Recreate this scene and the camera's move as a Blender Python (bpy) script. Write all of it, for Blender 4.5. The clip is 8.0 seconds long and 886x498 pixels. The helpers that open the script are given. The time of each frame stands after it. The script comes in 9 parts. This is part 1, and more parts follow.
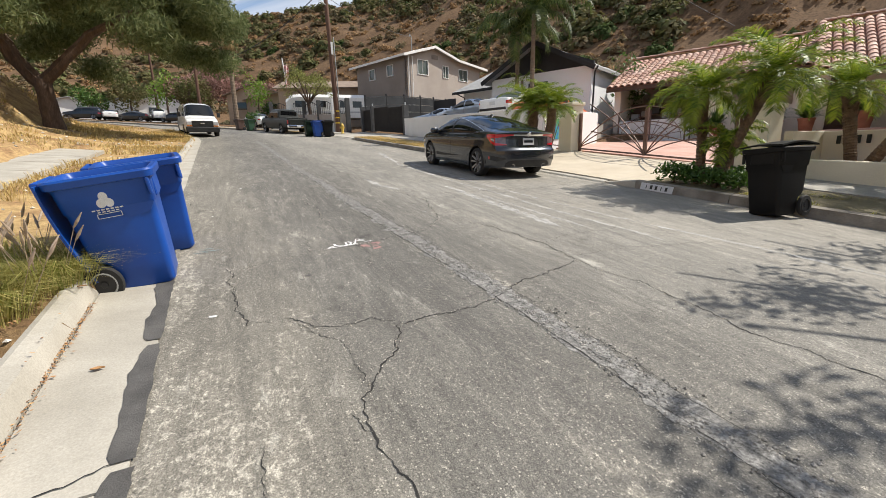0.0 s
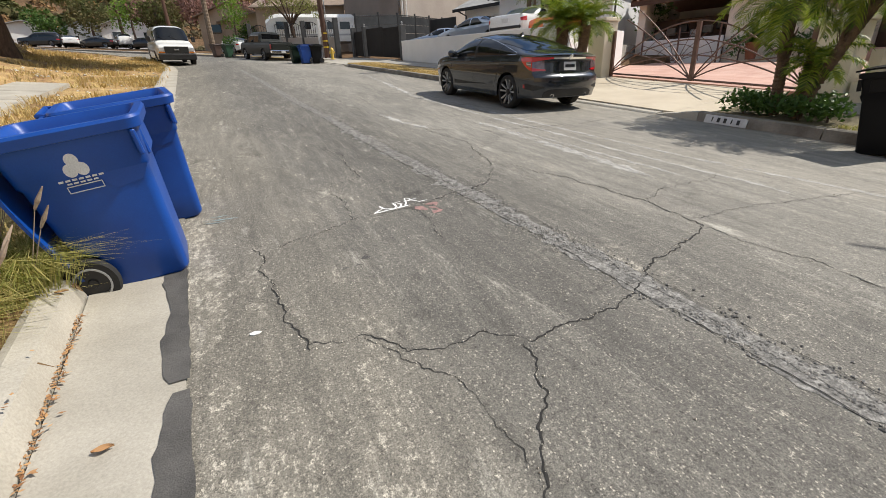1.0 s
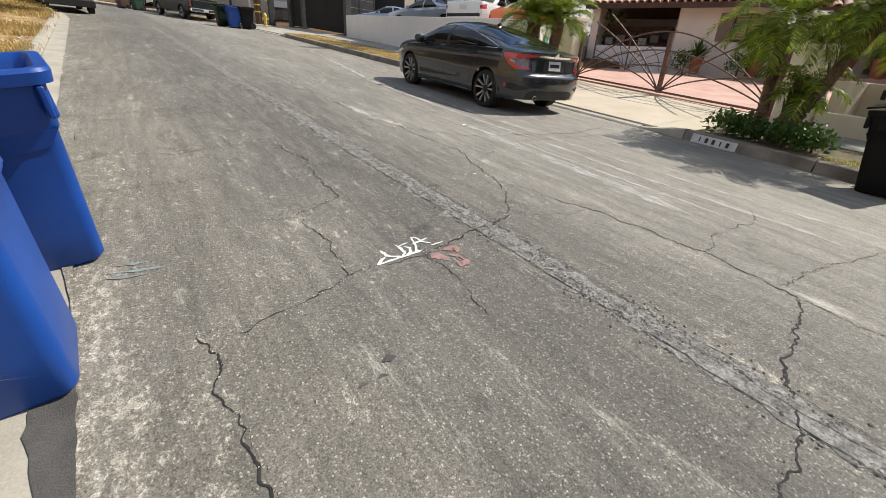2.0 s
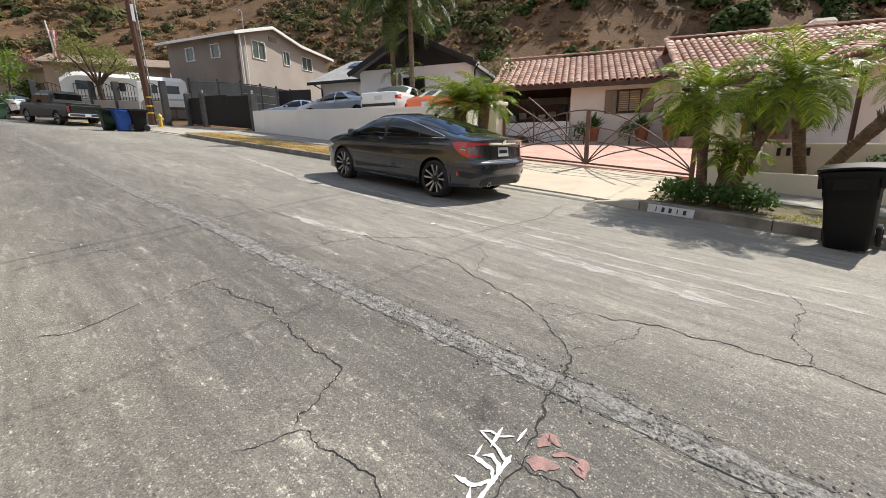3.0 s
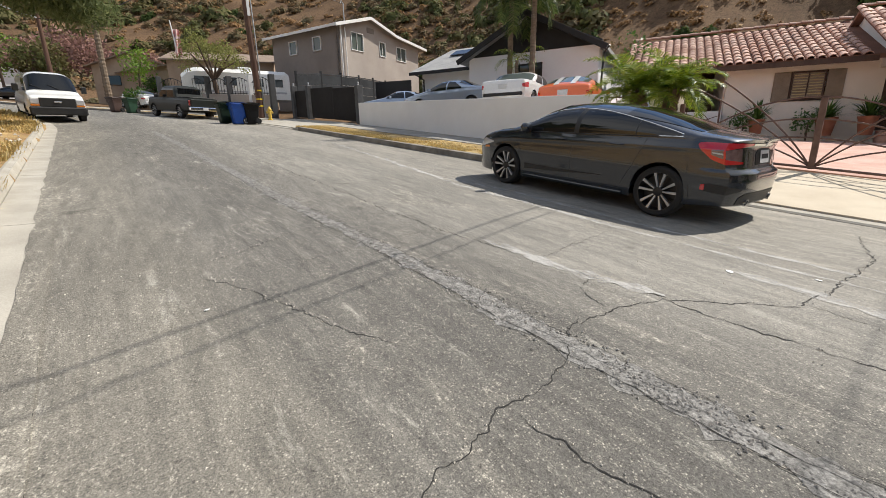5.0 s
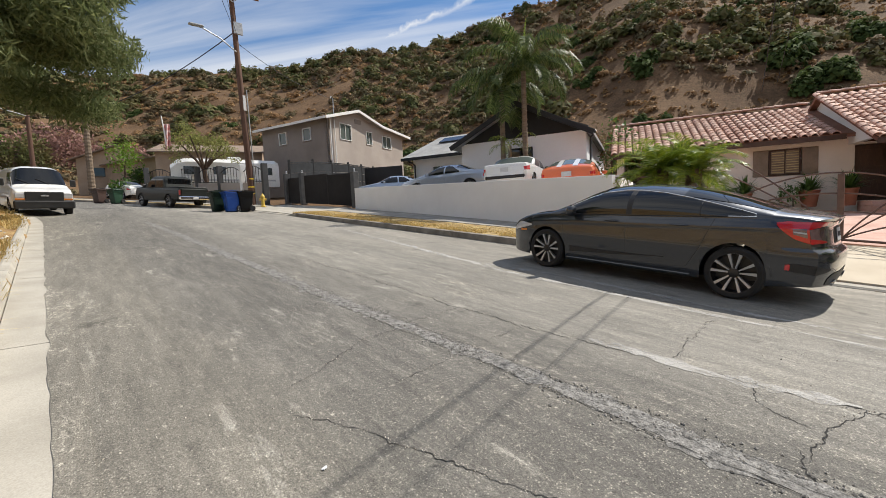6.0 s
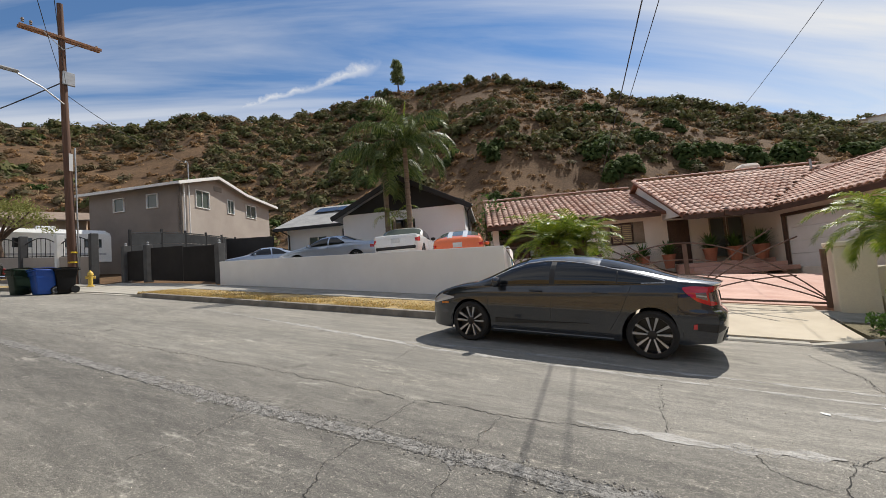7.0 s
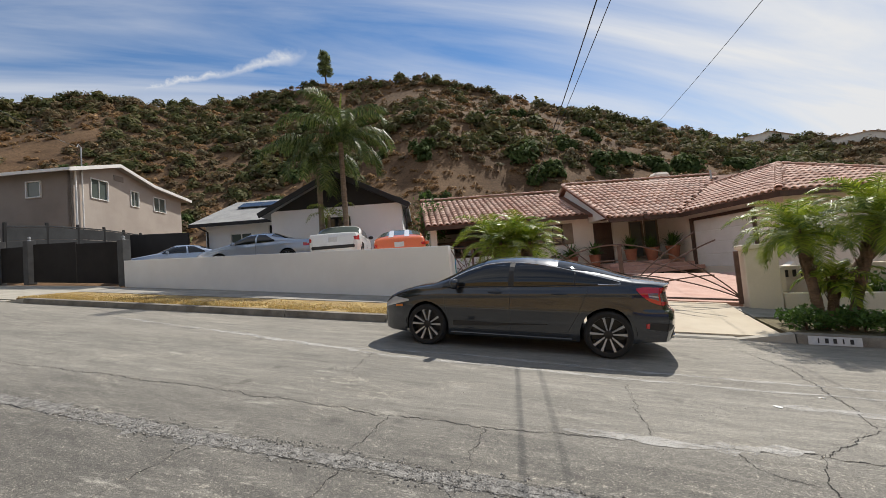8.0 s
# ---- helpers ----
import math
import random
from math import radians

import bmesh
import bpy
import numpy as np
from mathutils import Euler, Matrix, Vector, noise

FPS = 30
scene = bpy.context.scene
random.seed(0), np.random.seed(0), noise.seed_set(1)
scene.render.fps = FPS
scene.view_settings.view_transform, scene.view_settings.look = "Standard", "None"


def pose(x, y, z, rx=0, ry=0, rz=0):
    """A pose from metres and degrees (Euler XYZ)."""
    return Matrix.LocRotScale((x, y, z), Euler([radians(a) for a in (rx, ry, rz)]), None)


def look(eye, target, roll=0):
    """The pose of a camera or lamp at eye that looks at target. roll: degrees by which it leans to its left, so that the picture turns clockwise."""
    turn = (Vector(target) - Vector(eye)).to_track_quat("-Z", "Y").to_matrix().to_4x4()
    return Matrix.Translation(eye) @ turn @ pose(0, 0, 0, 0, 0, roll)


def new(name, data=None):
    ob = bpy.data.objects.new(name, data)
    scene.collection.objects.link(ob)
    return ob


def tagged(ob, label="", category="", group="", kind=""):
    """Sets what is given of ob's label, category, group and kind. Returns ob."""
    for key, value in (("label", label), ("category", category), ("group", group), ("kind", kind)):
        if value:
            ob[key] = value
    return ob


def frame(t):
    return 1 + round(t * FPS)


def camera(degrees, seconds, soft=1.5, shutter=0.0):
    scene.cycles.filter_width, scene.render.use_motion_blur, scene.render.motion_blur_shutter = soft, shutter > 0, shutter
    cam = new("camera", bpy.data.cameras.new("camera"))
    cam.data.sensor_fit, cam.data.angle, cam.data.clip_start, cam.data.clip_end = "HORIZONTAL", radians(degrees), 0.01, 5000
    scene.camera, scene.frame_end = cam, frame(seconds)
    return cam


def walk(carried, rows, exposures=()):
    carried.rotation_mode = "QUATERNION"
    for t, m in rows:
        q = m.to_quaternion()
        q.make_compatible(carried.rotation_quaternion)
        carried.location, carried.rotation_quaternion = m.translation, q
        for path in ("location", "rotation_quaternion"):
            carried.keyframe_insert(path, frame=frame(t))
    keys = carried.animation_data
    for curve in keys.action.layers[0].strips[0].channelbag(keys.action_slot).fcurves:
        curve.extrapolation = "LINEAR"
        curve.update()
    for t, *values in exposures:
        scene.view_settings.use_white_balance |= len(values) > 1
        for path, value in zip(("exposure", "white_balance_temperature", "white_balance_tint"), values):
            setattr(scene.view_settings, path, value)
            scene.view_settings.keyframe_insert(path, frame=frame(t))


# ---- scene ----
cam = camera(93.7, 8.0, 0.8)
PATH = [
    (0, (0.537, 0.414, 0.402), (1.372, 2.176, -0.04), -1.5),
    (0.5, (0.353, 1.05, 0.382), (0.845, 2.848, -0.342), 0.4),
    (1, (0.308, 1.617, 0.46), (1.124, 3.282, -0.287), -2.4),
    (1.5, (0.309, 2.258, 0.524), (1.183, 3.797, -0.407), -2.3),
    (2, (0.279, 2.882, 0.557), (1.364, 4.356, -0.25), 3.4),
    (2.2, (0.314, 3.111, 0.61), (1.618, 4.477, -0.048), 2.7),
    (3.3, (0.317, 4.47, 0.789), (1.753, 5.777, 0.312), -1.5),
    (3.5, (0.325, 4.698, 0.805), (1.759, 6.007, 0.324), -2.0),
    (4, (0.414, 5.388, 0.872), (1.758, 6.782, 0.373), -3.7),
    (4.5, (0.272, 6.041, 0.936), (1.48, 7.569, 0.483), -1.5),
    (5, (0.178, 6.636, 0.916), (1.36, 8.166, 0.404), -1.0),
    (5.2, (0.103, 6.906, 0.995), (1.217, 8.503, 0.538), -1.1),
    (6.3, (-0.368, 8.009, 1.089), (1.08, 9.388, 1.031), -4.1),
    (6.5, (-0.367, 8.238, 1.13), (1.175, 9.511, 1.122), -5.3),
    (7, (-0.558, 8.669, 1.2), (1.166, 9.674, 1.339), -4.7),
    (7.5, (-0.64, 8.985, 1.247), (1.186, 9.789, 1.375), -4.2),
    (8, (-0.507, 9.194, 1.286), (1.365, 9.89, 1.39), -4.9),
]
EXPO = [(0.0, 0.38), (0.5, 0.20), (1.0, 0.20), (1.5, 0.22), (2.2, 0.26), (3.3, 0.44), (4.5, 0.38), (5.2, 0.29), (6.5, 0.27), (7.0, 0.10), (8.0, 0.07)]
walk(cam, [(t, look(eye, target, roll)) for t, eye, target, roll in PATH], EXPO)

# ---------------------------------------------------------------- sky and sun
SUN_EL, SUN_AZ = 49.0, 101.0           # azimuth clockwise from +y
world = bpy.data.worlds.new("sky")
scene.world = world
world.use_nodes = True
wn, wl = world.node_tree.nodes, world.node_tree.links
bg = wn["Background"]
sky = wn.new("ShaderNodeTexSky")
sky.sky_type = "NISHITA"
sky.sun_disc = False
sky.sun_elevation, sky.sun_rotation = radians(SUN_EL), radians(SUN_AZ)
sky.air_density, sky.dust_density, sky.ozone_density = 1.0, 0.0, 3.5
tc = wn.new("ShaderNodeTexCoord")
flat = wn.new("ShaderNodeVectorMath")          # high streaky cirrus, laid out on a plane overhead
flat.operation = "DIVIDE"
sepd = wn.new("ShaderNodeSeparateXYZ")
wl.new(tc.outputs["Generated"], sepd.inputs[0])
lift = wn.new("ShaderNodeMath")
lift.operation = "ADD"
lift.inputs[1].default_value = 0.12
wl.new(sepd.outputs["Z"], lift.inputs[0])
comb = wn.new("ShaderNodeCombineXYZ")
for k in range(3):
    wl.new(lift.outputs[0], comb.inputs[k])
wl.new(tc.outputs["Generated"], flat.inputs[0])
wl.new(comb.outputs[0], flat.inputs[1])
mp = wn.new("ShaderNodeMapping")
mp.vector_type = "TEXTURE"                     # streaks run north-west to south-east
mp.inputs["Rotation"].default_value = (0, 0, radians(-52))
mp.inputs["Scale"].default_value = (3.0, 0.55, 1.0)
mp.inputs["Location"].default_value = (0.6, 1.4, 0.0)
wl.new(flat.outputs[0], mp.inputs[0])
cn = wn.new("ShaderNodeTexNoise")
cn.inputs["Scale"].default_value, cn.inputs["Detail"].default_value = 1.1, 9
cn.inputs["Roughness"].default_value, cn.inputs["Distortion"].default_value = 0.55, 0.6
wl.new(mp.outputs[0], cn.inputs["Vector"])
cr = wn.new("ShaderNodeValToRGB")
cr.color_ramp.elements[0].position, cr.color_ramp.elements[1].position = 0.47, 0.86
# the veil thickens towards the south-east and, less, towards the north-west
thick = wn.new("ShaderNodeMath")
thick.operation = "MULTIPLY_ADD"
acr = wn.new("ShaderNodeVectorMath")
acr.operation = "DOT_PRODUCT"
acr.inputs[1].default_value = (math.sin(radians(137)), math.cos(radians(137)), 0.0)
wl.new(tc.outputs["Generated"], acr.inputs[0])
sq = wn.new("ShaderNodeMath")
sq.operation = "POWER"
sq.inputs[1].default_value = 2.0
wl.new(acr.outputs["Value"], sq.inputs[0])
wl.new(sq.outputs[0], thick.inputs[0])
thick.inputs[1].default_value = 0.36
wl.new(cn.outputs["Fac"], thick.inputs[2])
wl.new(thick.outputs[0], cr.inputs[0])
cmix = wn.new("ShaderNodeMixRGB")
cmix.inputs[2].default_value = (12.5, 12.6, 12.8, 1)
# one long narrow cloud lies over the ridge
CLOUD_A, CLOUD_B = Vector((0.511, 0.772, 0.377)), Vector((0.702, 0.53, 0.475))
band_n, band_t = CLOUD_A.cross(CLOUD_B).normalized(), (CLOUD_B - CLOUD_A).normalized()


def sky_math(op, a, b=None, c=None, clamp=False):
    nd = wn.new("ShaderNodeMath")
    nd.operation, nd.use_clamp = op, clamp
    for k, v in enumerate((a, b, c)):
        if isinstance(v, (int, float)):
            nd.inputs[k].default_value = v
        elif v is not None:
            wl.new(v, nd.inputs[k])
    return nd.outputs[0]


def sky_dot(v):
    nd = wn.new("ShaderNodeVectorMath")
    nd.operation = "DOT_PRODUCT"
    nd.inputs[1].default_value = v
    wl.new(tc.outputs["Generated"], nd.inputs[0])
    return nd.outputs["Value"]


wisp = wn.new("ShaderNodeTexNoise")
wisp.inputs["Scale"].default_value, wisp.inputs["Detail"].default_value, wisp.inputs["Roughness"].default_value = 14.0, 7, 0.62
wl.new(tc.outputs["Generated"], wisp.inputs["Vector"])
along = sky_dot(band_t)
c0, c1 = CLOUD_A.dot(band_t), CLOUD_B.dot(band_t)
off_line = sky_math("ABSOLUTE", sky_math("MULTIPLY_ADD", wisp.outputs["Fac"], 0.05, sky_math("SUBTRACT", sky_dot(band_n), 0.025)))
wide_c = sky_math("MULTIPLY_ADD", sky_math("SUBTRACT", along, c0), 0.013 / (c1 - c0), 0.006)
core = sky_math("SUBTRACT", 1.0, sky_math("DIVIDE", off_line, wide_c), clamp=True)
ends = sky_math("MULTIPLY", sky_math("MULTIPLY_ADD", along, 14.0, -14.0 * c0 + 0.5, clamp=True), sky_math("MULTIPLY_ADD", along, -22.0, 22.0 * c1 + 0.3, clamp=True), clamp=True)
streak = sky_math("MULTIPLY", sky_math("MULTIPLY", core, ends), sky_math("MULTIPLY_ADD", wisp.outputs["Fac"], 2.2, -0.35, clamp=True))
wl.new(sky_math("MAXIMUM", cr.outputs["Color"], sky_math("MULTIPLY", streak, 0.95)), cmix.inputs[0])
hue = wn.new("ShaderNodeHueSaturation")          # clear dry air: a deeper blue
hue.inputs["Saturation"].default_value, hue.inputs["Value"].default_value = 1.10, 1.75
wl.new(sky.outputs[0], hue.inputs["Color"])
wl.new(hue.outputs[0], cmix.inputs[1])
wl.new(cmix.outputs[0], bg.inputs["Color"])
bg.inputs["Strength"].default_value = 0.060

sun_data = bpy.data.lights.new("sun", "SUN")
sun_data.energy, sun_data.angle, sun_data.color = 5.0, radians(0.53), (1.0, 0.94, 0.85)
sun = new("sun", sun_data)
to_sun = Vector((math.sin(radians(SUN_AZ)) * math.cos(radians(SUN_EL)), math.cos(radians(SUN_AZ)) * math.cos(radians(SUN_EL)), math.sin(radians(SUN_EL))))
sun.matrix_world = look(to_sun * 50, (0, 0, 0))

# ---------------------------------------------------------------- materials
def node_mat(name):
    m = bpy.data.materials.new(name)
    m.use_nodes = True
    return m, m.node_tree.nodes, m.node_tree.links, m.node_tree.nodes["Principled BSDF"]


def noise_node(n, l, scale, detail=6, rough=0.6, stretch=(1, 1, 1), turn=0.0, distort=0.0):
    geo = n.new("ShaderNodeNewGeometry")
    mpn = n.new("ShaderNodeMapping")
    mpn.inputs["Scale"].default_value = stretch
    mpn.inputs["Rotation"].default_value = (0, 0, turn)
    l.new(geo.outputs["Position"], mpn.inputs[0])
    t = n.new("ShaderNodeTexNoise")
    t.inputs["Scale"].default_value, t.inputs["Detail"].default_value = scale, detail
    t.inputs["Roughness"].default_value, t.inputs["Distortion"].default_value = rough, distort
    l.new(mpn.outputs[0], t.inputs["Vector"])
    return t


def ramp(n, l, src, a, b, ca=(0, 0, 0, 1), cb=(1, 1, 1, 1)):
    r = n.new("ShaderNodeValToRGB")
    r.color_ramp.elements[0].position, r.color_ramp.elements[1].position = a, b
    r.color_ramp.elements[0].color, r.color_ramp.elements[1].color = ca, cb
    l.new(src, r.inputs[0])
    return r.outputs["Color"]


def mixc(n, l, fac, a, b, mode="MIX"):
    m = n.new("ShaderNodeMixRGB")
    m.blend_type = mode
    for sock, val in ((m.inputs[0], fac), (m.inputs[1], a), (m.inputs[2], b)):
        if isinstance(val, (int, float)):
            sock.default_value = val
        elif isinstance(val, tuple):
            sock.default_value = (*val[:3], 1)
        else:
            l.new(val, sock)
    return m.outputs[0]


def bump(n, l, bsdf, src, strength, dist=0.02):
    b = n.new("ShaderNodeBump")
    b.inputs["Strength"].default_value, b.inputs["Distance"].default_value = strength, dist
    l.new(src, b.inputs["Height"])
    l.new(b.outputs[0], bsdf.inputs["Normal"])


def surf(name, c1, c2, scale=3.0, rough=0.8, metal=0.0, fine=60.0, fine_amt=0.25, bumpy=0.15, stretch=(1, 1, 1), vary=0.0, coat=0.0, dist=0.01, spread=(0.35, 0.65)):
    """Two-tone surface: broad mottling between c1 and c2, fine grain over it, and relief from the grain."""
    m, n, l, b = node_mat(name)
    t = noise_node(n, l, scale, 5, 0.6, stretch)
    col = mixc(n, l, ramp(n, l, t.outputs["Fac"], *spread), c1, c2)
    f = noise_node(n, l, fine, 4, 0.65, stretch)
    grain = ramp(n, l, f.outputs["Fac"], 0.25, 0.75, (1 - fine_amt,) * 3 + (1,), (1 + fine_amt * 0.6,) * 3 + (1,))
    col = mixc(n, l, 1.0, col, grain, "MULTIPLY")
    if vary:
        oi = n.new("ShaderNodeObjectInfo")
        rv = ramp(n, l, oi.outputs["Random"], 0.0, 1.0, (1 - vary,) * 3 + (1,), (1 + vary,) * 3 + (1,))
        col = mixc(n, l, 1.0, col, rv, "MULTIPLY")
    l.new(col, b.inputs["Base Color"])
    b.inputs["Roughness"].default_value, b.inputs["Metallic"].default_value = rough, metal
    b.inputs["Coat Weight"].default_value = coat
    b.inputs["Coat Roughness"].default_value = 0.05
    if bumpy:
        bump(n, l, b, f.outputs["Fac"], bumpy, dist)
    return m


def island(name, c1, c2, rough=0.7, c3=None, trans=0.0, spec=0.3):
    """Leaves, blades and pebbles: each joined piece takes its own tone."""
    m, n, l, b = node_mat(name)
    geo = n.new("ShaderNodeNewGeometry")
    col = mixc(n, l, geo.outputs["Random Per Island"], c1, c2)
    if c3:
        t = noise_node(n, l, 0.35, 3)
        col = mixc(n, l, ramp(n, l, t.outputs["Fac"], 0.42, 0.6), col, c3)
    l.new(col, b.inputs["Base Color"])
    b.inputs["Roughness"].default_value = rough
    b.inputs["Specular IOR Level"].default_value = spec
    if trans:
        tr = n.new("ShaderNodeBsdfTranslucent")
        l.new(col, tr.inputs[0])
        ms = n.new("ShaderNodeMixShader")
        ms.inputs[0].default_value = trans
        l.new(b.outputs[0], ms.inputs[1])
        l.new(tr.outputs[0], ms.inputs[2])
        l.new(ms.outputs[0], n["Material Output"].inputs["Surface"])
    return m


# ---------------------------------------------------------------- mesh tools
class Geo:
    """Collects vertices and faces of one mesh."""

    def __init__(self):
        self.v, self.f = [], []

    def add(self, verts, faces):
        k = len(self.v)
        self.v += [tuple(p) for p in verts]
        self.f += [tuple(i + k for i in fc) for fc in faces]
        return self

    def box(self, c, size, ch=0.0, m=None):
        hx, hy, hz = (0.5 * a for a in size)
        ch = min(ch, 0.45 * min(size))
        vs, fs = [], []
        if ch <= 0:
            vs = [(sx * hx, sy * hy, sz * hz) for sx in (-1, 1) for sy in (-1, 1) for sz in (-1, 1)]
            fs = [(0, 1, 3, 2), (4, 6, 7, 5), (0, 4, 5, 1), (2, 3, 7, 6), (0, 2, 6, 4), (1, 5, 7, 3)]
        else:
            idx = {}
            for sx in (-1, 1):
                for sy in (-1, 1):
                    for sz in (-1, 1):
                        for a in range(3):
                            q = [sx * (hx - ch), sy * (hy - ch), sz * (hz - ch)]
                            q[a] = (sx * hx, sy * hy, sz * hz)[a]
                            idx[sx, sy, sz, a] = len(vs)
                            vs.append(tuple(q))
            for s in (-1, 1):
                fs += [tuple(idx[s, y, z, 0] for y, z in ((-1, -1), (1, -1), (1, 1), (-1, 1))[::s]),
                       tuple(idx[x, s, z, 1] for x, z in ((-1, -1), (-1, 1), (1, 1), (1, -1))[::s]),
                       tuple(idx[x, y, s, 2] for x, y in ((-1, -1), (1, -1), (1, 1), (-1, 1))[::s])]
                for w in (-1, 1):
                    fs += [(idx[s, w, -1, 0], idx[s, w, -1, 1], idx[s, w, 1, 1], idx[s, w, 1, 0])[::-s * w],
                           (idx[s, -1, w, 0], idx[s, -1, w, 2], idx[s, 1, w, 2], idx[s, 1, w, 0])[::s * w],
                           (idx[-1, s, w, 1], idx[-1, s, w, 2], idx[1, s, w, 2], idx[1, s, w, 1])[::-s * w]]
                    for u in (-1, 1):
                        fs.append((idx[s, w, u, 0], idx[s, w, u, 1], idx[s, w, u, 2])[::s * w * u])
        vs = [Vector(p) + Vector(c) for p in vs] if m is None else [m @ (Vector(p) + Vector(c)) for p in vs]
        return self.add(vs, fs)

    def tube(self, pts, r, n=8, cap=True):
        """Round bar along points; r a number or one radius a point."""
        pts = [Vector(p) for p in pts]
        rr = [r] * len(pts) if isinstance(r, (int, float)) else [float(k) for k in r]
        up = Vector((0, 0, 1))
        vs, fs = [], []
        for i, p in enumerate(pts):
            d = (pts[min(i + 1, len(pts) - 1)] - pts[max(i - 1, 0)]).normalized()
            a = d.cross(up if abs(d.z) < 0.95 else Vector((1, 0, 0))).normalized()
            b = a.cross(d)
            vs += [p + rr[i] * (math.cos(2 * math.pi * k / n) * a + math.sin(2 * math.pi * k / n) * b) for k in range(n)]
        for i in range(len(pts) - 1):
            fs += [(i * n + k, i * n + (k + 1) % n, (i + 1) * n + (k + 1) % n, (i + 1) * n + k) for k in range(n)]
        if cap:
            fs += [tuple(range(n))[::-1], tuple((len(pts) - 1) * n + k for k in range(n))]
        return self.add(vs, fs)

    def sheet(self, fn, nu, nv, flip=False):
        """A grid of fn(i / nu, j / nv)."""
        vs = [fn(i / nu, j / nv) for i in range(nu + 1) for j in range(nv + 1)]
        w = nv + 1
        fs = [(i * w + j, (i + 1) * w + j, (i + 1) * w + j + 1, i * w + j + 1) for i in range(nu) for j in range(nv)]
        return self.add(vs, [q[::-1] for q in fs] if flip else fs)

    def lathe(self, prof, m=None, n=24, a0=0.0, a1=2 * math.pi):
        """Profile of (radius, height) turned round z, then moved by m."""
        m = m or Matrix()
        full = abs(a1 - a0 - 2 * math.pi) < 1e-6
        k = n if full else n + 1
        vs = [m @ Vector((r * math.cos(a0 + (a1 - a0) * i / n), r * math.sin(a0 + (a1 - a0) * i / n), z)) for r, z in prof for i in range(k)]
        fs = [(j * k + i, j * k + (i + 1) % k, (j + 1) * k + (i + 1) % k, (j + 1) * k + i) for j in range(len(prof) - 1) for i in range(n)]
        return self.add(vs, fs)

    def prism(self, poly, a, b, m=None):
        """Polygon of (x, y) pulled from z = a to z = b, then moved by m."""
        m = m or Matrix()
        k = len(poly)
        vs = [m @ Vector((x, y, z)) for z in (a, b) for x, y in poly]
        fs = [tuple(range(k))[::-1], tuple(range(k, 2 * k))] + [(i, (i + 1) % k, k + (i + 1) % k, k + i) for i in range(k)]
        return self.add(vs, fs)

    def mesh(self, name, mat, smooth=False, fix=True):
        me = bpy.data.meshes.new(name)
        me.from_pydata([tuple(p) for p in self.v], [], self.f)
        if fix:
            bm = bmesh.new()
            bm.from_mesh(me)
            bmesh.ops.recalc_face_normals(bm, faces=bm.faces)
            bm.to_mesh(me)
            bm.free()
        me.materials.append(mat)
        if smooth:
            me.polygons.foreach_set("use_smooth", [True] * len(me.polygons))
            if smooth != "all":
                me.set_sharp_from_angle(angle=radians(38))
        me.update()
        return me


def thing(name, label, category, m=None, group="", kind=""):
    e = new(name)
    e.empty_display_size = 0.2
    if m is not None:
        e.matrix_world = m
    return tagged(e, label, category, group, kind)


def part(name, geo, mat, parent=None, label="", smooth=False, fix=True):
    ob = new(name, geo.mesh(name, mat, smooth, fix))
    if parent is not None:
        ob.parent = parent
    if label:
        ob["label"] = label
    return ob


def solo(name, geo, mat, label, category, kind="", group="", smooth=False, fix=True):
    return tagged(part(name, geo, mat, None, "", smooth, fix), label, category, group, kind)


def lerp(x, xs, ys):
    return float(np.interp(x, xs, ys))


def smooth01(t):
    t = min(1.0, max(0.0, t))
    return t * t * (3 - 2 * t)


# ---------------------------------------------------------------- plan of the street
SLOPE = 0.09                      # the street climbs as it goes away
S0, RAD, PHI = 27.0, 45.0, 1.35   # start, radius and angle of the bend to the left
_d = Vector((-0.041, 1.0)).normalized()
_n = Vector((_d.y, -_d.x))
P0 = Vector((3.85 - 0.041 * (S0 - 4), S0))
BC = P0 - RAD * _n


def centre(s):
    """Point, forward and right-hand direction of the street's centre line."""
    if s <= S0:
        return P0 + (s - S0) * _d, _d, _n
    a = min((s - S0) / RAD, PHI)
    rot = Matrix.Rotation(a, 2)
    d, n = rot @ _d, rot @ _n
    p = BC + RAD * n
    return p + max(0.0, s - S0 - RAD * PHI) * d, d, n


def su(x, y):
    """Station along the street and offset to its right of a place."""
    q = Vector((x, y)) - P0
    if q.dot(_d) <= 0:
        return S0 + q.dot(_d), q.dot(_n)
    r = Vector((x, y)) - BC
    a = math.atan2(r.dot(_d), r.dot(_n))
    if a > PHI or a < -1.5:
        p, d, n = centre(S0 + RAD * PHI)
        q = Vector((x, y)) - p
        return S0 + RAD * PHI + max(0.0, q.dot(d)), q.dot(n)
    return S0 + RAD * max(a, 0.0), r.length - RAD


def road_profile(u):
    return lerp(u, (-4.5, -3.95, -3.0, -2.3, -0.6, 0.4, 1.9, 3.4, 3.95), (-1.035, -1.055, -1.015, -1.0, -0.94, -0.915, -0.925, -0.925, -0.91))


def on_road(s, u, dz=0.0):
    p, d, n = centre(s)
    return Vector((p.x + u * n.x, p.y + u * n.y, SLOPE * s + road_profile(u) + dz))


def at_side(s, u, c):
    """A place beside the street: c is its height over the street's slope."""
    p, d, n = centre(s)
    return Vector((p.x + u * n.x, p.y + u * n.y, SLOPE * s + c))


def street_z(x, y, dz=0.0):
    s, u = su(x, y)
    return SLOPE * s + road_profile(u) + dz


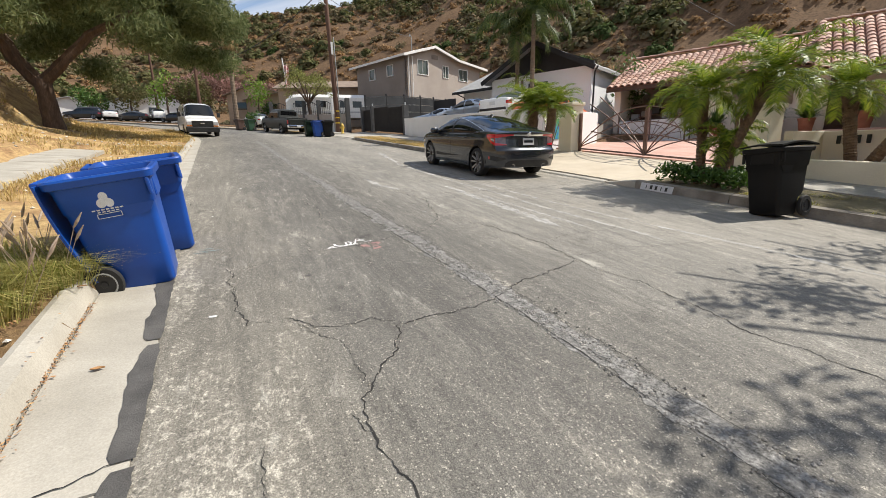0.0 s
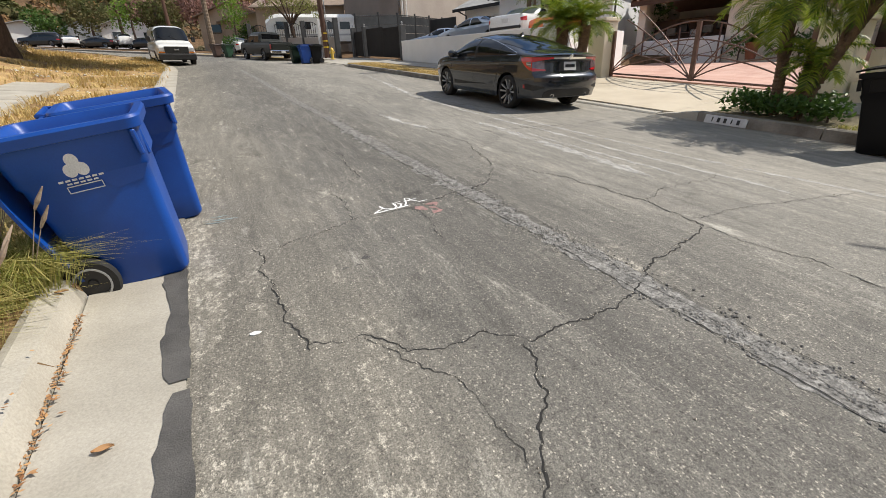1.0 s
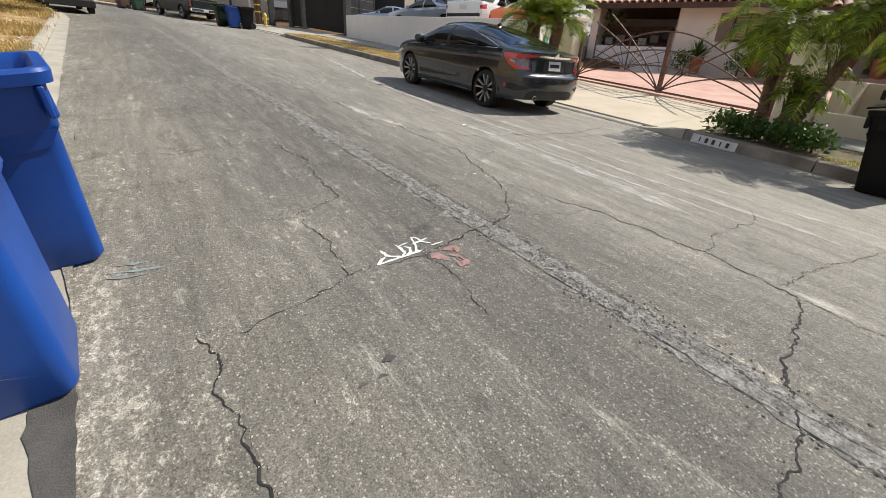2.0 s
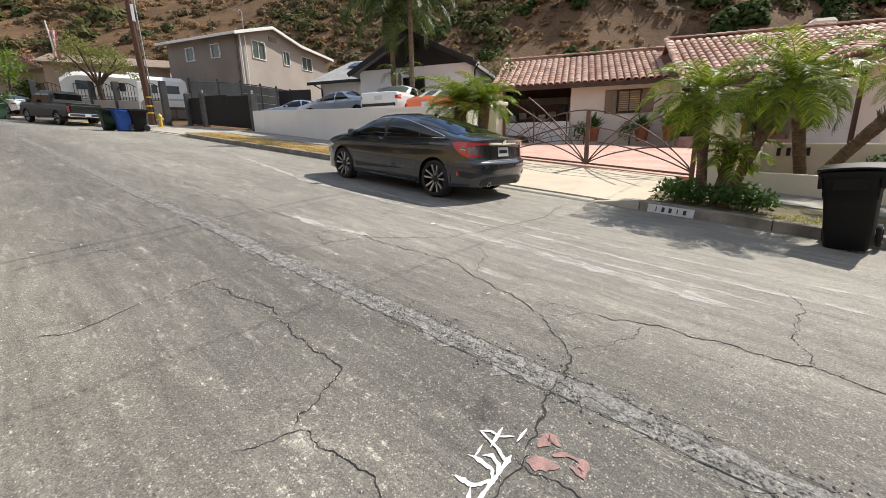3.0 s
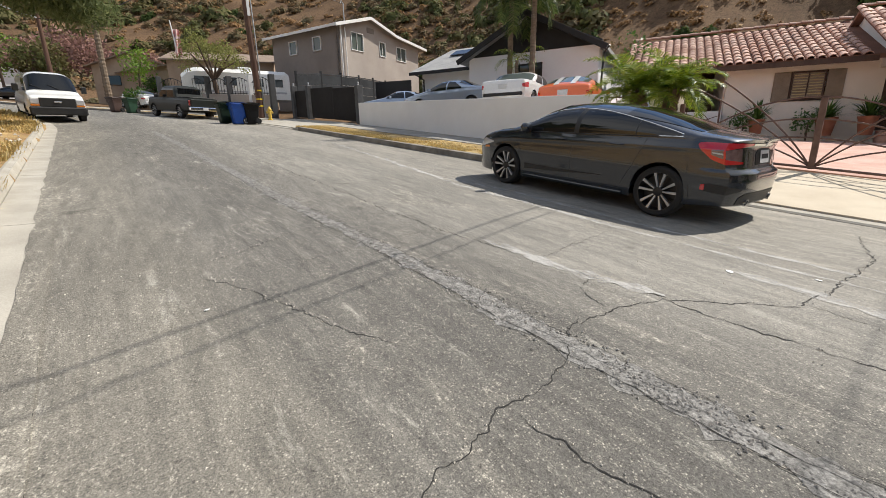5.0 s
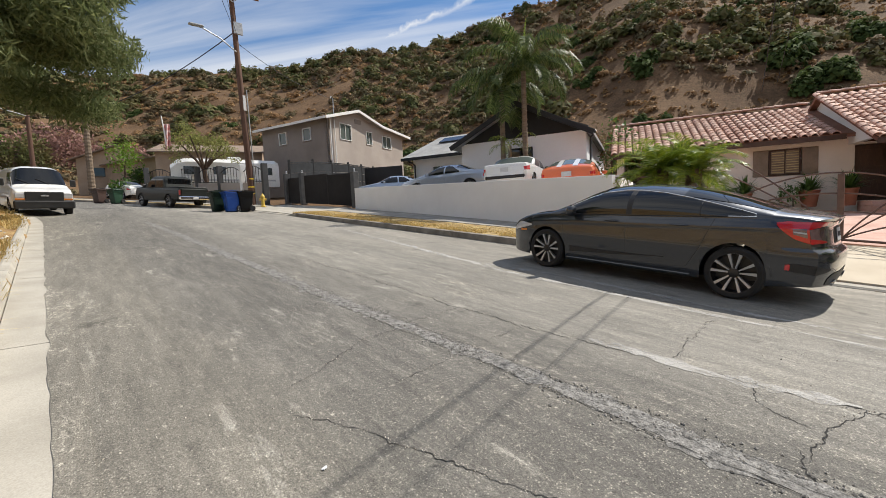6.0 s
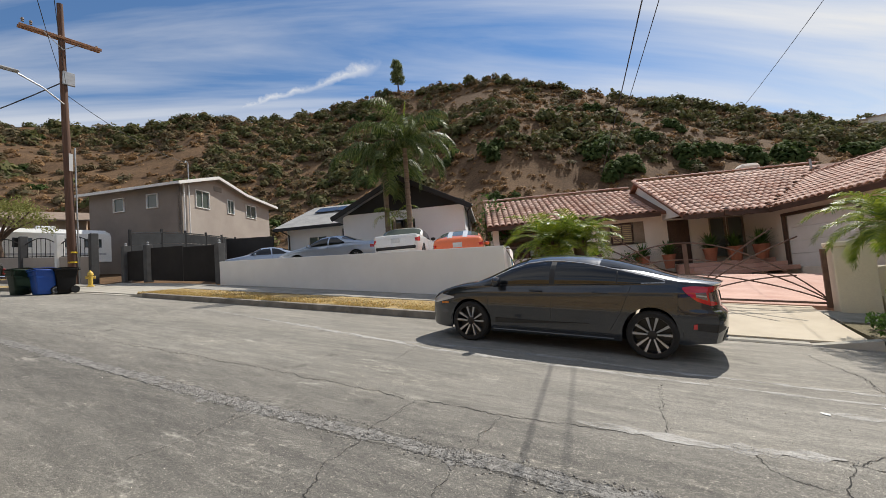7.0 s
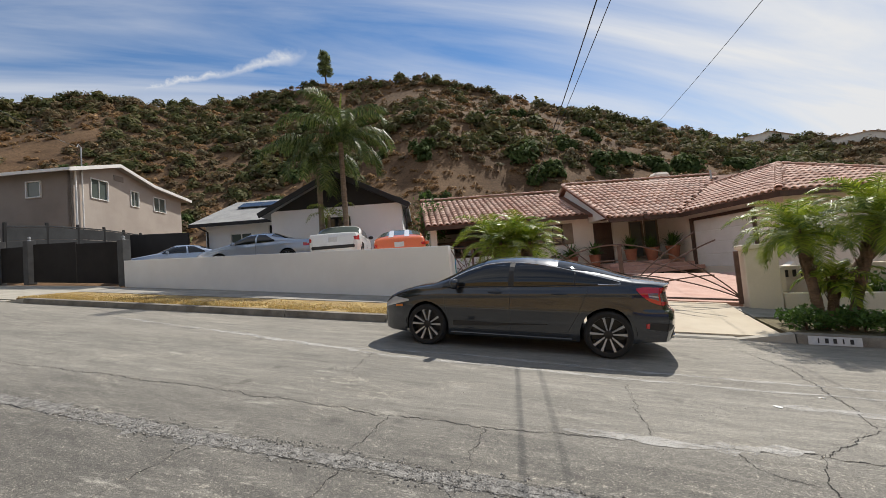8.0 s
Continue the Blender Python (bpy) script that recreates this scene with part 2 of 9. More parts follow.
def verge_c(s, u):
    """Height of the open ground over the street's slope."""
    if u < -4.45:
        c = lerp(-u, (4.45, 5.5, 8.0, 9.5), (-0.93, -0.90, -0.76, -0.62))
        k = lerp(s, (-20, 14, 22, 31, 45), (1.0, 1.0, 0.75, 0.16, 0.0))
        if (s < 3.6 and u > -6.6) or (5.0 < s < 18.8 and -8.1 < u < -6.55):
            c -= 0.16
        h = k * lerp(-u, (6.5, 9.0, 13.0, 24.0, 40.0), (0.0, 0.35, 1.9, 6.5, 8.5))
        w = lerp(s, (18, 23, 33, 41), (0.0, 1.0, 1.0, 0.0))      # steep shoulder behind the big tree
        return c + h + w * max(0.0, lerp(-u, (9.8, 11.0, 12.6, 16.0, 24.0), (0.0, 1.3, 2.8, 5.2, 9.5)) - h)
    if u > 4.0:
        if 4.0 < s < 14.5 and 7.2 < u < 19:
            return -0.95
        return lerp(u, (4.0, 7.0, 7.6, 11, 18, 30), (-0.98, -0.86, -0.74, -0.42, 0.0, 0.5))
    return road_profile(u) - 0.14


AZ = (-180, -120, -60, -30, -15, 0, 5, 11, 18, 24, 29, 38, 45, 52, 62, 68, 73, 80, 88, 93, 100, 105, 110, 117, 135, 180)
EL = (7, 9, 10, 12, 14, 15.3, 16.0, 17.2, 17.9, 19.0, 20.9, 21.0, 22.5, 24.7, 25.0, 25.5, 24.2, 21.8, 19.0, 17.2, 13.8, 11.6, 10.4, 9.0, 7, 7)
HC = Vector((0.0, 8.0))


def land(x, y):
    """Height of the open ground: verges, lots and the hillside behind them."""
    q = Vector((x, y)) - HC
    r, az = q.length, math.degrees(math.atan2(q.x, q.y))
    near = lerp(az, (-180, -60, -20, 0, 15, 30, 45, 70, 90, 110, 135, 180), (70, 80, 110, 100, 84, 66, 56, 48, 50, 60, 70, 70))
    far = lerp(az, (-180, -20, 0, 30, 68, 90, 110, 135, 180), (190, 250, 240, 190, 150, 150, 190, 200, 190))
    k = min(1.0, near / max(r, 0.01))
    s, u = su(HC.x + q.x * k, HC.y + q.y * k)
    s = min(max(s, -40), 95)
    z0 = SLOPE * s + verge_c(s, u)
    if k == 1.0:
        if abs(u) > 4.8:
            z0 += 0.05 * noise.noise((x * 0.6, y * 0.6, 0)) + 0.02 * noise.noise((x * 2.1, y * 2.1, 3))
        return z0
    t = (r - near) / (far - near)
    top = 1.0 + far * math.tan(radians(lerp(az, AZ, EL) + 0.35))
    g = noise.fractal((x * 0.022, y * 0.022, 0.3), 1.0, 2.0, 5)
    rug = noise.fractal((x * 0.11, y * 0.11, 1.3), 1.0, 2.0, 4)
    if t > 1:
        return top * (1 - 0.25 * (t - 1)) + 1.5 * g
    w = math.sin(math.pi * min(t, 0.96))
    return z0 + (top - z0) * (0.82 * t + 0.18 * t * t) + w * 5.0 * g + min(1.0, 4 * t) * 0.8 * rug


# ---------------------------------------------------------------- materials of the place
def asphalt_mat():
    m, n, l, b = node_mat("aged_asphalt")
    geo = n.new("ShaderNodeNewGeometry")
    sep = n.new("ShaderNodeSeparateXYZ")
    l.new(geo.outputs["Position"], sep.inputs[0])
    broad = noise_node(n, l, 0.55, 5, 0.6, (1, 0.35, 1))
    col = mixc(n, l, ramp(n, l, broad.outputs["Fac"], 0.32, 0.68), (0.127, 0.123, 0.116), (0.180, 0.174, 0.164))
    # wheel tracks and dusty bands that run along the street
    xs = n.new("ShaderNodeMath")
    xs.operation = "MULTIPLY_ADD"
    l.new(sep.outputs["Y"], xs.inputs[0])
    xs.inputs[1].default_value = 0.041
    l.new(sep.outputs["X"], xs.inputs[2])
    wob = noise_node(n, l, 0.9, 4, 0.6, (1, 0.25, 1))
    xw = n.new("ShaderNodeMath")
    xw.operation = "MULTIPLY_ADD"
    l.new(wob.outputs["Fac"], xw.inputs[0])
    xw.inputs[1].default_value = 0.7
    l.new(xs.outputs[0], xw.inputs[2])
    band = n.new("ShaderNodeValToRGB")
    e = band.color_ramp.elements
    band.color_ramp.interpolation = "EASE"
    e[0].position, e[0].color = 0.0, (1.12, 1.09, 1.03, 1)
    e[1].position, e[1].color = 1.0, (1.5, 1.46, 1.40, 1)
    for p, c in ((0.10, (1.08, 1.06, 1.01, 1)), (0.17, (0.86, 0.86, 0.86, 1)), (0.27, (0.76, 0.76, 0.77, 1)), (0.36, (0.90, 0.90, 0.90, 1)), (0.45, (1.24, 1.24, 1.23, 1)), (0.58, (1.30, 1.30, 1.29, 1)), (0.68, (1.55, 1.53, 1.50, 1)), (0.78, (1.4, 1.39, 1.37, 1)), (0.88, (1.6, 1.57, 1.52, 1))):
        k = e.new(p)
        k.color = c
    scl = n.new("ShaderNodeMapRange")
    scl.inputs["From Min"].default_value, scl.inputs["From Max"].default_value = 0.2, 8.6
    l.new(xw.outputs[0], scl.inputs["Value"])
    l.new(scl.outputs[0], band.inputs[0])
    col = mixc(n, l, 0.85, col, band.outputs["Color"], "MULTIPLY")
    streak = noise_node(n, l, 5.0, 5, 0.7, (1, 0.06, 1), radians(-2.3))
    col = mixc(n, l, ramp(n, l, streak.outputs["Fac"], 0.56, 0.74), col, mixc(n, l, 1.0, col, (1.28, 1.27, 1.25), "MULTIPLY"))
    # worn patches where the binder has gone and pale stones show
    vor = n.new("ShaderNodeTexVoronoi")
    vor.inputs["Scale"].default_value = 90
    l.new(geo.outputs["Position"], vor.inputs["Vector"])
    sepc = n.new("ShaderNodeSeparateColor")
    l.new(vor.outputs["Color"], sepc.inputs[0])
    leftm = ramp(n, l, scl.outputs[0], 0.03, 0.15, (1, 1, 1, 1), (0, 0, 0, 1))
    wide = noise_node(n, l, 1.5, 8, 0.78, (1, 0.32, 1), 0.0, 0.3)
    bias = n.new("ShaderNodeMath")
    bias.operation = "MULTIPLY_ADD"
    gone = n.new("ShaderNodeMapRange")          # less wear uphill
    gone.inputs["From Min"].default_value, gone.inputs["From Max"].default_value = 4.0, 8.0
    gone.inputs["To Min"].default_value, gone.inputs["To Max"].default_value = 1.0, 0.35
    l.new(sep.outputs["Y"], gone.inputs["Value"])
    l.new(mixc(n, l, 1.0, leftm, gone.outputs[0], "MULTIPLY"), bias.inputs[0])
    bias.inputs[1].default_value = 0.17
    l.new(wide.outputs["Fac"], bias.inputs[2])
    worn = ramp(n, l, bias.outputs[0], 0.54, 0.70)
    col = mixc(n, l, mixc(n, l, 1.0, worn, (0.42, 0.42, 0.42), "MULTIPLY"), col, (0.25, 0.236, 0.21))
    # flecks of bare stone, crowded where the wear is deep
    mott = noise_node(n, l, 24, 10, 0.84, (1, 0.7, 1))
    lifted = n.new("ShaderNodeMath")
    lifted.operation = "MULTIPLY_ADD"
    l.new(worn, lifted.inputs[0])
    lifted.inputs[1].default_value = 0.085
    l.new(mott.outputs["Fac"], lifted.inputs[2])
    speck = ramp(n, l, lifted.outputs[0], 0.585, 0.63)
    col = mixc(n, l, mixc(n, l, 1.0, speck, (0.80, 0.80, 0.80), "MULTIPLY"), col, (0.47, 0.445, 0.40))
    pits = noise_node(n, l, 38, 8, 0.85, (1, 0.8, 1))
    md = ramp(n, l, pits.outputs["Fac"], 0.39, 0.45, (1, 1, 1, 1), (0, 0, 0, 1))
    col = mixc(n, l, mixc(n, l, 1.0, md, (0.8, 0.8, 0.8), "MULTIPLY"), col, mixc(n, l, 1.0, col, (0.46, 0.45, 0.45), "MULTIPLY"))
    stone = ramp(n, l, sepc.outputs[0], 0.72, 0.90)
    edge = ramp(n, l, vor.outputs["Distance"], 0.25, 0.5, (1, 1, 1, 1), (0, 0, 0, 1))
    stone = mixc(n, l, 1.0, stone, edge, "MULTIPLY")
    col = mixc(n, l, mixc(n, l, 1.0, stone, (0.6, 0.6, 0.6), "MULTIPLY"), col, (0.46, 0.435, 0.39))
    spot = noise_node(n, l, 5, 8, 0.8, (1, 0.22, 1))
    col = mixc(n, l, mixc(n, l, 1.0, ramp(n, l, spot.outputs["Fac"], 0.58, 0.68), (0.7, 0.7, 0.7), "MULTIPLY"), col, (0.38, 0.372, 0.345))
    dark = noise_node(n, l, 2.4, 3, 0.5)
    col = mixc(n, l, ramp(n, l, dark.outputs["Fac"], 0.66, 0.76), col, mixc(n, l, 1.0, col, (0.60, 0.60, 0.60), "MULTIPLY"))
    # long faint drag marks and patched lanes
    drag = noise_node(n, l, 9, 7, 0.8, (1, 0.10, 1), radians(-2.3), 0.2)
    col = mixc(n, l, 1.0, col, ramp(n, l, drag.outputs["Fac"], 0.34, 0.66, (0.74, 0.74, 0.74, 1), (1.26, 1.255, 1.24, 1)), "MULTIPLY")
    mid = noise_node(n, l, 70, 6, 0.85)
    col = mixc(n, l, 1.0, col, ramp(n, l, mid.outputs["Fac"], 0.36, 0.64, (0.62, 0.62, 0.62, 1), (1.38, 1.38, 1.36, 1)), "MULTIPLY")
    grain = noise_node(n, l, 170, 3, 0.7)
    col = mixc(n, l, 1.0, col, ramp(n, l, grain.outputs["Fac"], 0.3, 0.7, (0.50, 0.50, 0.50, 1), (1.50, 1.50, 1.47, 1)), "MULTIPLY")
    col = mixc(n, l, 1.0, col, (1.02, 1.0, 0.965), "MULTIPLY")
    l.new(col, b.inputs["Base Color"])
    b.inputs["Roughness"].default_value = 0.86
    b.inputs["Specular IOR Level"].default_value = 0.35
    hsum = mixc(n, l, 0.5, grain.outputs["Fac"], vor.outputs["Distance"])
    bump(n, l, b, hsum, 0.6, 0.006)
    return m


def ground_mat():
    m, n, l, b = node_mat("dry_hillside_soil")
    a = noise_node(n, l, 0.10, 6, 0.65)
    c = noise_node(n, l, 1.3, 6, 0.7)
    tuft = noise_node(n, l, 2.2, 8, 0.8)
    f = noise_node(n, l, 14, 5, 0.7)
    col = mixc(n, l, ramp(n, l, a.outputs["Fac"], 0.40, 0.60), (0.100, 0.060, 0.036), (0.195, 0.120, 0.068))
    col = mixc(n, l, ramp(n, l, c.outputs["Fac"], 0.45, 0.65), col, (0.165, 0.105, 0.058))
    col = mixc(n, l, ramp(n, l, tuft.outputs["Fac"], 0.50, 0.60), col, (0.085, 0.055, 0.030))
    geo = n.new("ShaderNodeNewGeometry")      # thatch of dead grass on the roadside bank
    sep = n.new("ShaderNodeSeparateXYZ")
    l.new(geo.outputs["Position"], sep.inputs[0])
    mx = n.new("ShaderNodeMapRange")
    mx.inputs["From Min"].default_value, mx.inputs["From Max"].default_value = -0.2, -2.0
    l.new(sep.outputs["X"], mx.inputs["Value"])
    my = n.new("ShaderNodeMapRange")
    my.inputs["From Min"].default_value, my.inputs["From Max"].default_value = 50.0, 32.0
    l.new(sep.outputs["Y"], my.inputs["Value"])
    thatch = mixc(n, l, ramp(n, l, c.outputs["Fac"], 0.35, 0.62), (0.27, 0.16, 0.085), (0.52, 0.37, 0.17))
    col = mixc(n, l, mixc(n, l, 1.0, mx.outputs[0], my.outputs[0], "MULTIPLY"), col, thatch)
    col = mixc(n, l, 1.0, col, ramp(n, l, f.outputs["Fac"], 0.3, 0.7, (0.6, 0.6, 0.6, 1), (1.25, 1.25, 1.25, 1)), "MULTIPLY")
    l.new(col, b.inputs["Base Color"])
    b.inputs["Roughness"].default_value = 0.95
    b.inputs["Specular IOR Level"].default_value = 0.1
    bump(n, l, b, f.outputs["Fac"], 0.6, 0.05)
    return m


def glass_mat(name, tint, rough=0.02):
    m, n, l, b = node_mat(name)
    b.inputs["Base Color"].default_value = (*tint, 1)
    b.inputs["Roughness"].default_value = rough
    b.inputs["IOR"].default_value = 1.5
    b.inputs["Specular IOR Level"].default_value = 0.6
    return m


def car_paint(name, c, metal=0.5, rough=0.35):
    m, n, l, b = node_mat(name)
    f = noise_node(n, l, 900, 2, 0.5)
    d = noise_node(n, l, 1.7, 5, 0.6)
    col = mixc(n, l, ramp(n, l, f.outputs["Fac"], 0.3, 0.7), tuple(0.85 * k for k in c), tuple(1.15 * k for k in c))
    col = mixc(n, l, ramp(n, l, d.outputs["Fac"], 0.7, 1.1), col, (0.22, 0.21, 0.20))
    l.new(col, b.inputs["Base Color"])
    b.inputs["Metallic"].default_value, b.inputs["Roughness"].default_value = metal, rough
    b.inputs["Coat Weight"].default_value, b.inputs["Coat Roughness"].default_value = 1.0, 0.04
    return m


def dull(m, spec):
    """Lower the gloss of a sun-bleached surface."""
    m.node_tree.nodes["Principled BSDF"].inputs["Specular IOR Level"].default_value = spec
    return m


ASPHALT = asphalt_mat()
SOIL = ground_mat()
CONCRETE = surf("concrete", (0.33, 0.305, 0.255), (0.43, 0.40, 0.34), 1.6, 0.9, 0, 90, 0.22, 0.25, dist=0.004)
OLD_CONCRETE = surf("weathered_concrete", (0.24, 0.225, 0.20), (0.36, 0.34, 0.30), 2.2, 0.92, 0, 70, 0.3, 0.3, dist=0.005)
# dirt stains, with the shade of the kerb's street face mixed into the colour
KERB_STAIN_SHADE = surf("stained_kerb_concrete", (0.15, 0.13, 0.105), (0.27, 0.245, 0.205), 2.6, 0.92, 0, 60, 0.3, 0.3, dist=0.005)
DRIVE = surf("tan_driveway_concrete", (0.47, 0.40, 0.30), (0.55, 0.48, 0.37), 1.2, 0.9, 0, 80, 0.15, 0.2, dist=0.004)
RED_PAVING = surf("pale_red_paving", (0.46, 0.26, 0.20), (0.56, 0.36, 0.29), 1.5, 0.85, 0, 40, 0.2, 0.2, dist=0.004)
# fills the cracks, and the shadow lines painted beside the paving seam
CRACK_AND_SHADOW = surf("crack_fill", (0.016, 0.015, 0.014), (0.035, 0.033, 0.03), 6, 0.95, bumpy=0.3)
PALE_SEAM = surf("ravelled_seam", (0.150, 0.145, 0.135), (0.290, 0.280, 0.260), 16, 0.95, 0, 60, 0.75, 0.9, dist=0.01, spread=(0.4, 0.6))
TAR = surf("dark_patch_asphalt", (0.062, 0.059, 0.056), (0.105, 0.100, 0.094), 5, 0.9, 0, 150, 0.35, 0.5)
PAINT_WHITE = surf("white_spray_paint", (0.72, 0.72, 0.70), (0.82, 0.82, 0.80), 12, 0.7, 0, 160, 0.25, 0.3)
PAINT_PINK = surf("faded_pink_spray", (0.24, 0.15, 0.14), (0.42, 0.24, 0.21), 14, 0.85, 0, 140, 0.35, 0.3)
PAINT_TEAL = surf("faded_teal_spray", (0.20, 0.24, 0.24), (0.26, 0.34, 0.34), 10, 0.85, 0, 140, 0.35, 0.3)
STUCCO_WHITE = surf("white_stucco", (0.76, 0.755, 0.74), (0.82, 0.815, 0.80), 0.8, 0.9, 0, 55, 0.08, 0.35, dist=0.006)
STUCCO_GREY = surf("pale_grey_stucco", (0.80, 0.81, 0.83), (0.85, 0.86, 0.88), 0.7, 0.9, 0, 55, 0.07, 0.3, dist=0.006)
STUCCO_CREAM = surf("cream_stucco", (0.72, 0.65, 0.56), (0.79, 0.72, 0.63), 0.8, 0.9, 0, 55, 0.08, 0.35, dist=0.006)
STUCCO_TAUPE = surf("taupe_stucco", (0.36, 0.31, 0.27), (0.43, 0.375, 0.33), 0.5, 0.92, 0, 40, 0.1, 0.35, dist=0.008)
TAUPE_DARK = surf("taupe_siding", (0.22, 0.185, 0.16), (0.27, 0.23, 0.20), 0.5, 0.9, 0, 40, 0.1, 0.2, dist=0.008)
STUCCO_WARM = surf("warm_cream_stucco", (0.66, 0.60, 0.47), (0.74, 0.68, 0.55), 0.9, 0.9, 0, 50, 0.1, 0.35, dist=0.006)
TRIM_WHITE = surf("white_trim_paint", (0.74, 0.73, 0.70), (0.80, 0.79, 0.77), 2, 0.6, 0, 60, 0.06, 0.05)
BLACK_SIDING = surf("black_painted_siding", (0.012, 0.012, 0.013), (0.02, 0.02, 0.022), 1, 0.75, 0, 50, 0.15, 0.1)
DARK_GATE = surf("dark_grey_gate_panel", (0.016, 0.014, 0.0135), (0.026, 0.023, 0.022), 1, 0.7, 0, 50, 0.15, 0.1)
FENCE_GREY = surf("charcoal_fence_board", (0.020, 0.022, 0.025), (0.036, 0.039, 0.043), 1.2, 0.75, 0, 40, 0.2, 0.15)
FENCE_POST = surf("grey_block_post", (0.06, 0.06, 0.062), (0.095, 0.095, 0.095), 2, 0.85, 0, 40, 0.15, 0.2)
dull(FENCE_GREY, 0.2)
dull(DARK_GATE, 0.2)
IRON = surf("rusty_brown_iron", (0.115, 0.065, 0.05), (0.19, 0.11, 0.085), 5, 0.55, 0.25, 80, 0.25, 0.2)
TILE = surf("terracotta_roof_tile", (0.40, 0.215, 0.155), (0.60, 0.42, 0.34), 1.3, 0.85, 0, 30, 0.2, 0.2, vary=0.16)
TILE_STUFF = surf("terracotta_roof_tile_far", (0.44, 0.27, 0.20), (0.60, 0.43, 0.34), 2.6, 0.85, 0, 30, 0.2, 0.2)
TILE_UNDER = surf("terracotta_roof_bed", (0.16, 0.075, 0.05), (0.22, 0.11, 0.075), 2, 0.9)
WOOD_DARK = surf("dark_brown_timber", (0.055, 0.028, 0.018), (0.09, 0.05, 0.032), 3, 0.7, 0, 40, 0.25, 0.2, (1, 1, 0.15))
WOOD_SHUTTER = surf("weathered_shutter_wood", (0.20, 0.15, 0.10), (0.27, 0.21, 0.15), 3, 0.75, 0, 40, 0.2, 0.2)
POLE_WOOD = surf("creosoted_pole_wood", (0.085, 0.042, 0.027), (0.15, 0.08, 0.052), 4, 0.85, 0, 30, 0.35, 0.5, (1, 1, 0.06), dist=0.01)
CROSSARM = surf("bleached_crossarm_wood", (0.30, 0.15, 0.085), (0.40, 0.22, 0.13), 3, 0.85, 0, 30, 0.25, 0.3)
YELLOW = surf("yellow_reflective_band", (0.75, 0.52, 0.02), (0.85, 0.60, 0.04), 4, 0.45, 0, 60, 0.08, 0.05)
SHINGLE = surf("grey_composition_shingle", (0.27, 0.27, 0.265), (0.36, 0.36, 0.35), 1.5, 0.9, 0, 25, 0.25, 0.3)
SOLAR = surf("solar_cell", (0.012, 0.014, 0.02), (0.02, 0.022, 0.03), 3, 0.15, 0, 30, 0.1, 0)
GLASS_DARK = glass_mat("window_glass_dark", (0.02, 0.024, 0.026))
GLASS_CAR = glass_mat("tinted_car_glass", (0.008, 0.009, 0.010))
GLASS_PALE = glass_mat("window_glass_pale", (0.10, 0.12, 0.11), 0.04)
RUBBER = surf("tyre_rubber", (0.012, 0.012, 0.012), (0.022, 0.021, 0.02), 8, 0.85, 0, 60, 0.2, 0.2)
BLACK_PLASTIC = surf("black_plastic", (0.012, 0.012, 0.013), (0.02, 0.02, 0.021), 4, 0.5, 0, 90, 0.1, 0.1)
CHROME = surf("chrome", (0.75, 0.75, 0.76), (0.82, 0.82, 0.82), 4, 0.12, 1.0, 60, 0.03, 0)
ALLOY = surf("machined_alloy", (0.38, 0.39, 0.41), (0.48, 0.49, 0.51), 4, 0.38, 0.7, 60, 0.05, 0)
ALLOY_DARK = surf("black_alloy", (0.015, 0.015, 0.016), (0.025, 0.025, 0.026), 4, 0.35, 0.3, 60, 0.05, 0)
LAMP_RED = surf("red_tail_lamp", (0.46, 0.006, 0.012), (0.54, 0.009, 0.016), 3, 0.12, 0, 60, 0.05, 0, coat=1.0)
LAMP_CLEAR = surf("clear_lamp_lens", (0.45, 0.46, 0.48), (0.6, 0.6, 0.62), 3, 0.1, 0.3, 60, 0.05, 0, coat=1.0)
LAMP_AMBER = surf("amber_marker_lens", (0.55, 0.16, 0.02), (0.62, 0.2, 0.03), 3, 0.15, 0, 60, 0.05, 0)
PLATE = surf("number_plate", (0.50, 0.505, 0.51), (0.60, 0.60, 0.60), 9, 0.5, 0, 60, 0.05, 0)
BIN_BLUE = surf("blue_bin_plastic", (0.002, 0.048, 0.27), (0.004, 0.070, 0.36), 1.6, 0.42, 0, 140, 0.12, 0.12, dist=0.003)
BIN_BLUE_IN = surf("blue_bin_inside", (0.006, 0.05, 0.28), (0.01, 0.065, 0.34), 2, 0.5, 0, 140, 0.12, 0.1)
BIN_BLACK = dull(surf("black_bin_plastic", (0.003, 0.003, 0.0033), (0.006, 0.006, 0.0063), 2, 0.55, 0, 140, 0.12, 0.1), 0.22)
BIN_GREEN = surf("green_bin_plastic", (0.008, 0.035, 0.018), (0.014, 0.055, 0.028), 2, 0.45, 0, 140, 0.12, 0.1)
BIN_DARK_GREEN = dull(surf("dark_green_bin_plastic", (0.003, 0.013, 0.007), (0.006, 0.022, 0.012), 2, 0.5, 0, 140, 0.12, 0.1), 0.25)
BIN_BROWN = surf("dark_brown_bin_plastic", (0.06, 0.035, 0.03), (0.08, 0.05, 0.04), 2, 0.45, 0, 140, 0.12, 0.1)
BARK = surf("rough_bark", (0.075, 0.048, 0.034), (0.13, 0.085, 0.06), 5, 0.95, 0, 24, 0.45, 0.9, (1, 1, 0.3), dist=0.03)
PALM_BARK = surf("palm_trunk_bark", (0.14, 0.10, 0.07), (0.24, 0.185, 0.13), 6, 0.95, 0, 40, 0.35, 0.6, (0.4, 0.4, 3), dist=0.015)
PALM_SHAG = surf("shaggy_palm_boots", (0.10, 0.065, 0.04), (0.20, 0.13, 0.08), 9, 0.95, 0, 50, 0.4, 0.8, dist=0.02)
FROND = island("palm_leaflet", (0.034, 0.095, 0.006), (0.36, 0.42, 0.040), 0.42, None, 0.42, 0.4)
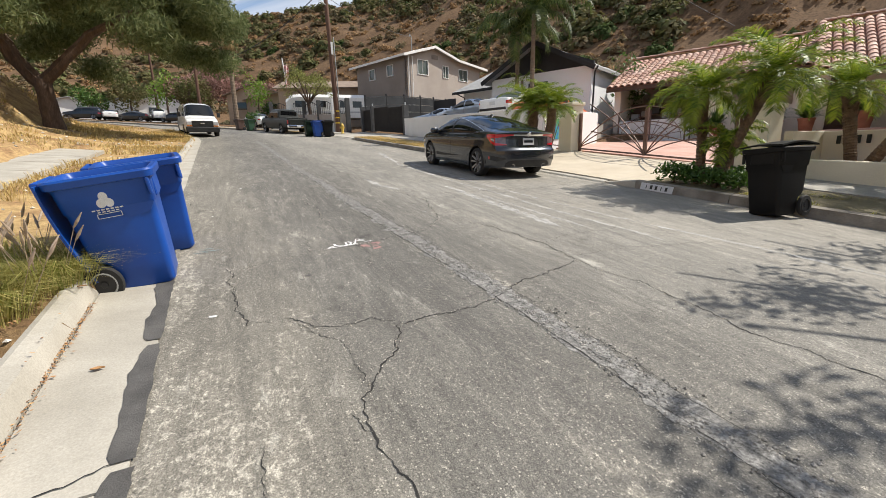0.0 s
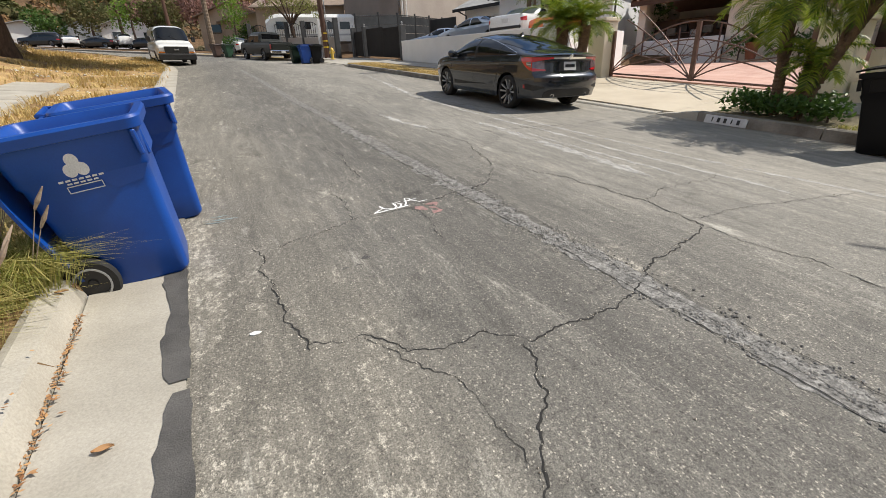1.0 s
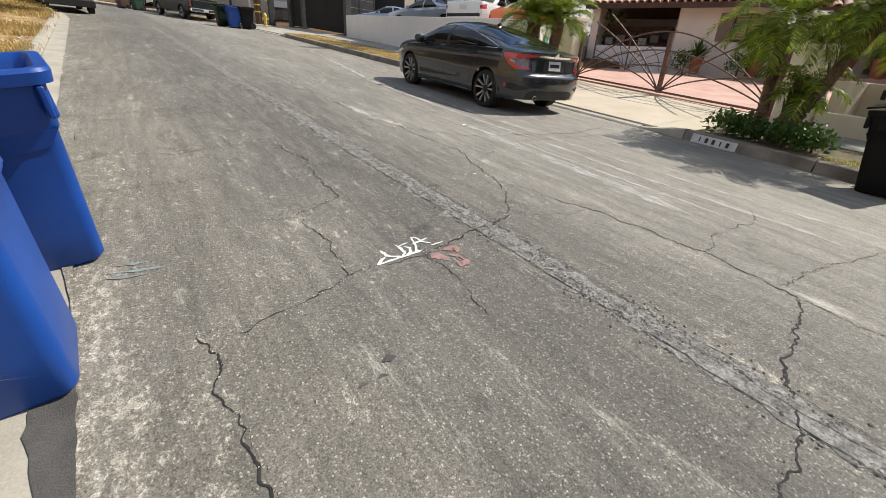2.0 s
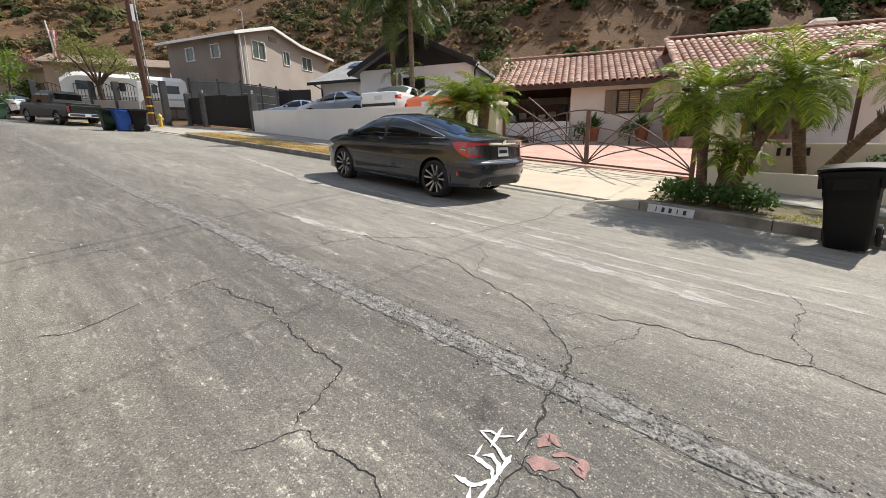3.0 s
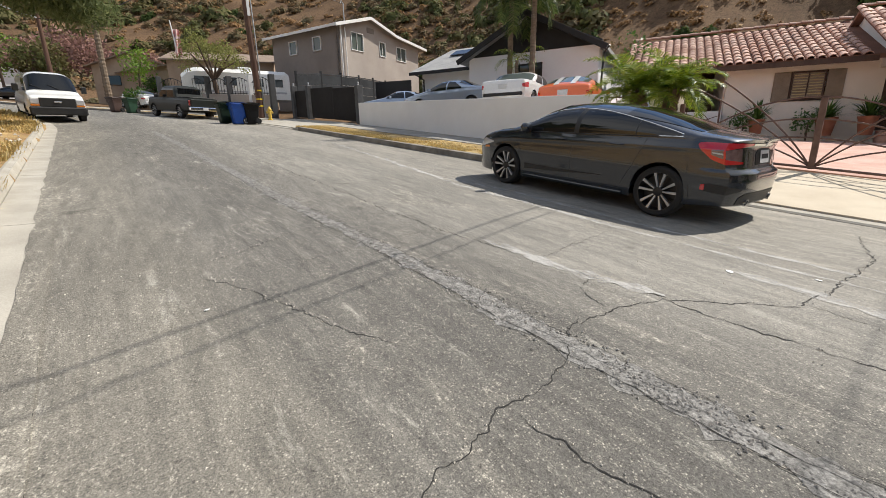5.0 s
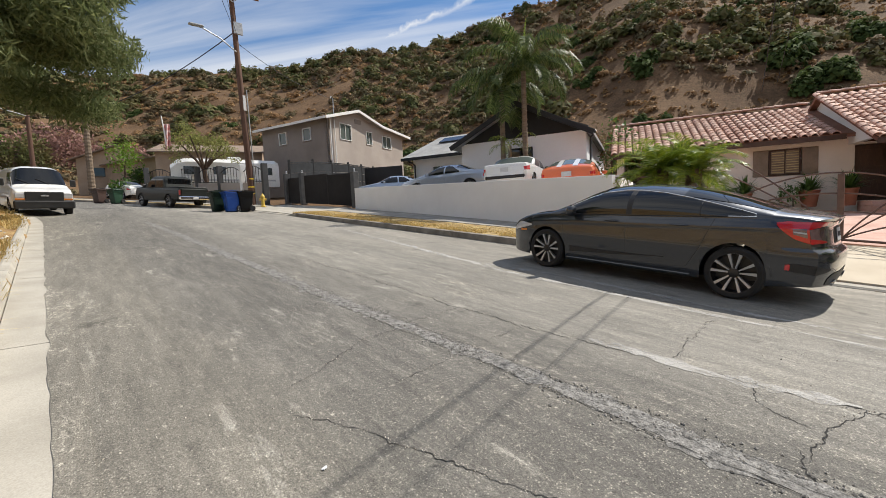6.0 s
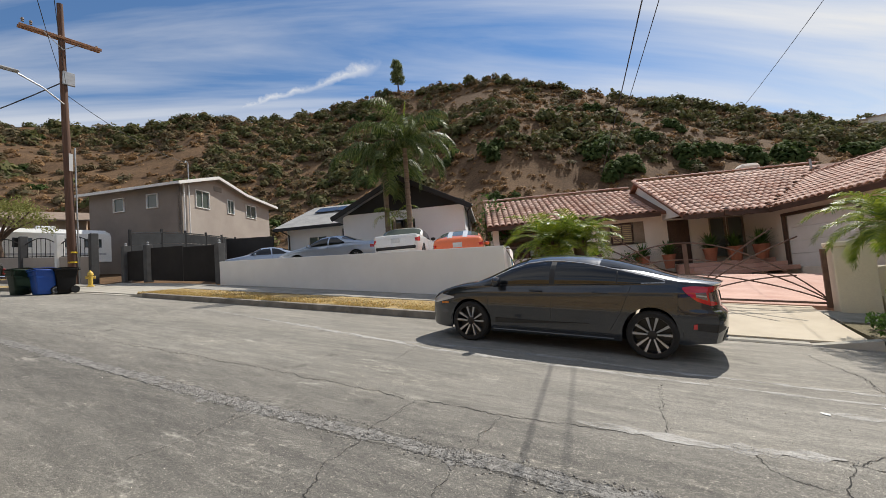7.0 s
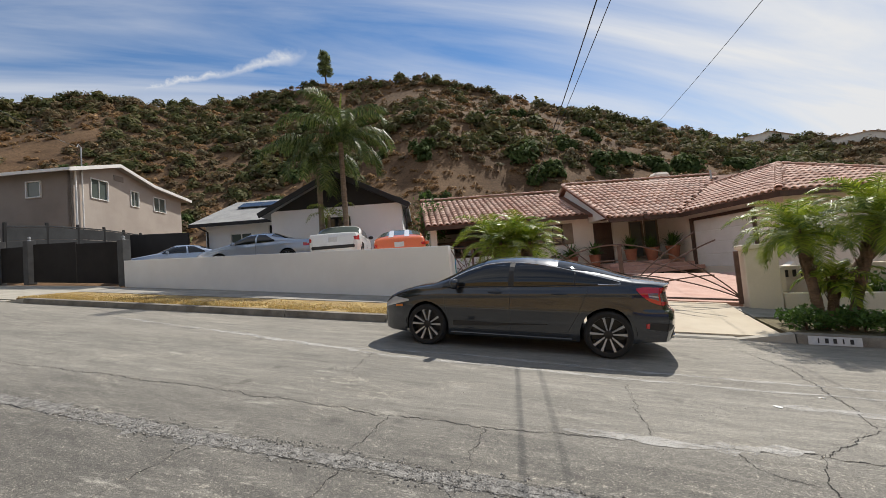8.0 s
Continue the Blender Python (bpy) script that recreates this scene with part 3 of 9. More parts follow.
FROND_GREY = island("queen_palm_leaflet", (0.030, 0.058, 0.014), (0.16, 0.20, 0.060), 0.5, None, 0.3, 0.25)
FROND_DRY = island("dry_palm_leaf", (0.26, 0.18, 0.08), (0.36, 0.27, 0.13), 0.8, None, 0.2)
BUSH = island("chaparral_leaf", (0.052, 0.066, 0.022), (0.150, 0.160, 0.056), 0.9, (0.135, 0.115, 0.048), 0.3)
BUSH_GREY = island("sagebrush_leaf", (0.085, 0.080, 0.042), (0.23, 0.19, 0.105), 0.9, (0.17, 0.115, 0.06), 0.3)
BUSH_DRY = island("dead_brush_twigs", (0.18, 0.105, 0.050), (0.42, 0.27, 0.125), 0.9, (0.25, 0.145, 0.068), 0.3)
PINE = island("pepper_tree_leaf", (0.085, 0.115, 0.040), (0.24, 0.27, 0.12), 0.7, None, 0.5)
SHRUB = island("glossy_shrub_leaf", (0.035, 0.085, 0.015), (0.10, 0.18, 0.035), 0.5, None, 0.3, 0.4)
OAK = island("oak_leaf", (0.040, 0.066, 0.020), (0.10, 0.135, 0.045), 0.9, None, 0.3, 0.1)
PINK_BLOOM = island("pink_blossom", (0.16, 0.09, 0.07), (0.38, 0.22, 0.19), 0.8, None, 0.3)
BRIGHT_LEAF = island("bright_green_leaf", (0.10, 0.20, 0.02), (0.22, 0.32, 0.05), 0.6, None, 0.35)
YELLOW_LEAF = island("yellowing_street_tree_leaf", (0.13, 0.15, 0.04), (0.32, 0.32, 0.10), 0.7, None, 0.4)
STUCCO_TAN = surf("tan_stucco", (0.34, 0.25, 0.175), (0.42, 0.32, 0.23), 0.8, 0.9, 0, 55, 0.1, 0.3)
ROOF_BROWN = surf("brown_composition_roof", (0.20, 0.145, 0.105), (0.29, 0.22, 0.165), 2.0, 0.9, 0, 25, 0.25, 0.3)
STRAW = island("dry_grass_blade", (0.42, 0.30, 0.11), (0.66, 0.52, 0.24), 0.85, None, 0.3)
GREEN_GRASS = island("fountain_grass_blade", (0.20, 0.235, 0.045), (0.60, 0.52, 0.20), 0.7, None, 0.45)
SEED = surf("grass_seed_head", (0.36, 0.27, 0.20), (0.46, 0.36, 0.27), 20, 0.95)
LITTER = island("dead_leaf_litter", (0.20, 0.09, 0.04), (0.50, 0.30, 0.14), 0.9)
SEAM_STONE = island("seam_stone", (0.13, 0.125, 0.115), (0.36, 0.34, 0.31), 0.95)
PEBBLE = island("pebble", (0.30, 0.27, 0.22), (0.62, 0.58, 0.50), 0.9)
TERRACOTTA = surf("terracotta_pot", (0.26, 0.09, 0.045), (0.34, 0.13, 0.07), 4, 0.8)
GALV = surf("galvanised_metal", (0.36, 0.37, 0.38), (0.46, 0.47, 0.48), 6, 0.5, 0.6, 60, 0.1, 0.05)
CABLE = surf("black_cable", (0.012, 0.012, 0.013), (0.02, 0.02, 0.02), 3, 0.6)
HYDRANT = surf("yellow_hydrant_paint", (0.60, 0.40, 0.06), (0.70, 0.48, 0.09), 5, 0.5)
PAINT_TEAL2 = surf("blue_green_plaque_paint", (0.02, 0.16, 0.45), (0.05, 0.36, 0.20), 5, 0.6, spread=(0.45, 0.55))
CERAMIC = surf("insulator_ceramic", (0.20, 0.16, 0.13), (0.26, 0.2, 0.16), 5, 0.3)



def dust_mat():
    """Thin pale dust that lets the asphalt show through."""
    m, n, l, b = node_mat("pale_road_dust")
    t = noise_node(n, l, 7, 8, 0.75, (1, 0.25, 1))
    f = noise_node(n, l, 120, 3, 0.7)
    l.new(mixc(n, l, ramp(n, l, f.outputs["Fac"], 0.3, 0.7), (0.38, 0.37, 0.345), (0.58, 0.565, 0.53)), b.inputs["Base Color"])
    a = mixc(n, l, 1.0, ramp(n, l, t.outputs["Fac"], 0.36, 0.56), ramp(n, l, f.outputs["Fac"], 0.25, 0.5), "MULTIPLY")
    l.new(mixc(n, l, 1.0, a, (0.78, 0.78, 0.78), "MULTIPLY"), b.inputs["Alpha"])
    b.inputs["Roughness"].default_value = 0.95
    return m


DUST = dust_mat()
# ---------------------------------------------------------------- ground, road, kerbs, pavements
def build_land():
    rings = [0.6 * (1.047 ** i) for i in range(152)]
    n = 540
    vs = [(HC.x, HC.y, land(HC.x, HC.y))]
    for r in rings:
        for k in range(n):
            a = 2 * math.pi * k / n
            x, y = HC.x + r * math.sin(a), HC.y + r * math.cos(a)
            vs.append((x, y, land(x, y)))
    fs = [(0, 1 + (k + 1) % n, 1 + k) for k in range(n)]
    for i in range(len(rings) - 1):
        a, b = 1 + i * n, 1 + (i + 1) * n
        fs += [(a + k, a + (k + 1) % n, b + (k + 1) % n, b + k) for k in range(n)]
    g = Geo().add(vs, fs)
    return solo("ground", g, SOIL, "dry golden hillside and verges of bare soil and dead grass", "ground", "structure", smooth="all")


build_land()


def ribbon(name, s0, s1, us, cs, mat, label, category, ds=0.5, kind="structure", depth=0.25, jag=0.0, seed=1):
    """A strip along the street with thickness: offsets us and heights cs over the slope."""
    rnd = random.Random(seed)
    k = max(1, int((s1 - s0) / ds))
    g = Geo()
    prof = [(us[0], cs[0] - depth)] + list(zip(us, cs)) + [(us[-1], cs[-1] - depth)]
    vs = []
    for i in range(k + 1):
        s = s0 + (s1 - s0) * i / k
        j = jag * (rnd.random() - 0.5)
        for q, (u, c) in enumerate(prof):
            vs.append(at_side(s, u + (j if q >= len(prof) - 2 else 0), c))
    w = len(prof)
    fs = [(i * w + j, i * w + j + 1, (i + 1) * w + j + 1, (i + 1) * w + j) for i in range(k) for j in range(w - 1)]
    fs += [tuple(range(w)), tuple(k * w + j for j in range(w))[::-1]]
    g.add(vs, fs)
    return solo(name, g, mat, label, category, kind)


RU = [-3.95, -3.4, -3.0, -2.3, -1.5, -0.6, 0.4, 1.2, 1.9, 2.7, 3.4, 3.98]
ribbon("road", -14, 130, RU, [road_profile(u) for u in RU], ASPHALT, "sun-bleached cracked grey asphalt street climbing uphill", "road", 1.0)

# left kerb with its wide gutter, in cast lengths with open joints
def kerb_run(joints, us, cs, label, parent, mat=None):
    for a, b in zip(joints, joints[1:]):
        g = Geo()
        prof = [(us[0], cs[0] - 0.25)] + list(zip(us, cs)) + [(us[-1], cs[-1] - 0.3)]
        k = max(1, int((b - a) / 1.5))
        vs = [at_side(a + 0.008 + (b - a - 0.016) * i / k, u, c) for i in range(k + 1) for u, c in prof]
        w = len(prof)
        fs = [(i * w + j, i * w + j + 1, (i + 1) * w + j + 1, (i + 1) * w + j) for i in range(k) for j in range(w - 1)]
        fs += [tuple(range(w)), tuple(k * w + j for j in range(w))[::-1]]
        part("slab", g.add(vs, fs), mat or CONCRETE, parent)


kerb_l = thing("kerb_left", "pale concrete kerb with a wide flat gutter", "kerb", kind="structure")
LJ = [-12, -8, -4, -1.2, 2.36, 5.9, 9.2, 12.9, 16.5, 20, 24, 28, 33, 38, 44, 50, 58, 66, 76, 88]
kerb_run(LJ, [-4.42, -3.94], [-1.03, -1.046], "gutter", kerb_l)
kerb_run([j + 0.04 for j in LJ], [-4.60, -4.56, -4.47, -4.43], [-0.90, -0.89, -0.905, -1.02], "kerb", kerb_l)
kerb_r = thing("kerb_right", "weathered grey concrete kerb along the street", "kerb", kind="structure")
RJ = [-12, -8, -4, -1, 2, 4.4, 6.2]
kerb_run(RJ, [3.93, 3.965, 4.09, 4.12], [-0.91, -0.765, -0.75, -0.78], "kerb", kerb_r, KERB_STAIN_SHADE)
kerb_run([13.4, 16, 19, 22, 25.6], [3.93, 3.965, 4.09, 4.12], [-0.91, -0.765, -0.75, -0.78], "kerb", kerb_r, KERB_STAIN_SHADE)
kerb_run([32.6, 36, 40, 46, 52, 60, 70, 84], [3.93, 3.965, 4.09, 4.12], [-0.91, -0.765, -0.75, -0.78], "kerb", kerb_r, KERB_STAIN_SHADE)


def ramp_kerb(s0, s1, c0, c1):
    vs = [at_side(s, u, c) for s, top in ((s0, c0), (s1, c1)) for u, c in ((3.94, -1.1), (3.94, -0.93), (3.97, top - 0.012), (4.09, top), (4.12, -1.1))]
    part("slab", Geo().add(vs, [(0, 1, 6, 5), (1, 2, 7, 6), (2, 3, 8, 7), (3, 4, 9, 8), (0, 4, 3, 2, 1), (5, 6, 7, 8, 9)]), CONCRETE, kerb_r)


ramp_kerb(6.21, 7.0, -0.75, -0.885)
ramp_kerb(12.7, 13.39, -0.885, -0.75)
ramp_kerb(25.61, 26.5, -0.75, -0.885)
ramp_kerb(31.8, 32.59, -0.885, -0.75)
kerb_run([7.0, 9.1, 11, 12.7], [3.94, 3.97, 4.2, 4.6], [-0.905, -0.88, -0.86, -0.83], "apron", kerb_r)
kerb_run([26.5, 28.5, 30.3, 31.8], [3.94, 3.97, 4.2, 4.6], [-0.905, -0.88, -0.86, -0.83], "apron", kerb_r)

ribbon("driveway", 6.25, 13.0, [4.13, 5.4, 7.05], [-0.84, -0.74, -0.575], DRIVE, "sunlit tan concrete driveway apron before the iron gate", "driveway", 0.8)
ribbon("driveway", 26.2, 32.4, [4.13, 5.4, 7.2], [-0.84, -0.76, -0.62], CONCRETE, "pale concrete driveway before the dark gates", "driveway", 0.8)
ribbon("pavement", 13.05, 26.15, [5.75, 7.42], [-0.70, -0.655], OLD_CONCRETE, "grey concrete pavement along the white wall", "pavement", 1.5)
ribbon("pavement", -12, 6.2, [5.6, 6.95], [-0.70, -0.64], OLD_CONCRETE, "grey concrete pavement beside the planting strip", "pavement", 1.5)
ribbon("pavement", 32.5, 84, [4.9, 6.4], [-0.72, -0.66], CONCRETE, "concrete pavement round the bend", "pavement", 1.5)
# left path: slabs near the camera, then a narrow walk along the bank
path_l = thing("pavement_left", "cracked pale concrete pavement slabs by the kerb", "pavement", kind="structure")
for a, b, u0, u1 in ((-6, -2.4, -6.4, -4.607), (-2.39, 0.55, -6.4, -4.607), (0.56, 2.39, -6.4, -4.607), (2.40, 3.45, -6.3, -4.607)):
    vs = [at_side(s, u, c) for s in (a, b) for u, c in ((u1, -1.15), (u1, -0.905), (u0, -0.86), (u0, -1.15))]
    part("slab", Geo().add(vs, [(0, 1, 5, 4), (1, 2, 6, 5), (2, 3, 7, 6), (0, 3, 2, 1), (4, 5, 6, 7)]), CONCRETE, path_l)
for a, b in zip([5.2, 7.0, 8.8, 10.6, 12.4, 14.2, 16.0], [6.96, 8.76, 10.56, 12.36, 14.16, 15.96, 18.5]):
    vs = [at_side(s, u, c) for s in (a, b) for u, c in ((-6.75, -1.1), (-6.75, -0.83), (-7.9, -0.74), (-7.9, -1.1))]
    part("slab", Geo().add(vs, [(0, 1, 5, 4), (1, 2, 6, 5), (2, 3, 7, 6), (0, 3, 2, 1), (4, 5, 6, 7)]), CONCRETE, path_l)

# ---------------------------------------------------------------- houses
def frame_m(x, y, deg):
    """Local frame of a house: x along its front (away to the camera's right), y back from the street."""
    return pose(x, y, 0, 0, 0, deg)


def wall_with_holes(g, m, x0, x1, z0, z1, y, thick, holes):
    """A wall in the local xz plane at y with rectangular openings (x0, x1, z0, z1) that go through it; one connected mesh."""
    xs = sorted({x0, x1, *[h[0] for h in holes], *[h[1] for h in holes]})
    zs = sorted({z0, z1, *[h[2] for h in holes], *[h[3] for h in holes]})
    nx, nz = len(xs), len(zs)

    def full(i, j):
        if not (0 <= i < nx - 1 and 0 <= j < nz - 1):
            return False
        return not any(h[0] <= xs[i] and xs[i + 1] <= h[1] and h[2] <= zs[j] and zs[j + 1] <= h[3] for h in holes)

    vs = [m @ Vector((x, yy, z)) for yy in (y, y + thick) for x in xs for z in zs]
    k = nx * nz
    fs = []
    for i in range(nx - 1):
        for j in range(nz - 1):
            if not full(i, j):
                continue
            a, b, c, d = i * nz + j, (i + 1) * nz + j, (i + 1) * nz + j + 1, i * nz + j + 1
            fs += [(a, b, c, d), (k + d, k + c, k + b, k + a)]
            for (p, q), (di, dj) in (((a, b), (0, -1)), ((b, c), (1, 0)), ((c, d), (0, 1)), ((d, a), (-1, 0))):
                if not full(i + di, j + dj):
                    fs.append((q, p, k + p, k + q))
    g.add(vs, fs)


def window_unit(parent, m, x0, x1, z0, z1, y, sash=2, frame_mat=None, glass=None, w=0.07, proud=0.04):
    """A window under a house: frame with mullions, and one pane a sash."""
    frame_mat, glass = frame_mat or TRIM_WHITE, glass or GLASS_DARK
    g = Geo()
    yc, dep = y + 0.03, 0.10 + proud
    g.box(((x0 + x1) / 2, yc - proud / 2, z0 + w / 2), (x1 - x0, dep, w), 0.008, m)
    g.box(((x0 + x1) / 2, yc - proud / 2, z1 - w / 2), (x1 - x0, dep, w), 0.008, m)
    for x in (x0 + w / 2, x1 - w / 2):
        g.box((x, yc - proud / 2, (z0 + z1) / 2), (w, dep, z1 - z0 - 2 * w), 0.008, m)
    step = (x1 - x0 - 2 * w) / sash
    for k in range(1, sash):
        g.box((x0 + w + k * step, yc, (z0 + z1) / 2), (w * 0.7, 0.08, z1 - z0 - 2 * w), 0.006, m)
    win = part("window", g, frame_mat, parent)
    for k in range(sash):
        a = x0 + w + k * step
        part("pane", Geo().box((a + step / 2, yc + 0.02, (z0 + z1) / 2), (step - 0.01, 0.012, z1 - z0 - 2 * w), 0, m), glass, win)
    return win


def slab_roof(poly, thick, m):
    """A roof plane with thickness: local corner points, pulled straight down."""
    k = len(poly)
    g = Geo()
    vs = [m @ Vector(p) for p in poly] + [m @ (Vector(p) - Vector((0, 0, thick))) for p in poly]
    return g.add(vs, [tuple(range(k)), tuple(range(k, 2 * k))[::-1]] + [(i, (i + 1) % k, k + (i + 1) % k, k + i) for i in range(k)])


# ---- the low tiled house behind the iron gate; local x runs along its front towards the garage, y back from the street
TH = pose(17.7, 16.5, 0, 0, 0, -65)


def tile_house():
    h = thing("tiled_house", "low cream stucco house with terracotta barrel-tile roofs", "house")
    zf = 0.95
    # walls of the left wing: open carport, then the wall with the shuttered window
    g = Geo()
    wall_with_holes(g, TH, 3.55, 8.0, zf - 0.5, 3.55, 0.5, 0.2, [(5.2, 6.9, 2.05, 3.1)])
    part("wall", g, STUCCO_CREAM, h)
    part("post", Geo().box((0.15, 0.65, 1.95), (0.3, 0.3, 3.0), 0.01, TH), STUCCO_CREAM, h)
    for c, z in (((4.0, 7.9, 2.3), (8, 0.2, 3.4)), ((0.15, 4.3, 2.1), (0.2, 6.9, 3.0)), ((3.6, 3.1, 2.2), (0.2, 4.78, 3.0))):
        part("wall", Geo().box(c, z, 0, TH), STUCCO_CREAM, h)
    # gable infill above the lower roof, under the taller roof's edge
    gg = Geo()
    gg.add([TH @ Vector(p) for p in ((7.95, -1.7, 3.05), (7.95, 2.74, 5.36), (7.95, 7.4, 3.05), (8.15, -1.7, 3.05), (8.15, 2.74, 5.36), (8.15, 7.4, 3.05))], [(0, 1, 2), (5, 4, 3), (0, 3, 4, 1), (1, 4, 5, 2), (0, 2, 5, 3)])
    part("gable", gg, STUCCO_WHITE, h)
    # main part
    g = Geo()
    wall_with_holes(g, TH, 8.0, 11.6, zf - 0.5, 3.1, 0.5, 0.2, [(8.15, 9.15, zf, 3.02), (10.0, 10.72, 1.1, 2.95), (10.78, 11.5, 1.1, 2.95)])
    part("wall", g, STUCCO_CREAM, h)
    part("wall", Geo().box((15, 8.2, 1.9), (14, 0.2, 2.2), 0, TH), STUCCO_CREAM, h)
    # garage wing: side wall with the door, and its front
    g = Geo()
    side = TH @ pose(11.6, 0, 0, 0, 0, -90)            # local x towards the street
    wall_with_holes(g, side, -0.5, 6.6, 0.2, 3.02, 0.0, 0.22, [(1.95, 5.4, 0.5, 2.55)])
    part("wall", g, STUCCO_CREAM, h)
    part("wall", Geo().box((15.3, -6.5, 1.6), (7.0, 0.2, 2.5), 0, TH), STUCCO_CREAM, h)
    part("wall", Geo().box((18.7, 0.9, 1.6), (0.2, 14.5, 2.5), 0, TH), STUCCO_CREAM, h)
    # garage door with its dark frame and four panels
    for x in (1.98, 5.37):
        part("door_jamb", Geo().box((x, -0.03, 1.5), (0.14, 0.1, 2.08), 0.01, side), WOOD_DARK, h)
    part("door_head", Geo().box((3.67, -0.03, 2.6), (3.55, 0.1, 0.12), 0.01, side), WOOD_DARK, h)
    g = Geo()
    g.box((3.67, 0.09, 1.52), (3.3, 0.05, 2.05), 0, side)
    gd = part("garage_door", g, TRIM_WHITE, h, "white sectional garage door")
    for k in range(4):
        part("panel", Geo().box((3.67, 0.055, 0.76 + 0.51 * k), (3.26, 0.03, 0.485), 0.012, side), TRIM_WHITE, gd)
    # front door and porch windows
    g = Geo().box((8.65, 0.58, (zf + 3.0) / 2), (0.96, 0.06, 3.0 - zf), 0.01, TH)
    d = part("front_door", g, WOOD_DARK, h, "dark brown timber front door")
    for k in range(3):
        part("panel", Geo().box((8.65, 0.54, zf + 0.4 + 0.62 * k), (0.62, 0.03, 0.46), 0.012, TH), WOOD_DARK, d)
    for a in (10.0, 10.78):
        window_unit(h, TH, a, a + 0.72, 1.1, 2.95, 0.5, 1, WOOD_SHUTTER, GLASS_PALE, 0.05)
    # shuttered window
    window_unit(h, TH, 5.55, 6.55, 2.08, 3.08, 0.48, 2, WOOD_DARK, GLASS_DARK, 0.05, 0.02)
    for x in (5.82, 6.28):
        sh = part("shutter", Geo().box((x, 0.44, 2.58), (0.42, 0.025, 0.88), 0, TH), WOOD_SHUTTER, h)
        for k in range(9):
            mm = TH @ pose(x, 0.42, 2.2 + 0.095 * k, 35, 0, 0)
            part("slat", Geo().box((0, 0, 0), (0.38, 0.06, 0.012), 0, mm), STRAW_PAINT, sh)
    for x in (5.28, 6.83):
        part("shutter", Geo().box((x, 0.47, 2.58), (0.5, 0.06, 1.02), 0.01, TH), WOOD_SHUTTER, h)
    # porch post, steps, fascias
    g = Geo().box((9.35, -1.75, 2.95), (0.16, 0.9, 0.28), 0.01, TH)
    part("bracket", g, WOOD_DARK, h)
    for k in range(3):
        part("step", Geo().box((9.7, -0.9 - 0.32 * k, zf - 0.09 - 0.17 * k), (3.6, 0.95 + 0.64 * k, 0.17), 0.012, TH), RED_PAVING, h)
    return h


# tan louvres
STRAW_PAINT = surf("tan_shutter_paint", (0.48, 0.38, 0.19), (0.56, 0.45, 0.24), 4, 0.7)
house_t = tile_house()

# roof planes: eave line, up direction, extents in the plane; tiles are laid on them at the end of the file
PITCH_L, PITCH_M, PITCH_G = (5.39 - 3.52) / 4.3, (5.48 - 3.05) / 4.81, 1.6 / 3.9
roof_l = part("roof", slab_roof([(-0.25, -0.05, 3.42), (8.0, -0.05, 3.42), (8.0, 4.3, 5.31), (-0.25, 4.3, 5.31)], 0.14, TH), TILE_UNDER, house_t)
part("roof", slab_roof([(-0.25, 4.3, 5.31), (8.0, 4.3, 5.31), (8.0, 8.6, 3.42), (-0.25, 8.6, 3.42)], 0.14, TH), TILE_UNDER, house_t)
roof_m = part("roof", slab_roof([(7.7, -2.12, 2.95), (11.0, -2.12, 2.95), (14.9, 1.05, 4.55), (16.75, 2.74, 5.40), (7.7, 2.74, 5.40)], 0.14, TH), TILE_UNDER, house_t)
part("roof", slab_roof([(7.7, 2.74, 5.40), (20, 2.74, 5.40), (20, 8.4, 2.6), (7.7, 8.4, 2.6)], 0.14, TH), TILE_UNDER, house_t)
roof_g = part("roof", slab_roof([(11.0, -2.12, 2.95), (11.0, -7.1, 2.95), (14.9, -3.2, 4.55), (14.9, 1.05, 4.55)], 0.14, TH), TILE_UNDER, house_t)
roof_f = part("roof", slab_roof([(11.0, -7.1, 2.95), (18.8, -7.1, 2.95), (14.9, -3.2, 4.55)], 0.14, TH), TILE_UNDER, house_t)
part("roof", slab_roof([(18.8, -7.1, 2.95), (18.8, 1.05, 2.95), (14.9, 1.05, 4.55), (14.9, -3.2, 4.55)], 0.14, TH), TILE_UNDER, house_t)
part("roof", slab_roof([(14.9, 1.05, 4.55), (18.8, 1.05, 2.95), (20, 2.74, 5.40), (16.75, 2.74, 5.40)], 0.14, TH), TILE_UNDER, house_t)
g = Geo()
for a, b in (((-0.25, -0.06, 3.30), (7.7, -0.06, 3.30)), ((7.7, -2.12, 2.84), (11.05, -2.12, 2.84)), ((11.0, -2.12, 2.84), (11.0, -7.1, 2.84)), ((11.0, -7.1, 2.84), (18.8, -7.1, 2.84))):
    a, b = TH @ Vector(a), TH @ Vector(b)
    mm = Matrix.Translation((a + b) / 2) @ (b - a).to_track_quat("X", "Z").to_matrix().to_4x4()
    part("fascia", Geo().box((0, 0, 0), ((b - a).length, 0.05, 0.17), 0.008, mm), WOOD_DARK, house_t)
part("chimney", Geo().box((14.3, 4.2, 5.6), (1.0, 0.8, 0.9), 0.15, TH), STUCCO_CREAM, house_t)
part("vent_pipe", Geo().tube([TH @ Vector((15.8, 1.9, 4.9)), TH @ Vector((15.8, 1.9, 5.55))], 0.05), GALV, house_t)
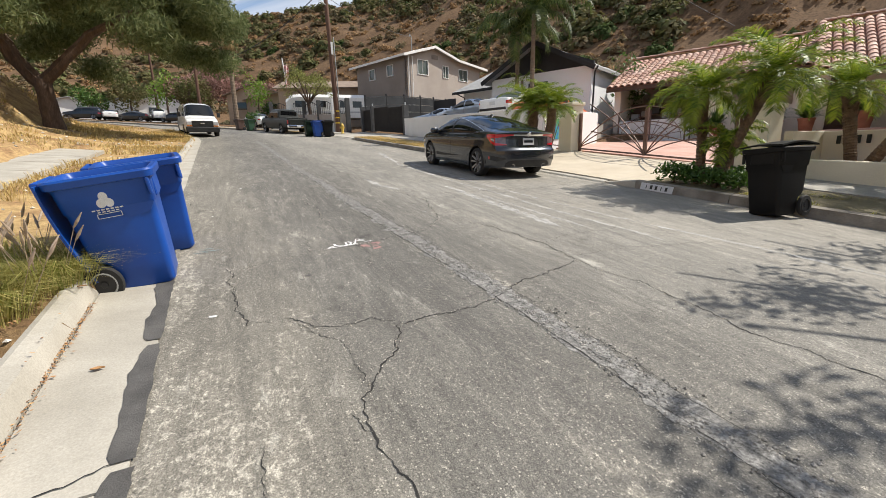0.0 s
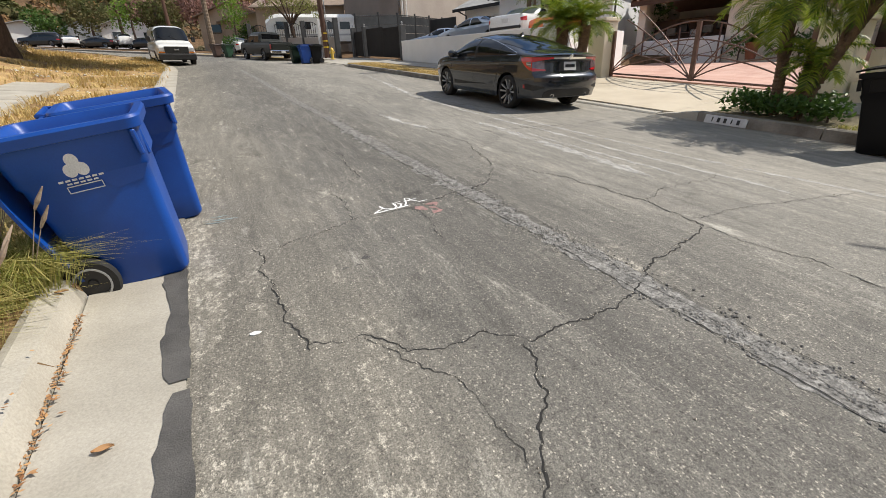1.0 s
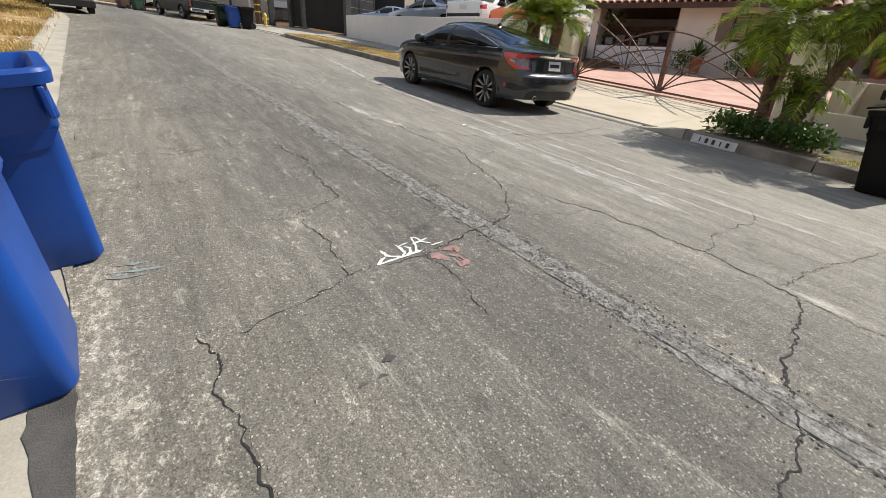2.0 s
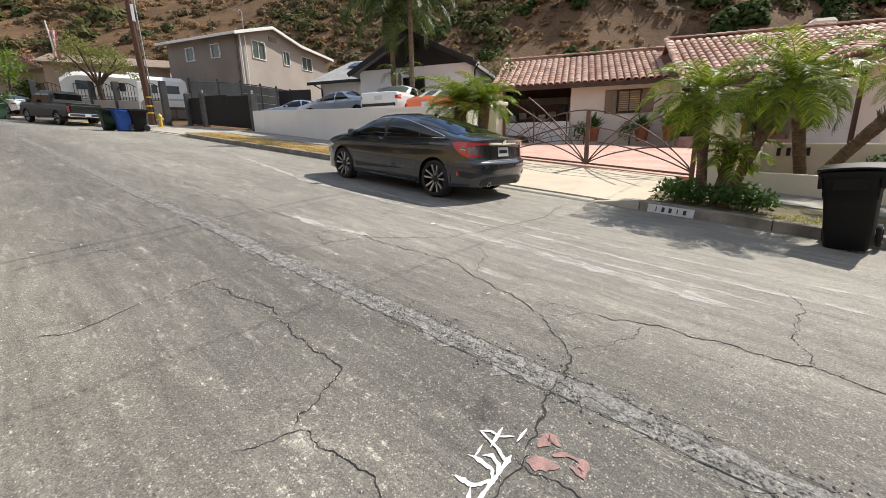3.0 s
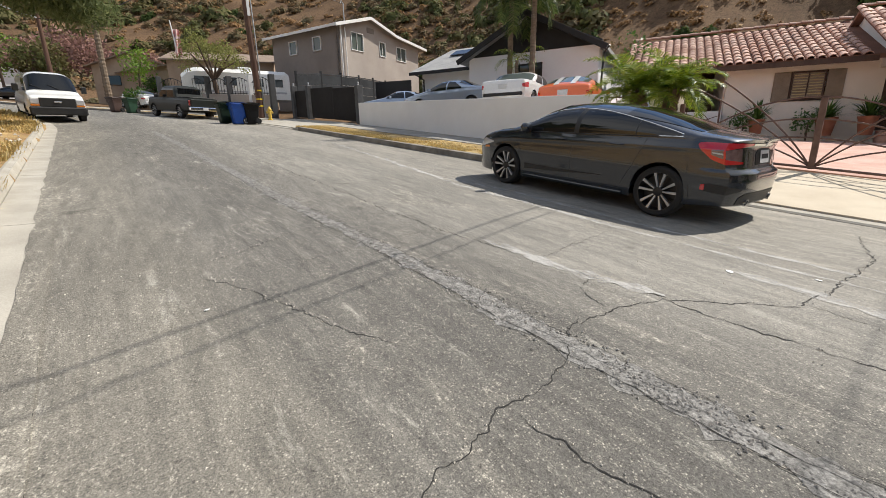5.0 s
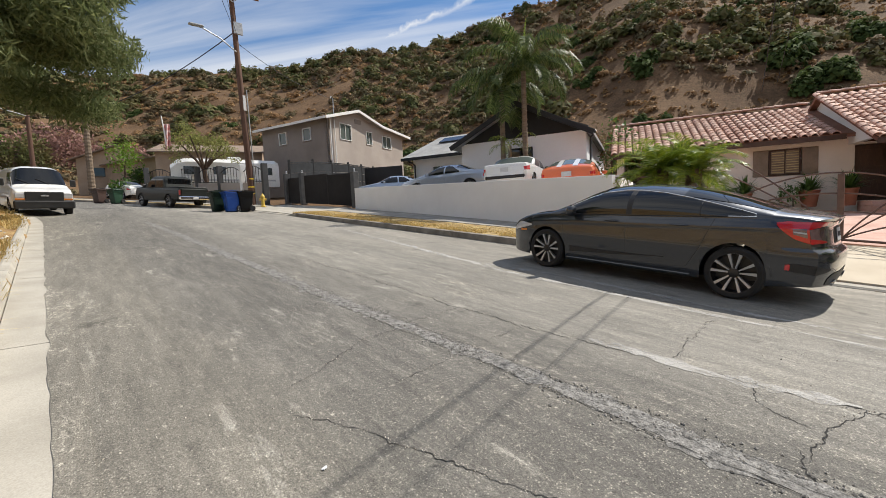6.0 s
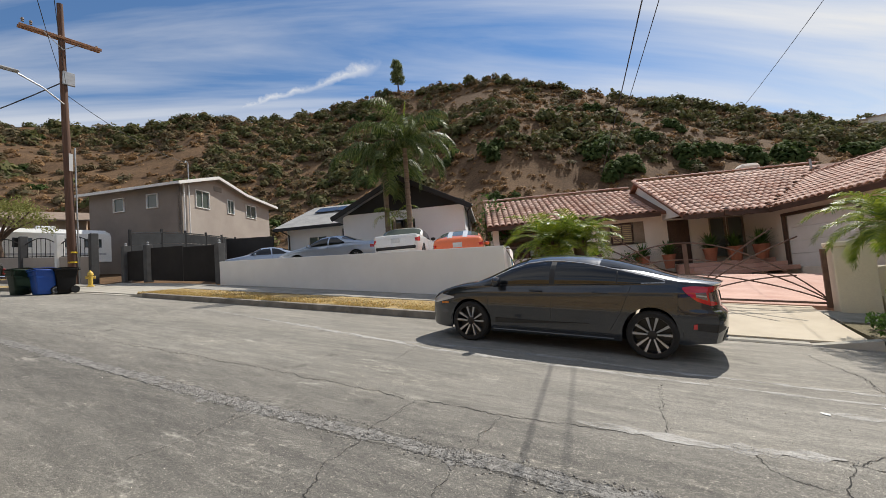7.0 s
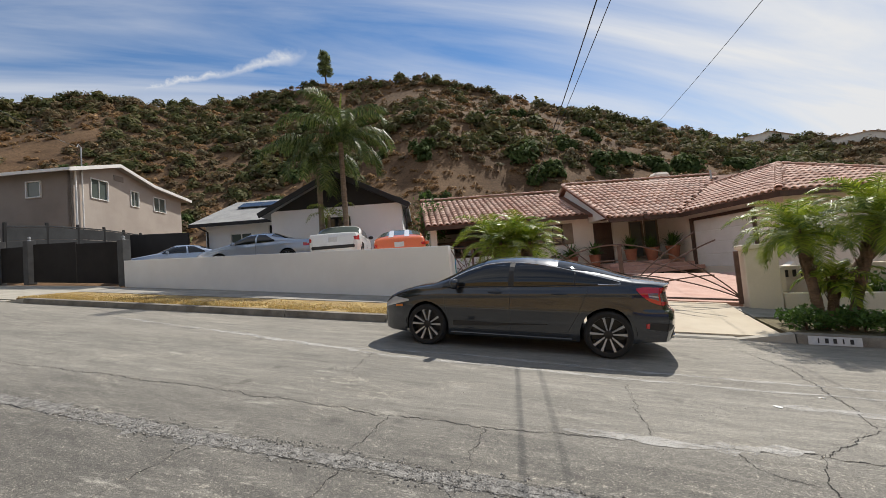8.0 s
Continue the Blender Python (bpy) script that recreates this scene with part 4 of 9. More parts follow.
# carport interior things are dark; a low cabinet and stored boxes show
court = solo("courtyard", Geo().add([Vector(p) for p in ((10.95, 6.3, -0.03), (10.95, 12.6, 0.55), (17.6, 16.3, 0.9), (20.6, 9.0, 0.55), (17.0, 6.5, 0.45), (16.2, 3.6, 0.30), (11.6, 5.0, -0.06), (10.95, 6.3, -0.6), (10.95, 12.6, -0.4), (17.6, 16.3, -0.4), (20.6, 9.0, -0.4), (17.0, 6.5, -0.4), (16.2, 3.6, -0.4), (11.6, 5.0, -0.6))], [tuple(range(7))] + [(i, (i + 1) % 7, 7 + (i + 1) % 7, 7 + i) for i in range(7)]), RED_PAVING, "pale red paved courtyard behind the iron gate", "courtyard", "structure")


# ---- white house with the black gable, and its lower wing with solar panels
GH = pose(15.24, 23.68, 0, 0, 0, -66.5)


def gable_house():
    h = thing("white_house", "white stucco house with a black gable and low grey roof", "house")
    W, zb, ze, zt = 6.25, 1.2, 4.86, 6.3
    g = Geo()
    wall_with_holes(g, GH, 0, W, zb, ze - 0.05, 0, 0.2, [(2.55, 3.75, 2.6, 4.3)])
    part("wall", g, STUCCO_GREY, h)
    for x in (W - 0.1, 0.1):
        part("wall", Geo().box((x, 5.2, (zb + ze) / 2 - 0.1), (0.2, 9.98, ze - zb - 0.2), 0, GH), STUCCO_GREY, h)
    window_unit(h, GH, 2.55, 3.75, 2.6, 4.3, 0.0, 2, BLACK_SIDING, GLASS_DARK, 0.06)
    g = Geo()
    prof = [(-0.1, ze - 0.06), (W + 0.1, ze - 0.06), (W + 0.1, ze + 0.12), (W / 2, zt), (-0.1, ze + 0.12)]
    g.prism(prof, -0.04, 0.16, GH @ pose(0, 0, 0, 90, 0, 0) @ Matrix.Scale(-1, 4, (0, 0, 1)))
    part("gable", g, BLACK_SIDING, h)
    for sgn, x in ((1, -0.35), (-1, W + 0.35)):
        r = slab_roof([(x, -0.6, ze - 0.18), (W / 2, -0.6, zt + 0.14), (W / 2, 10.5, zt + 0.14), (x, 10.5, ze - 0.18)], 0.16, GH)
        part("roof", r, SHINGLE, h)
        g = Geo()
        a, b = Vector((x, -0.63, ze - 0.29)), Vector((W / 2, -0.63, zt + 0.03))
        mm = GH @ Matrix.Translation((a + b) / 2) @ (b - a).to_track_quat("X", "Z").to_matrix().to_4x4()
        g.box((0, 0, 0), ((b - a).length + 0.1, 0.06, 0.24), 0.008, mm)
        part("fascia", g, BLACK_SIDING, h)
    part("downpipe", Geo().tube([GH @ Vector(p) for p in ((W + 0.45, -0.3, ze - 0.2), (W + 0.2, -0.1, ze - 0.45), (W + 0.15, -0.08, zb + 0.5))], 0.045), BLACK_PLASTIC, h)
    # lower wing
    g = Geo()
    wall_with_holes(g, GH, -4.6, 0, zb, 4.85, 3.0, 0.2, [(-3.3, -2.1, 3.3, 4.3), (-1.2, -0.4, 2.7, 4.6)])
    part("wall", g, STUCCO_WHITE, h)
    part("wall", Geo().box((-4.5, 6.2, 3.0), (0.2, 5.98, 3.5), 0, GH), STUCCO_WHITE, h)
    window_unit(h, GH, -3.3, -2.1, 3.3, 4.3, 3.0, 2, TRIM_WHITE, GLASS_PALE)
    part("door", Geo().box((-0.8, 3.12, 3.65), (0.78, 0.06, 1.9), 0.01, GH), BLACK_SIDING, h)
    part("roof", slab_roof([(-5.1, 2.3, 4.85), (0.2, 2.3, 4.85), (0.2, 6.5, 6.7), (-4.3, 6.5, 6.7)], 0.16, GH), SHINGLE, h)
    part("fascia", Geo().box((-2.45, 2.27, 4.75), (5.3, 0.05, 0.18), 0.008, GH), BLACK_SIDING, h)
    for k in range(3):
        mm = GH @ pose(-2.9 + 1.35 * k, 5.2, 6.20, math.degrees(math.atan2(1.85, 4.2)), 0, 0)
        part("solar_panel", Geo().box((0, 0, 0.02), (1.3, 1.0, 0.05), 0.006, mm), SOLAR, h)
    part("downpipe", Geo().tube([GH @ Vector(p) for p in ((-4.7, 2.4, 4.7), (-4.45, 2.9, 4.45), (-4.45, 2.92, 2.0))], 0.05), BLACK_PLASTIC, h)
    return h


gable_house()


# ---- two-storey taupe house uphill
H2 = pose(16.2, 40.8, 0, 0, 0, 20)      # local x along the gable wall (back from the street), y along the street wall


def taupe_house():
    h = thing("taupe_house", "two-storey taupe stucco house with white fascia boards", "house")
    L, W, zb, z0 = 8.2, 11.2, 3.0, 9.95
    prof = [(0, zb), (W, zb), (W, 9.75), (7.2, 10.15), (3.6, 11.0), (0, z0)]
    g = Geo()
    # gable wall in pieces round its three windows
    holes = [(1.5, 3.0, 8.3, 9.75), (5.1, 6.0, 8.3, 9.55), (7.6, 9.1, 8.25, 9.5)]
    wall_with_holes(g, H2, 0, W, zb, 9.75, 0, 0.22, holes)
    part("wall", g, STUCCO_TAUPE, h)
    top = [(0, 9.75), (W, 9.75), (W, 9.76), (7.2, 10.15), (3.6, 11.0), (0, z0)]
    part("gable", Geo().prism(top, -0.218, 0.002, H2 @ pose(0, 0, 0, 90, 0, 0)), STUCCO_TAUPE, h)
    for a in holes:
        window_unit(h, H2, *a, 0.0, 2, TRIM_WHITE, GLASS_PALE, 0.06)
    st = H2 @ pose(0, 0, 0, 0, 0, 90)                  # local x along the street wall, away uphill
    # street wall and far end wall use a darker taupe than the gable wall
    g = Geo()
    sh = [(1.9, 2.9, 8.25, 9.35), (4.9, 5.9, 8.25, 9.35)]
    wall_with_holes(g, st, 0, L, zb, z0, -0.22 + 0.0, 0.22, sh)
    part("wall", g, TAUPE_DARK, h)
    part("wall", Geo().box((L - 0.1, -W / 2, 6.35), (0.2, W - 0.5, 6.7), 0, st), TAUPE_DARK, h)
    for a in sh:
        mm = st @ pose(0, 0, 0) @ Matrix.Scale(-1, 4, (0, 1, 0))
        window_unit(h, mm, a[0], a[1], a[2], a[3], -0.05, 1, TRIM_WHITE, GLASS_PALE, 0.065)
    for a, b in (((-0.6, 9.85), (3.6, 11.1)), ((3.6, 11.1), (7.2, 10.25)), ((7.2, 10.25), (12.0, 9.82))):
        part("roof", slab_roof([(a[0], -0.5, a[1]), (b[0], -0.5, b[1]), (b[0], L + 0.6, b[1]), (a[0], L + 0.6, a[1])], 0.12, H2), SHINGLE, h)
        p, q = Vector((a[0], -0.53, a[1] - 0.06)), Vector((b[0], -0.53, b[1] - 0.06))
        mm = H2 @ Matrix.Translation((p + q) / 2) @ (q - p).to_track_quat("X", "Z").to_matrix().to_4x4()
        part("fascia", Geo().box((0, 0, 0), ((q - p).length + 0.04, 0.06, 0.24), 0.008, mm), TRIM_WHITE, h)
    part("fascia", Geo().box((-0.63, L / 2, 9.8), (0.06, L + 1.1, 0.2), 0.008, H2), TRIM_WHITE, h)
    part("vent", Geo().box((4.0, -0.02, 10.2), (0.9, 0.05, 0.4), 0.01, H2), TAUPE_DARK, h)
    for x, r in ((0.25, 0.06), (0.75, 0.05)):
        part("downpipe", Geo().tube([H2 @ Vector(p) for p in ((x, -0.1, 9.9), (x, -0.12, 9.6), (x, -0.12, 4.2))], r), TRIM_WHITE, h)
    part("service_mast", Geo().tube([H2 @ Vector(p) for p in ((0.75, -0.12, 9.9), (0.75, -0.12, 11.6), (0.55, -0.12, 11.75), (0.45, -0.12, 11.55))], 0.04), GALV, h)
    return h


taupe_house()
# ---------------------------------------------------------------- vehicles
def curve_of(pts):
    xs, ys = [p[0] for p in pts], [p[1] for p in pts]
    return lambda t: lerp(t, xs, ys)


class Shape:
    """Outer surface of a car: local x across, y forward from the rear bumper, z up from the ground."""

    def __init__(self, length, top, belt, width, low, axles, wheel, arch, n=2.5, inset=0.03):
        self.L, self.axles, self.wheel, self.arch, self.n, self.inset = length, axles, wheel, arch, n, inset
        self.top, self.belt, self.w, self.lo = curve_of(top), curve_of(belt), curve_of(width), curve_of(low)

    def low(self, y):
        z = self.lo(y)
        for a in self.axles:
            d = abs(y - a)
            if d < self.arch:
                z = max(z, self.wheel + math.sqrt(self.arch ** 2 - d * d))
        return min(z, self.belt(y) - 0.04)

    def side(self, y, z):
        """Half width at height z of the body side or the cabin."""
        zb, zt = self.belt(y), self.top(y)
        if z <= zb:
            k = (z - 0.58) / 0.42
            crease = 0.012 * math.exp(-((z - zb + 0.10) / 0.04) ** 2)
            return self.w(y) * (1 - 0.055 * k * k) + crease - 0.012 * math.exp(-((z - 0.42) / 0.10) ** 2)
        xb = self.side(y, zb) - self.cab_inset(y)
        q = min(1.0, (z - zb) / max(1e-4, zt - zb))
        return xb * max(0.0, 1 - q ** self.n) ** (1 / self.n)

    def cab_inset(self, y):
        return self.inset * smooth01((self.top(y) - self.belt(y) - 0.05) / 0.2)

    def over(self, y, th):
        zb, zt = self.belt(y), self.top(y)
        xb = self.side(y, zb) - self.cab_inset(y)
        c, s = math.cos(th), math.sin(th)
        return Vector((math.copysign(abs(c) ** (2 / self.n), c) * xb, y, zb + (zt - zb) * max(0.0, s) ** (2 / self.n)))

    def body(self, nl=12, grid=False):
        ys = set(np.linspace(0, self.L, 60))
        ys |= {0.03, 0.07, 0.11, self.L - 0.03, self.L - 0.07, self.L - 0.11}
        for a in self.axles:
            ys |= {a + self.arch * math.cos(math.pi * k / 16) for k in range(17)} | {a - self.arch - 0.004, a + self.arch + 0.004}
        ys = sorted(ys)
        nu = 16
        rows = []
        for y in ys:
            zl, zb = self.low(y), self.belt(y)
            half = [Vector((self.side(y, zl + (zb - zl) * i / nl), y, zl + (zb - zl) * i / nl)) for i in range(nl + 1)]
            up = [self.over(y, 0.5 * math.pi * i / nu) for i in range(nu + 1)]
            half += up
            rows.append([Vector((-p.x, p.y, p.z)) for p in half] + half[::-1][1:])
        w = len(rows[0])
        vs = [p for r in rows for p in r]
        fs = [(i * w + j, (i + 1) * w + j, (i + 1) * w + j + 1, i * w + j + 1) for i in range(len(ys) - 1) for j in range(w - 1)]
        if not grid:
            fs += [tuple(range(w)), tuple((len(ys) - 1) * w + j for j in range(w))[::-1]]
        else:                      # both ends closed by rows across, so that they can be shaped
            for e0 in (0, (len(ys) - 1) * w):
                rows = []
                for j in range(w // 2):
                    a, b = vs[e0 + j], vs[e0 + w - 1 - j]
                    rows.append([e0 + j] + [len(vs) + k for k in range(17)] + [e0 + w - 1 - j])
                    vs += [a.lerp(b, (k + 1) / 18) for k in range(17)]
                rows.append([e0 + w // 2] * 19)
                for q, r in zip(rows, rows[1:]):
                    for k in range(18):
                        fs.append(tuple(dict.fromkeys((q[k], q[k + 1], r[k + 1], r[k]))))
        return Geo().add(vs, fs)

    def side_patch(self, sgn, lo, hi, y0, y1, off=0.004, n=14, m=6):
        """A panel lying on the side between two height curves."""
        def fn(a, b):
            y = y0 + (y1 - y0) * a
            z = lo(y) + (max(hi(y), lo(y) + 0.002) - lo(y)) * b
            return Vector((sgn * (self.side(y, z) + off), y, z))
        return Geo().sheet(fn, n, m, sgn < 0)

    def top_patch(self, y0, y1, th0, off=0.004, taper=0.0):
        def fn(a, b):
            y = y0 + (y1 - y0) * a
            t0 = th0 + taper * a
            p = self.over(y, t0 + (math.pi - 2 * t0) * b)
            return p + Vector((0, 0, off)) + Vector((math.copysign(off, p.x), 0, 0)) * (abs(p.x) > 0.3)
        return Geo().sheet(fn, 12, 14)


def wheel_parts(car, x, y, r, w, sgn, spokes, dark=None, bright=None):
    m = pose(x, y, r, 0, 90 * sgn, 0)
    t = Geo().lathe([(r * 0.74, -w / 2 + 0.01), (r * 0.9, -w / 2), (r * 0.985, -w / 2 + 0.025), (r, -w / 4), (r, w / 4), (r * 0.985, w / 2 - 0.025), (r * 0.9, w / 2), (r * 0.76, w / 2 - 0.008), (r * 0.74, w / 2 - 0.03)], m, 32)
    wh = part("wheel", t, RUBBER, car, "", True)
    part("rim", Geo().lathe([(r * 0.78, w / 2 - 0.004), (r * 0.74, w / 2 - 0.006), (r * 0.72, w / 2 - 0.04), (r * 0.70, -0.02), (0.02, -0.02), (0.0, -0.02)], m, 32), dark or ALLOY_DARK, wh, "", True)
    for k in range(spokes):
        a = 360 / spokes * k
        for tilt in ((-15, 15) if spokes == 5 else (0,)):
            g = Geo()
            mm = m @ pose(0, 0, 0, 0, 0, a + tilt)
            h, q = (0.007, 0.0175) if spokes == 5 else (0.009, 0.014)
            g.add([mm @ Vector(p) for p in ((r * 0.12, -h, w / 2 - 0.04), (r * 0.755, -q, w / 2 - 0.006), (r * 0.755, q, w / 2 - 0.006), (r * 0.12, h, w / 2 - 0.04), (r * 0.12, -h, w / 2 - 0.075), (r * 0.755, -q, w / 2 - 0.045), (r * 0.755, q, w / 2 - 0.045), (r * 0.12, h, w / 2 - 0.075))], [(0, 1, 2, 3), (7, 6, 5, 4), (0, 4, 5, 1), (1, 5, 6, 2), (2, 6, 7, 3), (3, 7, 4, 0)])
            part("spoke", g, bright or ALLOY, wh)
    part("hub_cap", Geo().lathe([(r * 0.19, w / 2 - 0.055), (r * 0.18, w / 2 - 0.03), (r * 0.12, w / 2 - 0.024), (0, w / 2 - 0.022)], m, 16), dark or ALLOY_DARK, wh, "", True)


def running_gear(car, sh, r, w, spokes, dark=None, bright=None):
    """Wheels, dark wheel housings and the underbody."""
    for y in sh.axles:
        for sgn in (-1, 1):
            wheel_parts(car, sgn * (sh.w(y) - w / 2 - 0.012), y, r, w, sgn, spokes, dark, bright)
        part("wheel_housing", Geo().lathe([(sh.arch - 0.004, -sh.w(y) + 0.035), (sh.arch - 0.004, sh.w(y) - 0.035)], pose(0, y, sh.wheel, 0, 90, 0), 24, math.pi / 2, 3 * math.pi / 2), BLACK_PLASTIC, car)
    def belly(a, b):
        y = 0.15 + (sh.L - 0.3) * a
        return Vector(((sh.side(y, max(0.25, sh.lo(y))) - 0.05) * (2 * b - 1), y, sh.lo(y) + 0.03))
    part("underbody", Geo().sheet(belly, 20, 2), BLACK_PLASTIC, car)


def grey_sedan(m):
    car = thing("sedan", "dark grey compact sedan with black and silver alloy wheels", "car", m, "cars")
    sh = Shape(4.63,
               [(0, 1.035), (0.05, 1.05), (0.12, 1.062), (0.30, 1.083), (0.58, 1.11), (0.8, 1.16), (1.1, 1.245), (1.45, 1.33), (1.8, 1.388), (2.2, 1.412), (2.55, 1.403), (2.8, 1.37), (3.0, 1.30), (3.25, 1.175), (3.5, 1.045), (3.62, 0.995), (3.9, 0.955), (4.2, 0.885), (4.42, 0.80), (4.55, 0.70), (4.61, 0.58), (4.63, 0.46)],
               [(0, 0.985), (0.10, 0.995), (0.24, 1.003), (0.6, 1.0), (1.2, 0.985), (2.0, 0.955), (3.0, 0.925), (3.5, 0.905), (3.9, 0.87), (4.2, 0.80), (4.42, 0.72), (4.55, 0.63), (4.61, 0.52), (4.63, 0.42)],
               [(0, 0.80), (0.16, 0.822), (0.3, 0.842), (0.6, 0.876), (1.1, 0.90), (2.3, 0.895), (3.4, 0.895), (3.8, 0.89), (4.1, 0.865), (4.35, 0.80), (4.52, 0.70), (4.6, 0.60), (4.63, 0.5)],
               [(0, 0.265), (0.1, 0.255), (0.4, 0.235), (0.8, 0.21), (3.9, 0.19), (4.4, 0.20), (4.6, 0.24), (4.63, 0.28)],
               (0.97, 3.67), 0.325, 0.372, 2.55, 0.035)
    part("body", sh.body(30, True), PAINT_GREY, car, "", True)
    running_gear(car, sh, 0.325, 0.22, 5)
    lo = curve_of([(0.80, 1.03), (1.2, 1.012), (2.0, 0.978), (3.0, 0.945), (3.45, 0.93)])
    hi = curve_of([(0.80, 1.035), (1.0, 1.085), (1.3, 1.155), (1.6, 1.22), (1.9, 1.272), (2.2, 1.300), (2.45, 1.303), (2.75, 1.265), (3.0, 1.18), (3.25, 1.06), (3.45, 0.94)])

    def tail_patch(x0, x1, lo_x, hi_x, off, n=10):
        """A panel lying on the rear face, between two height curves over x."""
        def fn(a, b):
            x = x0 + (x1 - x0) * a
            z0, z1 = lerp(abs(x), *lo_x), lerp(abs(x), *hi_x)
            return Vector((x, -off, z0 + (z1 - z0) * b))
        return Geo().sheet(fn, n, 4)

    for sgn in (-1, 1):
        for a, b in ((0.84, 1.40), (1.415, 2.28), (2.36, 3.40)):
            part("side_window", sh.side_patch(sgn, lo, hi, a, b), GLASS_CAR, car, "", True)
        part("pillar", sh.side_patch(sgn, lo, hi, 2.28, 2.36, 0.005), BLACK_PLASTIC, car)
        part("pillar", sh.side_patch(sgn, lo, hi, 1.40, 1.415, 0.005), BLACK_PLASTIC, car)
        line = [Vector((sgn * (sh.side(y, hi(y) + 0.012) + 0.004), y, hi(y) + 0.012)) for y in np.linspace(3.3, 0.82, 28)]
        line += [Vector((sgn * (sh.side(y, lo(y) - 0.012) + 0.004), y, lo(y) - 0.008)) for y in np.linspace(0.81, 1.10, 4)]
        part("window_trim", Geo().tube(line, 0.007, 6), CHROME, car)
        part("belt_trim", Geo().tube([Vector((sgn * (sh.side(y, lo(y) - 0.012) + 0.004), y, lo(y) - 0.010)) for y in np.linspace(1.10, 3.42, 20)], 0.008, 6), BLACK_PLASTIC, car)
        for ya, za, yb, zb in ((2.32, 0.28, 2.33, 0.95), (3.28, 0.32, 3.40, 0.92), (1.36, 0.60, 1.22, 0.98), (1.50, 0.34, 1.36, 0.60)):
            pts = [Vector((sgn * (sh.side(ya + (yb - ya) * k, za + (zb - za) * k) - 0.001), ya + (yb - ya) * k, za + (zb - za) * k)) for k in np.linspace(0, 1, 9)]
            part("door_gap", Geo().tube(pts, 0.0035, 4), BLACK_PLASTIC, car)
        part("door_gap", Geo().tube([Vector((sgn * (sh.side(y, 0.285) - 0.001), y, 0.285)) for y in np.linspace(1.5, 3.28, 14)], 0.0035, 4), BLACK_PLASTIC, car)
        for y in (1.62, 2.55):
            z = 0.865
            part("door_handle", Geo().tube([Vector((sgn * (sh.side(y + d, z) + e), y + d, z + 0.006)) for d, e in ((-0.10, 0.002), (-0.08, 0.028), (0.08, 0.028), (0.10, 0.002))], 0.013, 8), PAINT_GREY, car, "", True)
        # dark wedge pressed into the lower doors
        part("sill_moulding", sh.side_patch(sgn, curve_of([(1.75, 0.425), (2.6, 0.365), (3.25, 0.335)]), curve_of([(1.75, 0.428), (2.6, 0.415), (3.25, 0.425)]), 1.78, 3.22, 0.003), BLACK_PLASTIC, car)
        part("sill_trim", Geo().tube([Vector((sgn * (sh.side(y, 0.235) + 0.006), y, 0.235)) for y in np.linspace(1.45, 3.25, 10)], 0.014, 6), PAINT_GREY, car, "", True)
        mir = part("wing_mirror", Geo().lathe([(0.0, -0.085), (0.05, -0.08), (0.075, -0.05), (0.085, 0.0), (0.078, 0.05), (0.055, 0.075), (0.0, 0.08)], pose(sgn * 0.975, 3.16, 0.985) @ Matrix.Diagonal((1.35, 0.85, 0.95, 1)), 16), PAINT_GREY, car, "", True)
        part("mirror_arm", Geo().tube([(sgn * 0.84, 3.2, 0.945), (sgn * 0.93, 3.18, 0.95)], 0.024, 8), BLACK_PLASTIC, mir)
        # claw-shaped tail lamp: a spear along the flank, two arms across the rear
        lamp = part("tail_lamp", sh.side_patch(sgn, curve_of([(0.0, 0.745), (0.16, 0.79), (0.30, 0.86), (0.50, 0.958)]), curve_of([(0.0, 0.982), (0.3, 0.985), (0.50, 0.966)]), 0.0, 0.48, 0.008), LAMP_RED, car, "", True)
        part("lamp_arm", tail_patch(sgn * 0.40, sgn * 0.806, ((0.40, 0.62, 0.80), (0.958, 0.935, 0.90)), ((0.40, 0.80), (0.985, 0.985)), 0.008), LAMP_RED, lamp, "", True)
        part("lamp_arm", tail_patch(sgn * 0.56, sgn * 0.806, ((0.56, 0.80), (0.755, 0.742)), ((0.56, 0.80), (0.775, 0.80)), 0.008), LAMP_RED, lamp, "", True)
        part("lens", tail_patch(sgn * 0.58, sgn * 0.80, ((0.58, 0.80), (0.775, 0.80)), ((0.58, 0.80), (0.93, 0.90)), 0.006), LAMP_SMOKE, lamp, "", True)
        part("lens", sh.side_patch(sgn, curve_of([(0.0, 0.80), (0.2, 0.85)]), curve_of([(0.0, 0.91), (0.2, 0.90)]), 0.02, 0.17, 0.011), LAMP_SMOKE, lamp)
        part("lens_rib", sh.side_patch(sgn, curve_of([(0.0, 0.845), (0.2, 0.865)]), curve_of([(0.0, 0.865), (0.2, 0.878)]), 0.02, 0.16, 0.013), LAMP_CLEAR, lamp)
        part("head_lamp", sh.side_patch(sgn, curve_of([(3.98, 0.70), (4.57, 0.56)]), curve_of([(3.98, 0.72), (4.3, 0.755), (4.57, 0.61)]), 4.0, 4.57, 0.006), LAMP_CLEAR, car, "", True)
        part("side_marker", sh.side_patch(sgn, curve_of([(4.1, 0.60), (4.3, 0.585)]), curve_of([(4.1, 0.635), (4.3, 0.62)]), 4.12, 4.28, 0.005), LAMP_AMBER, car)
        part("bumper_insert", sh.side_patch(sgn, curve_of([(0.0, 0.40), (0.34, 0.425)]), curve_of([(0.0, 0.505), (0.2, 0.515), (0.34, 0.50)]), 0.0, 0.33, 0.004), BLACK_PLASTIC, car)
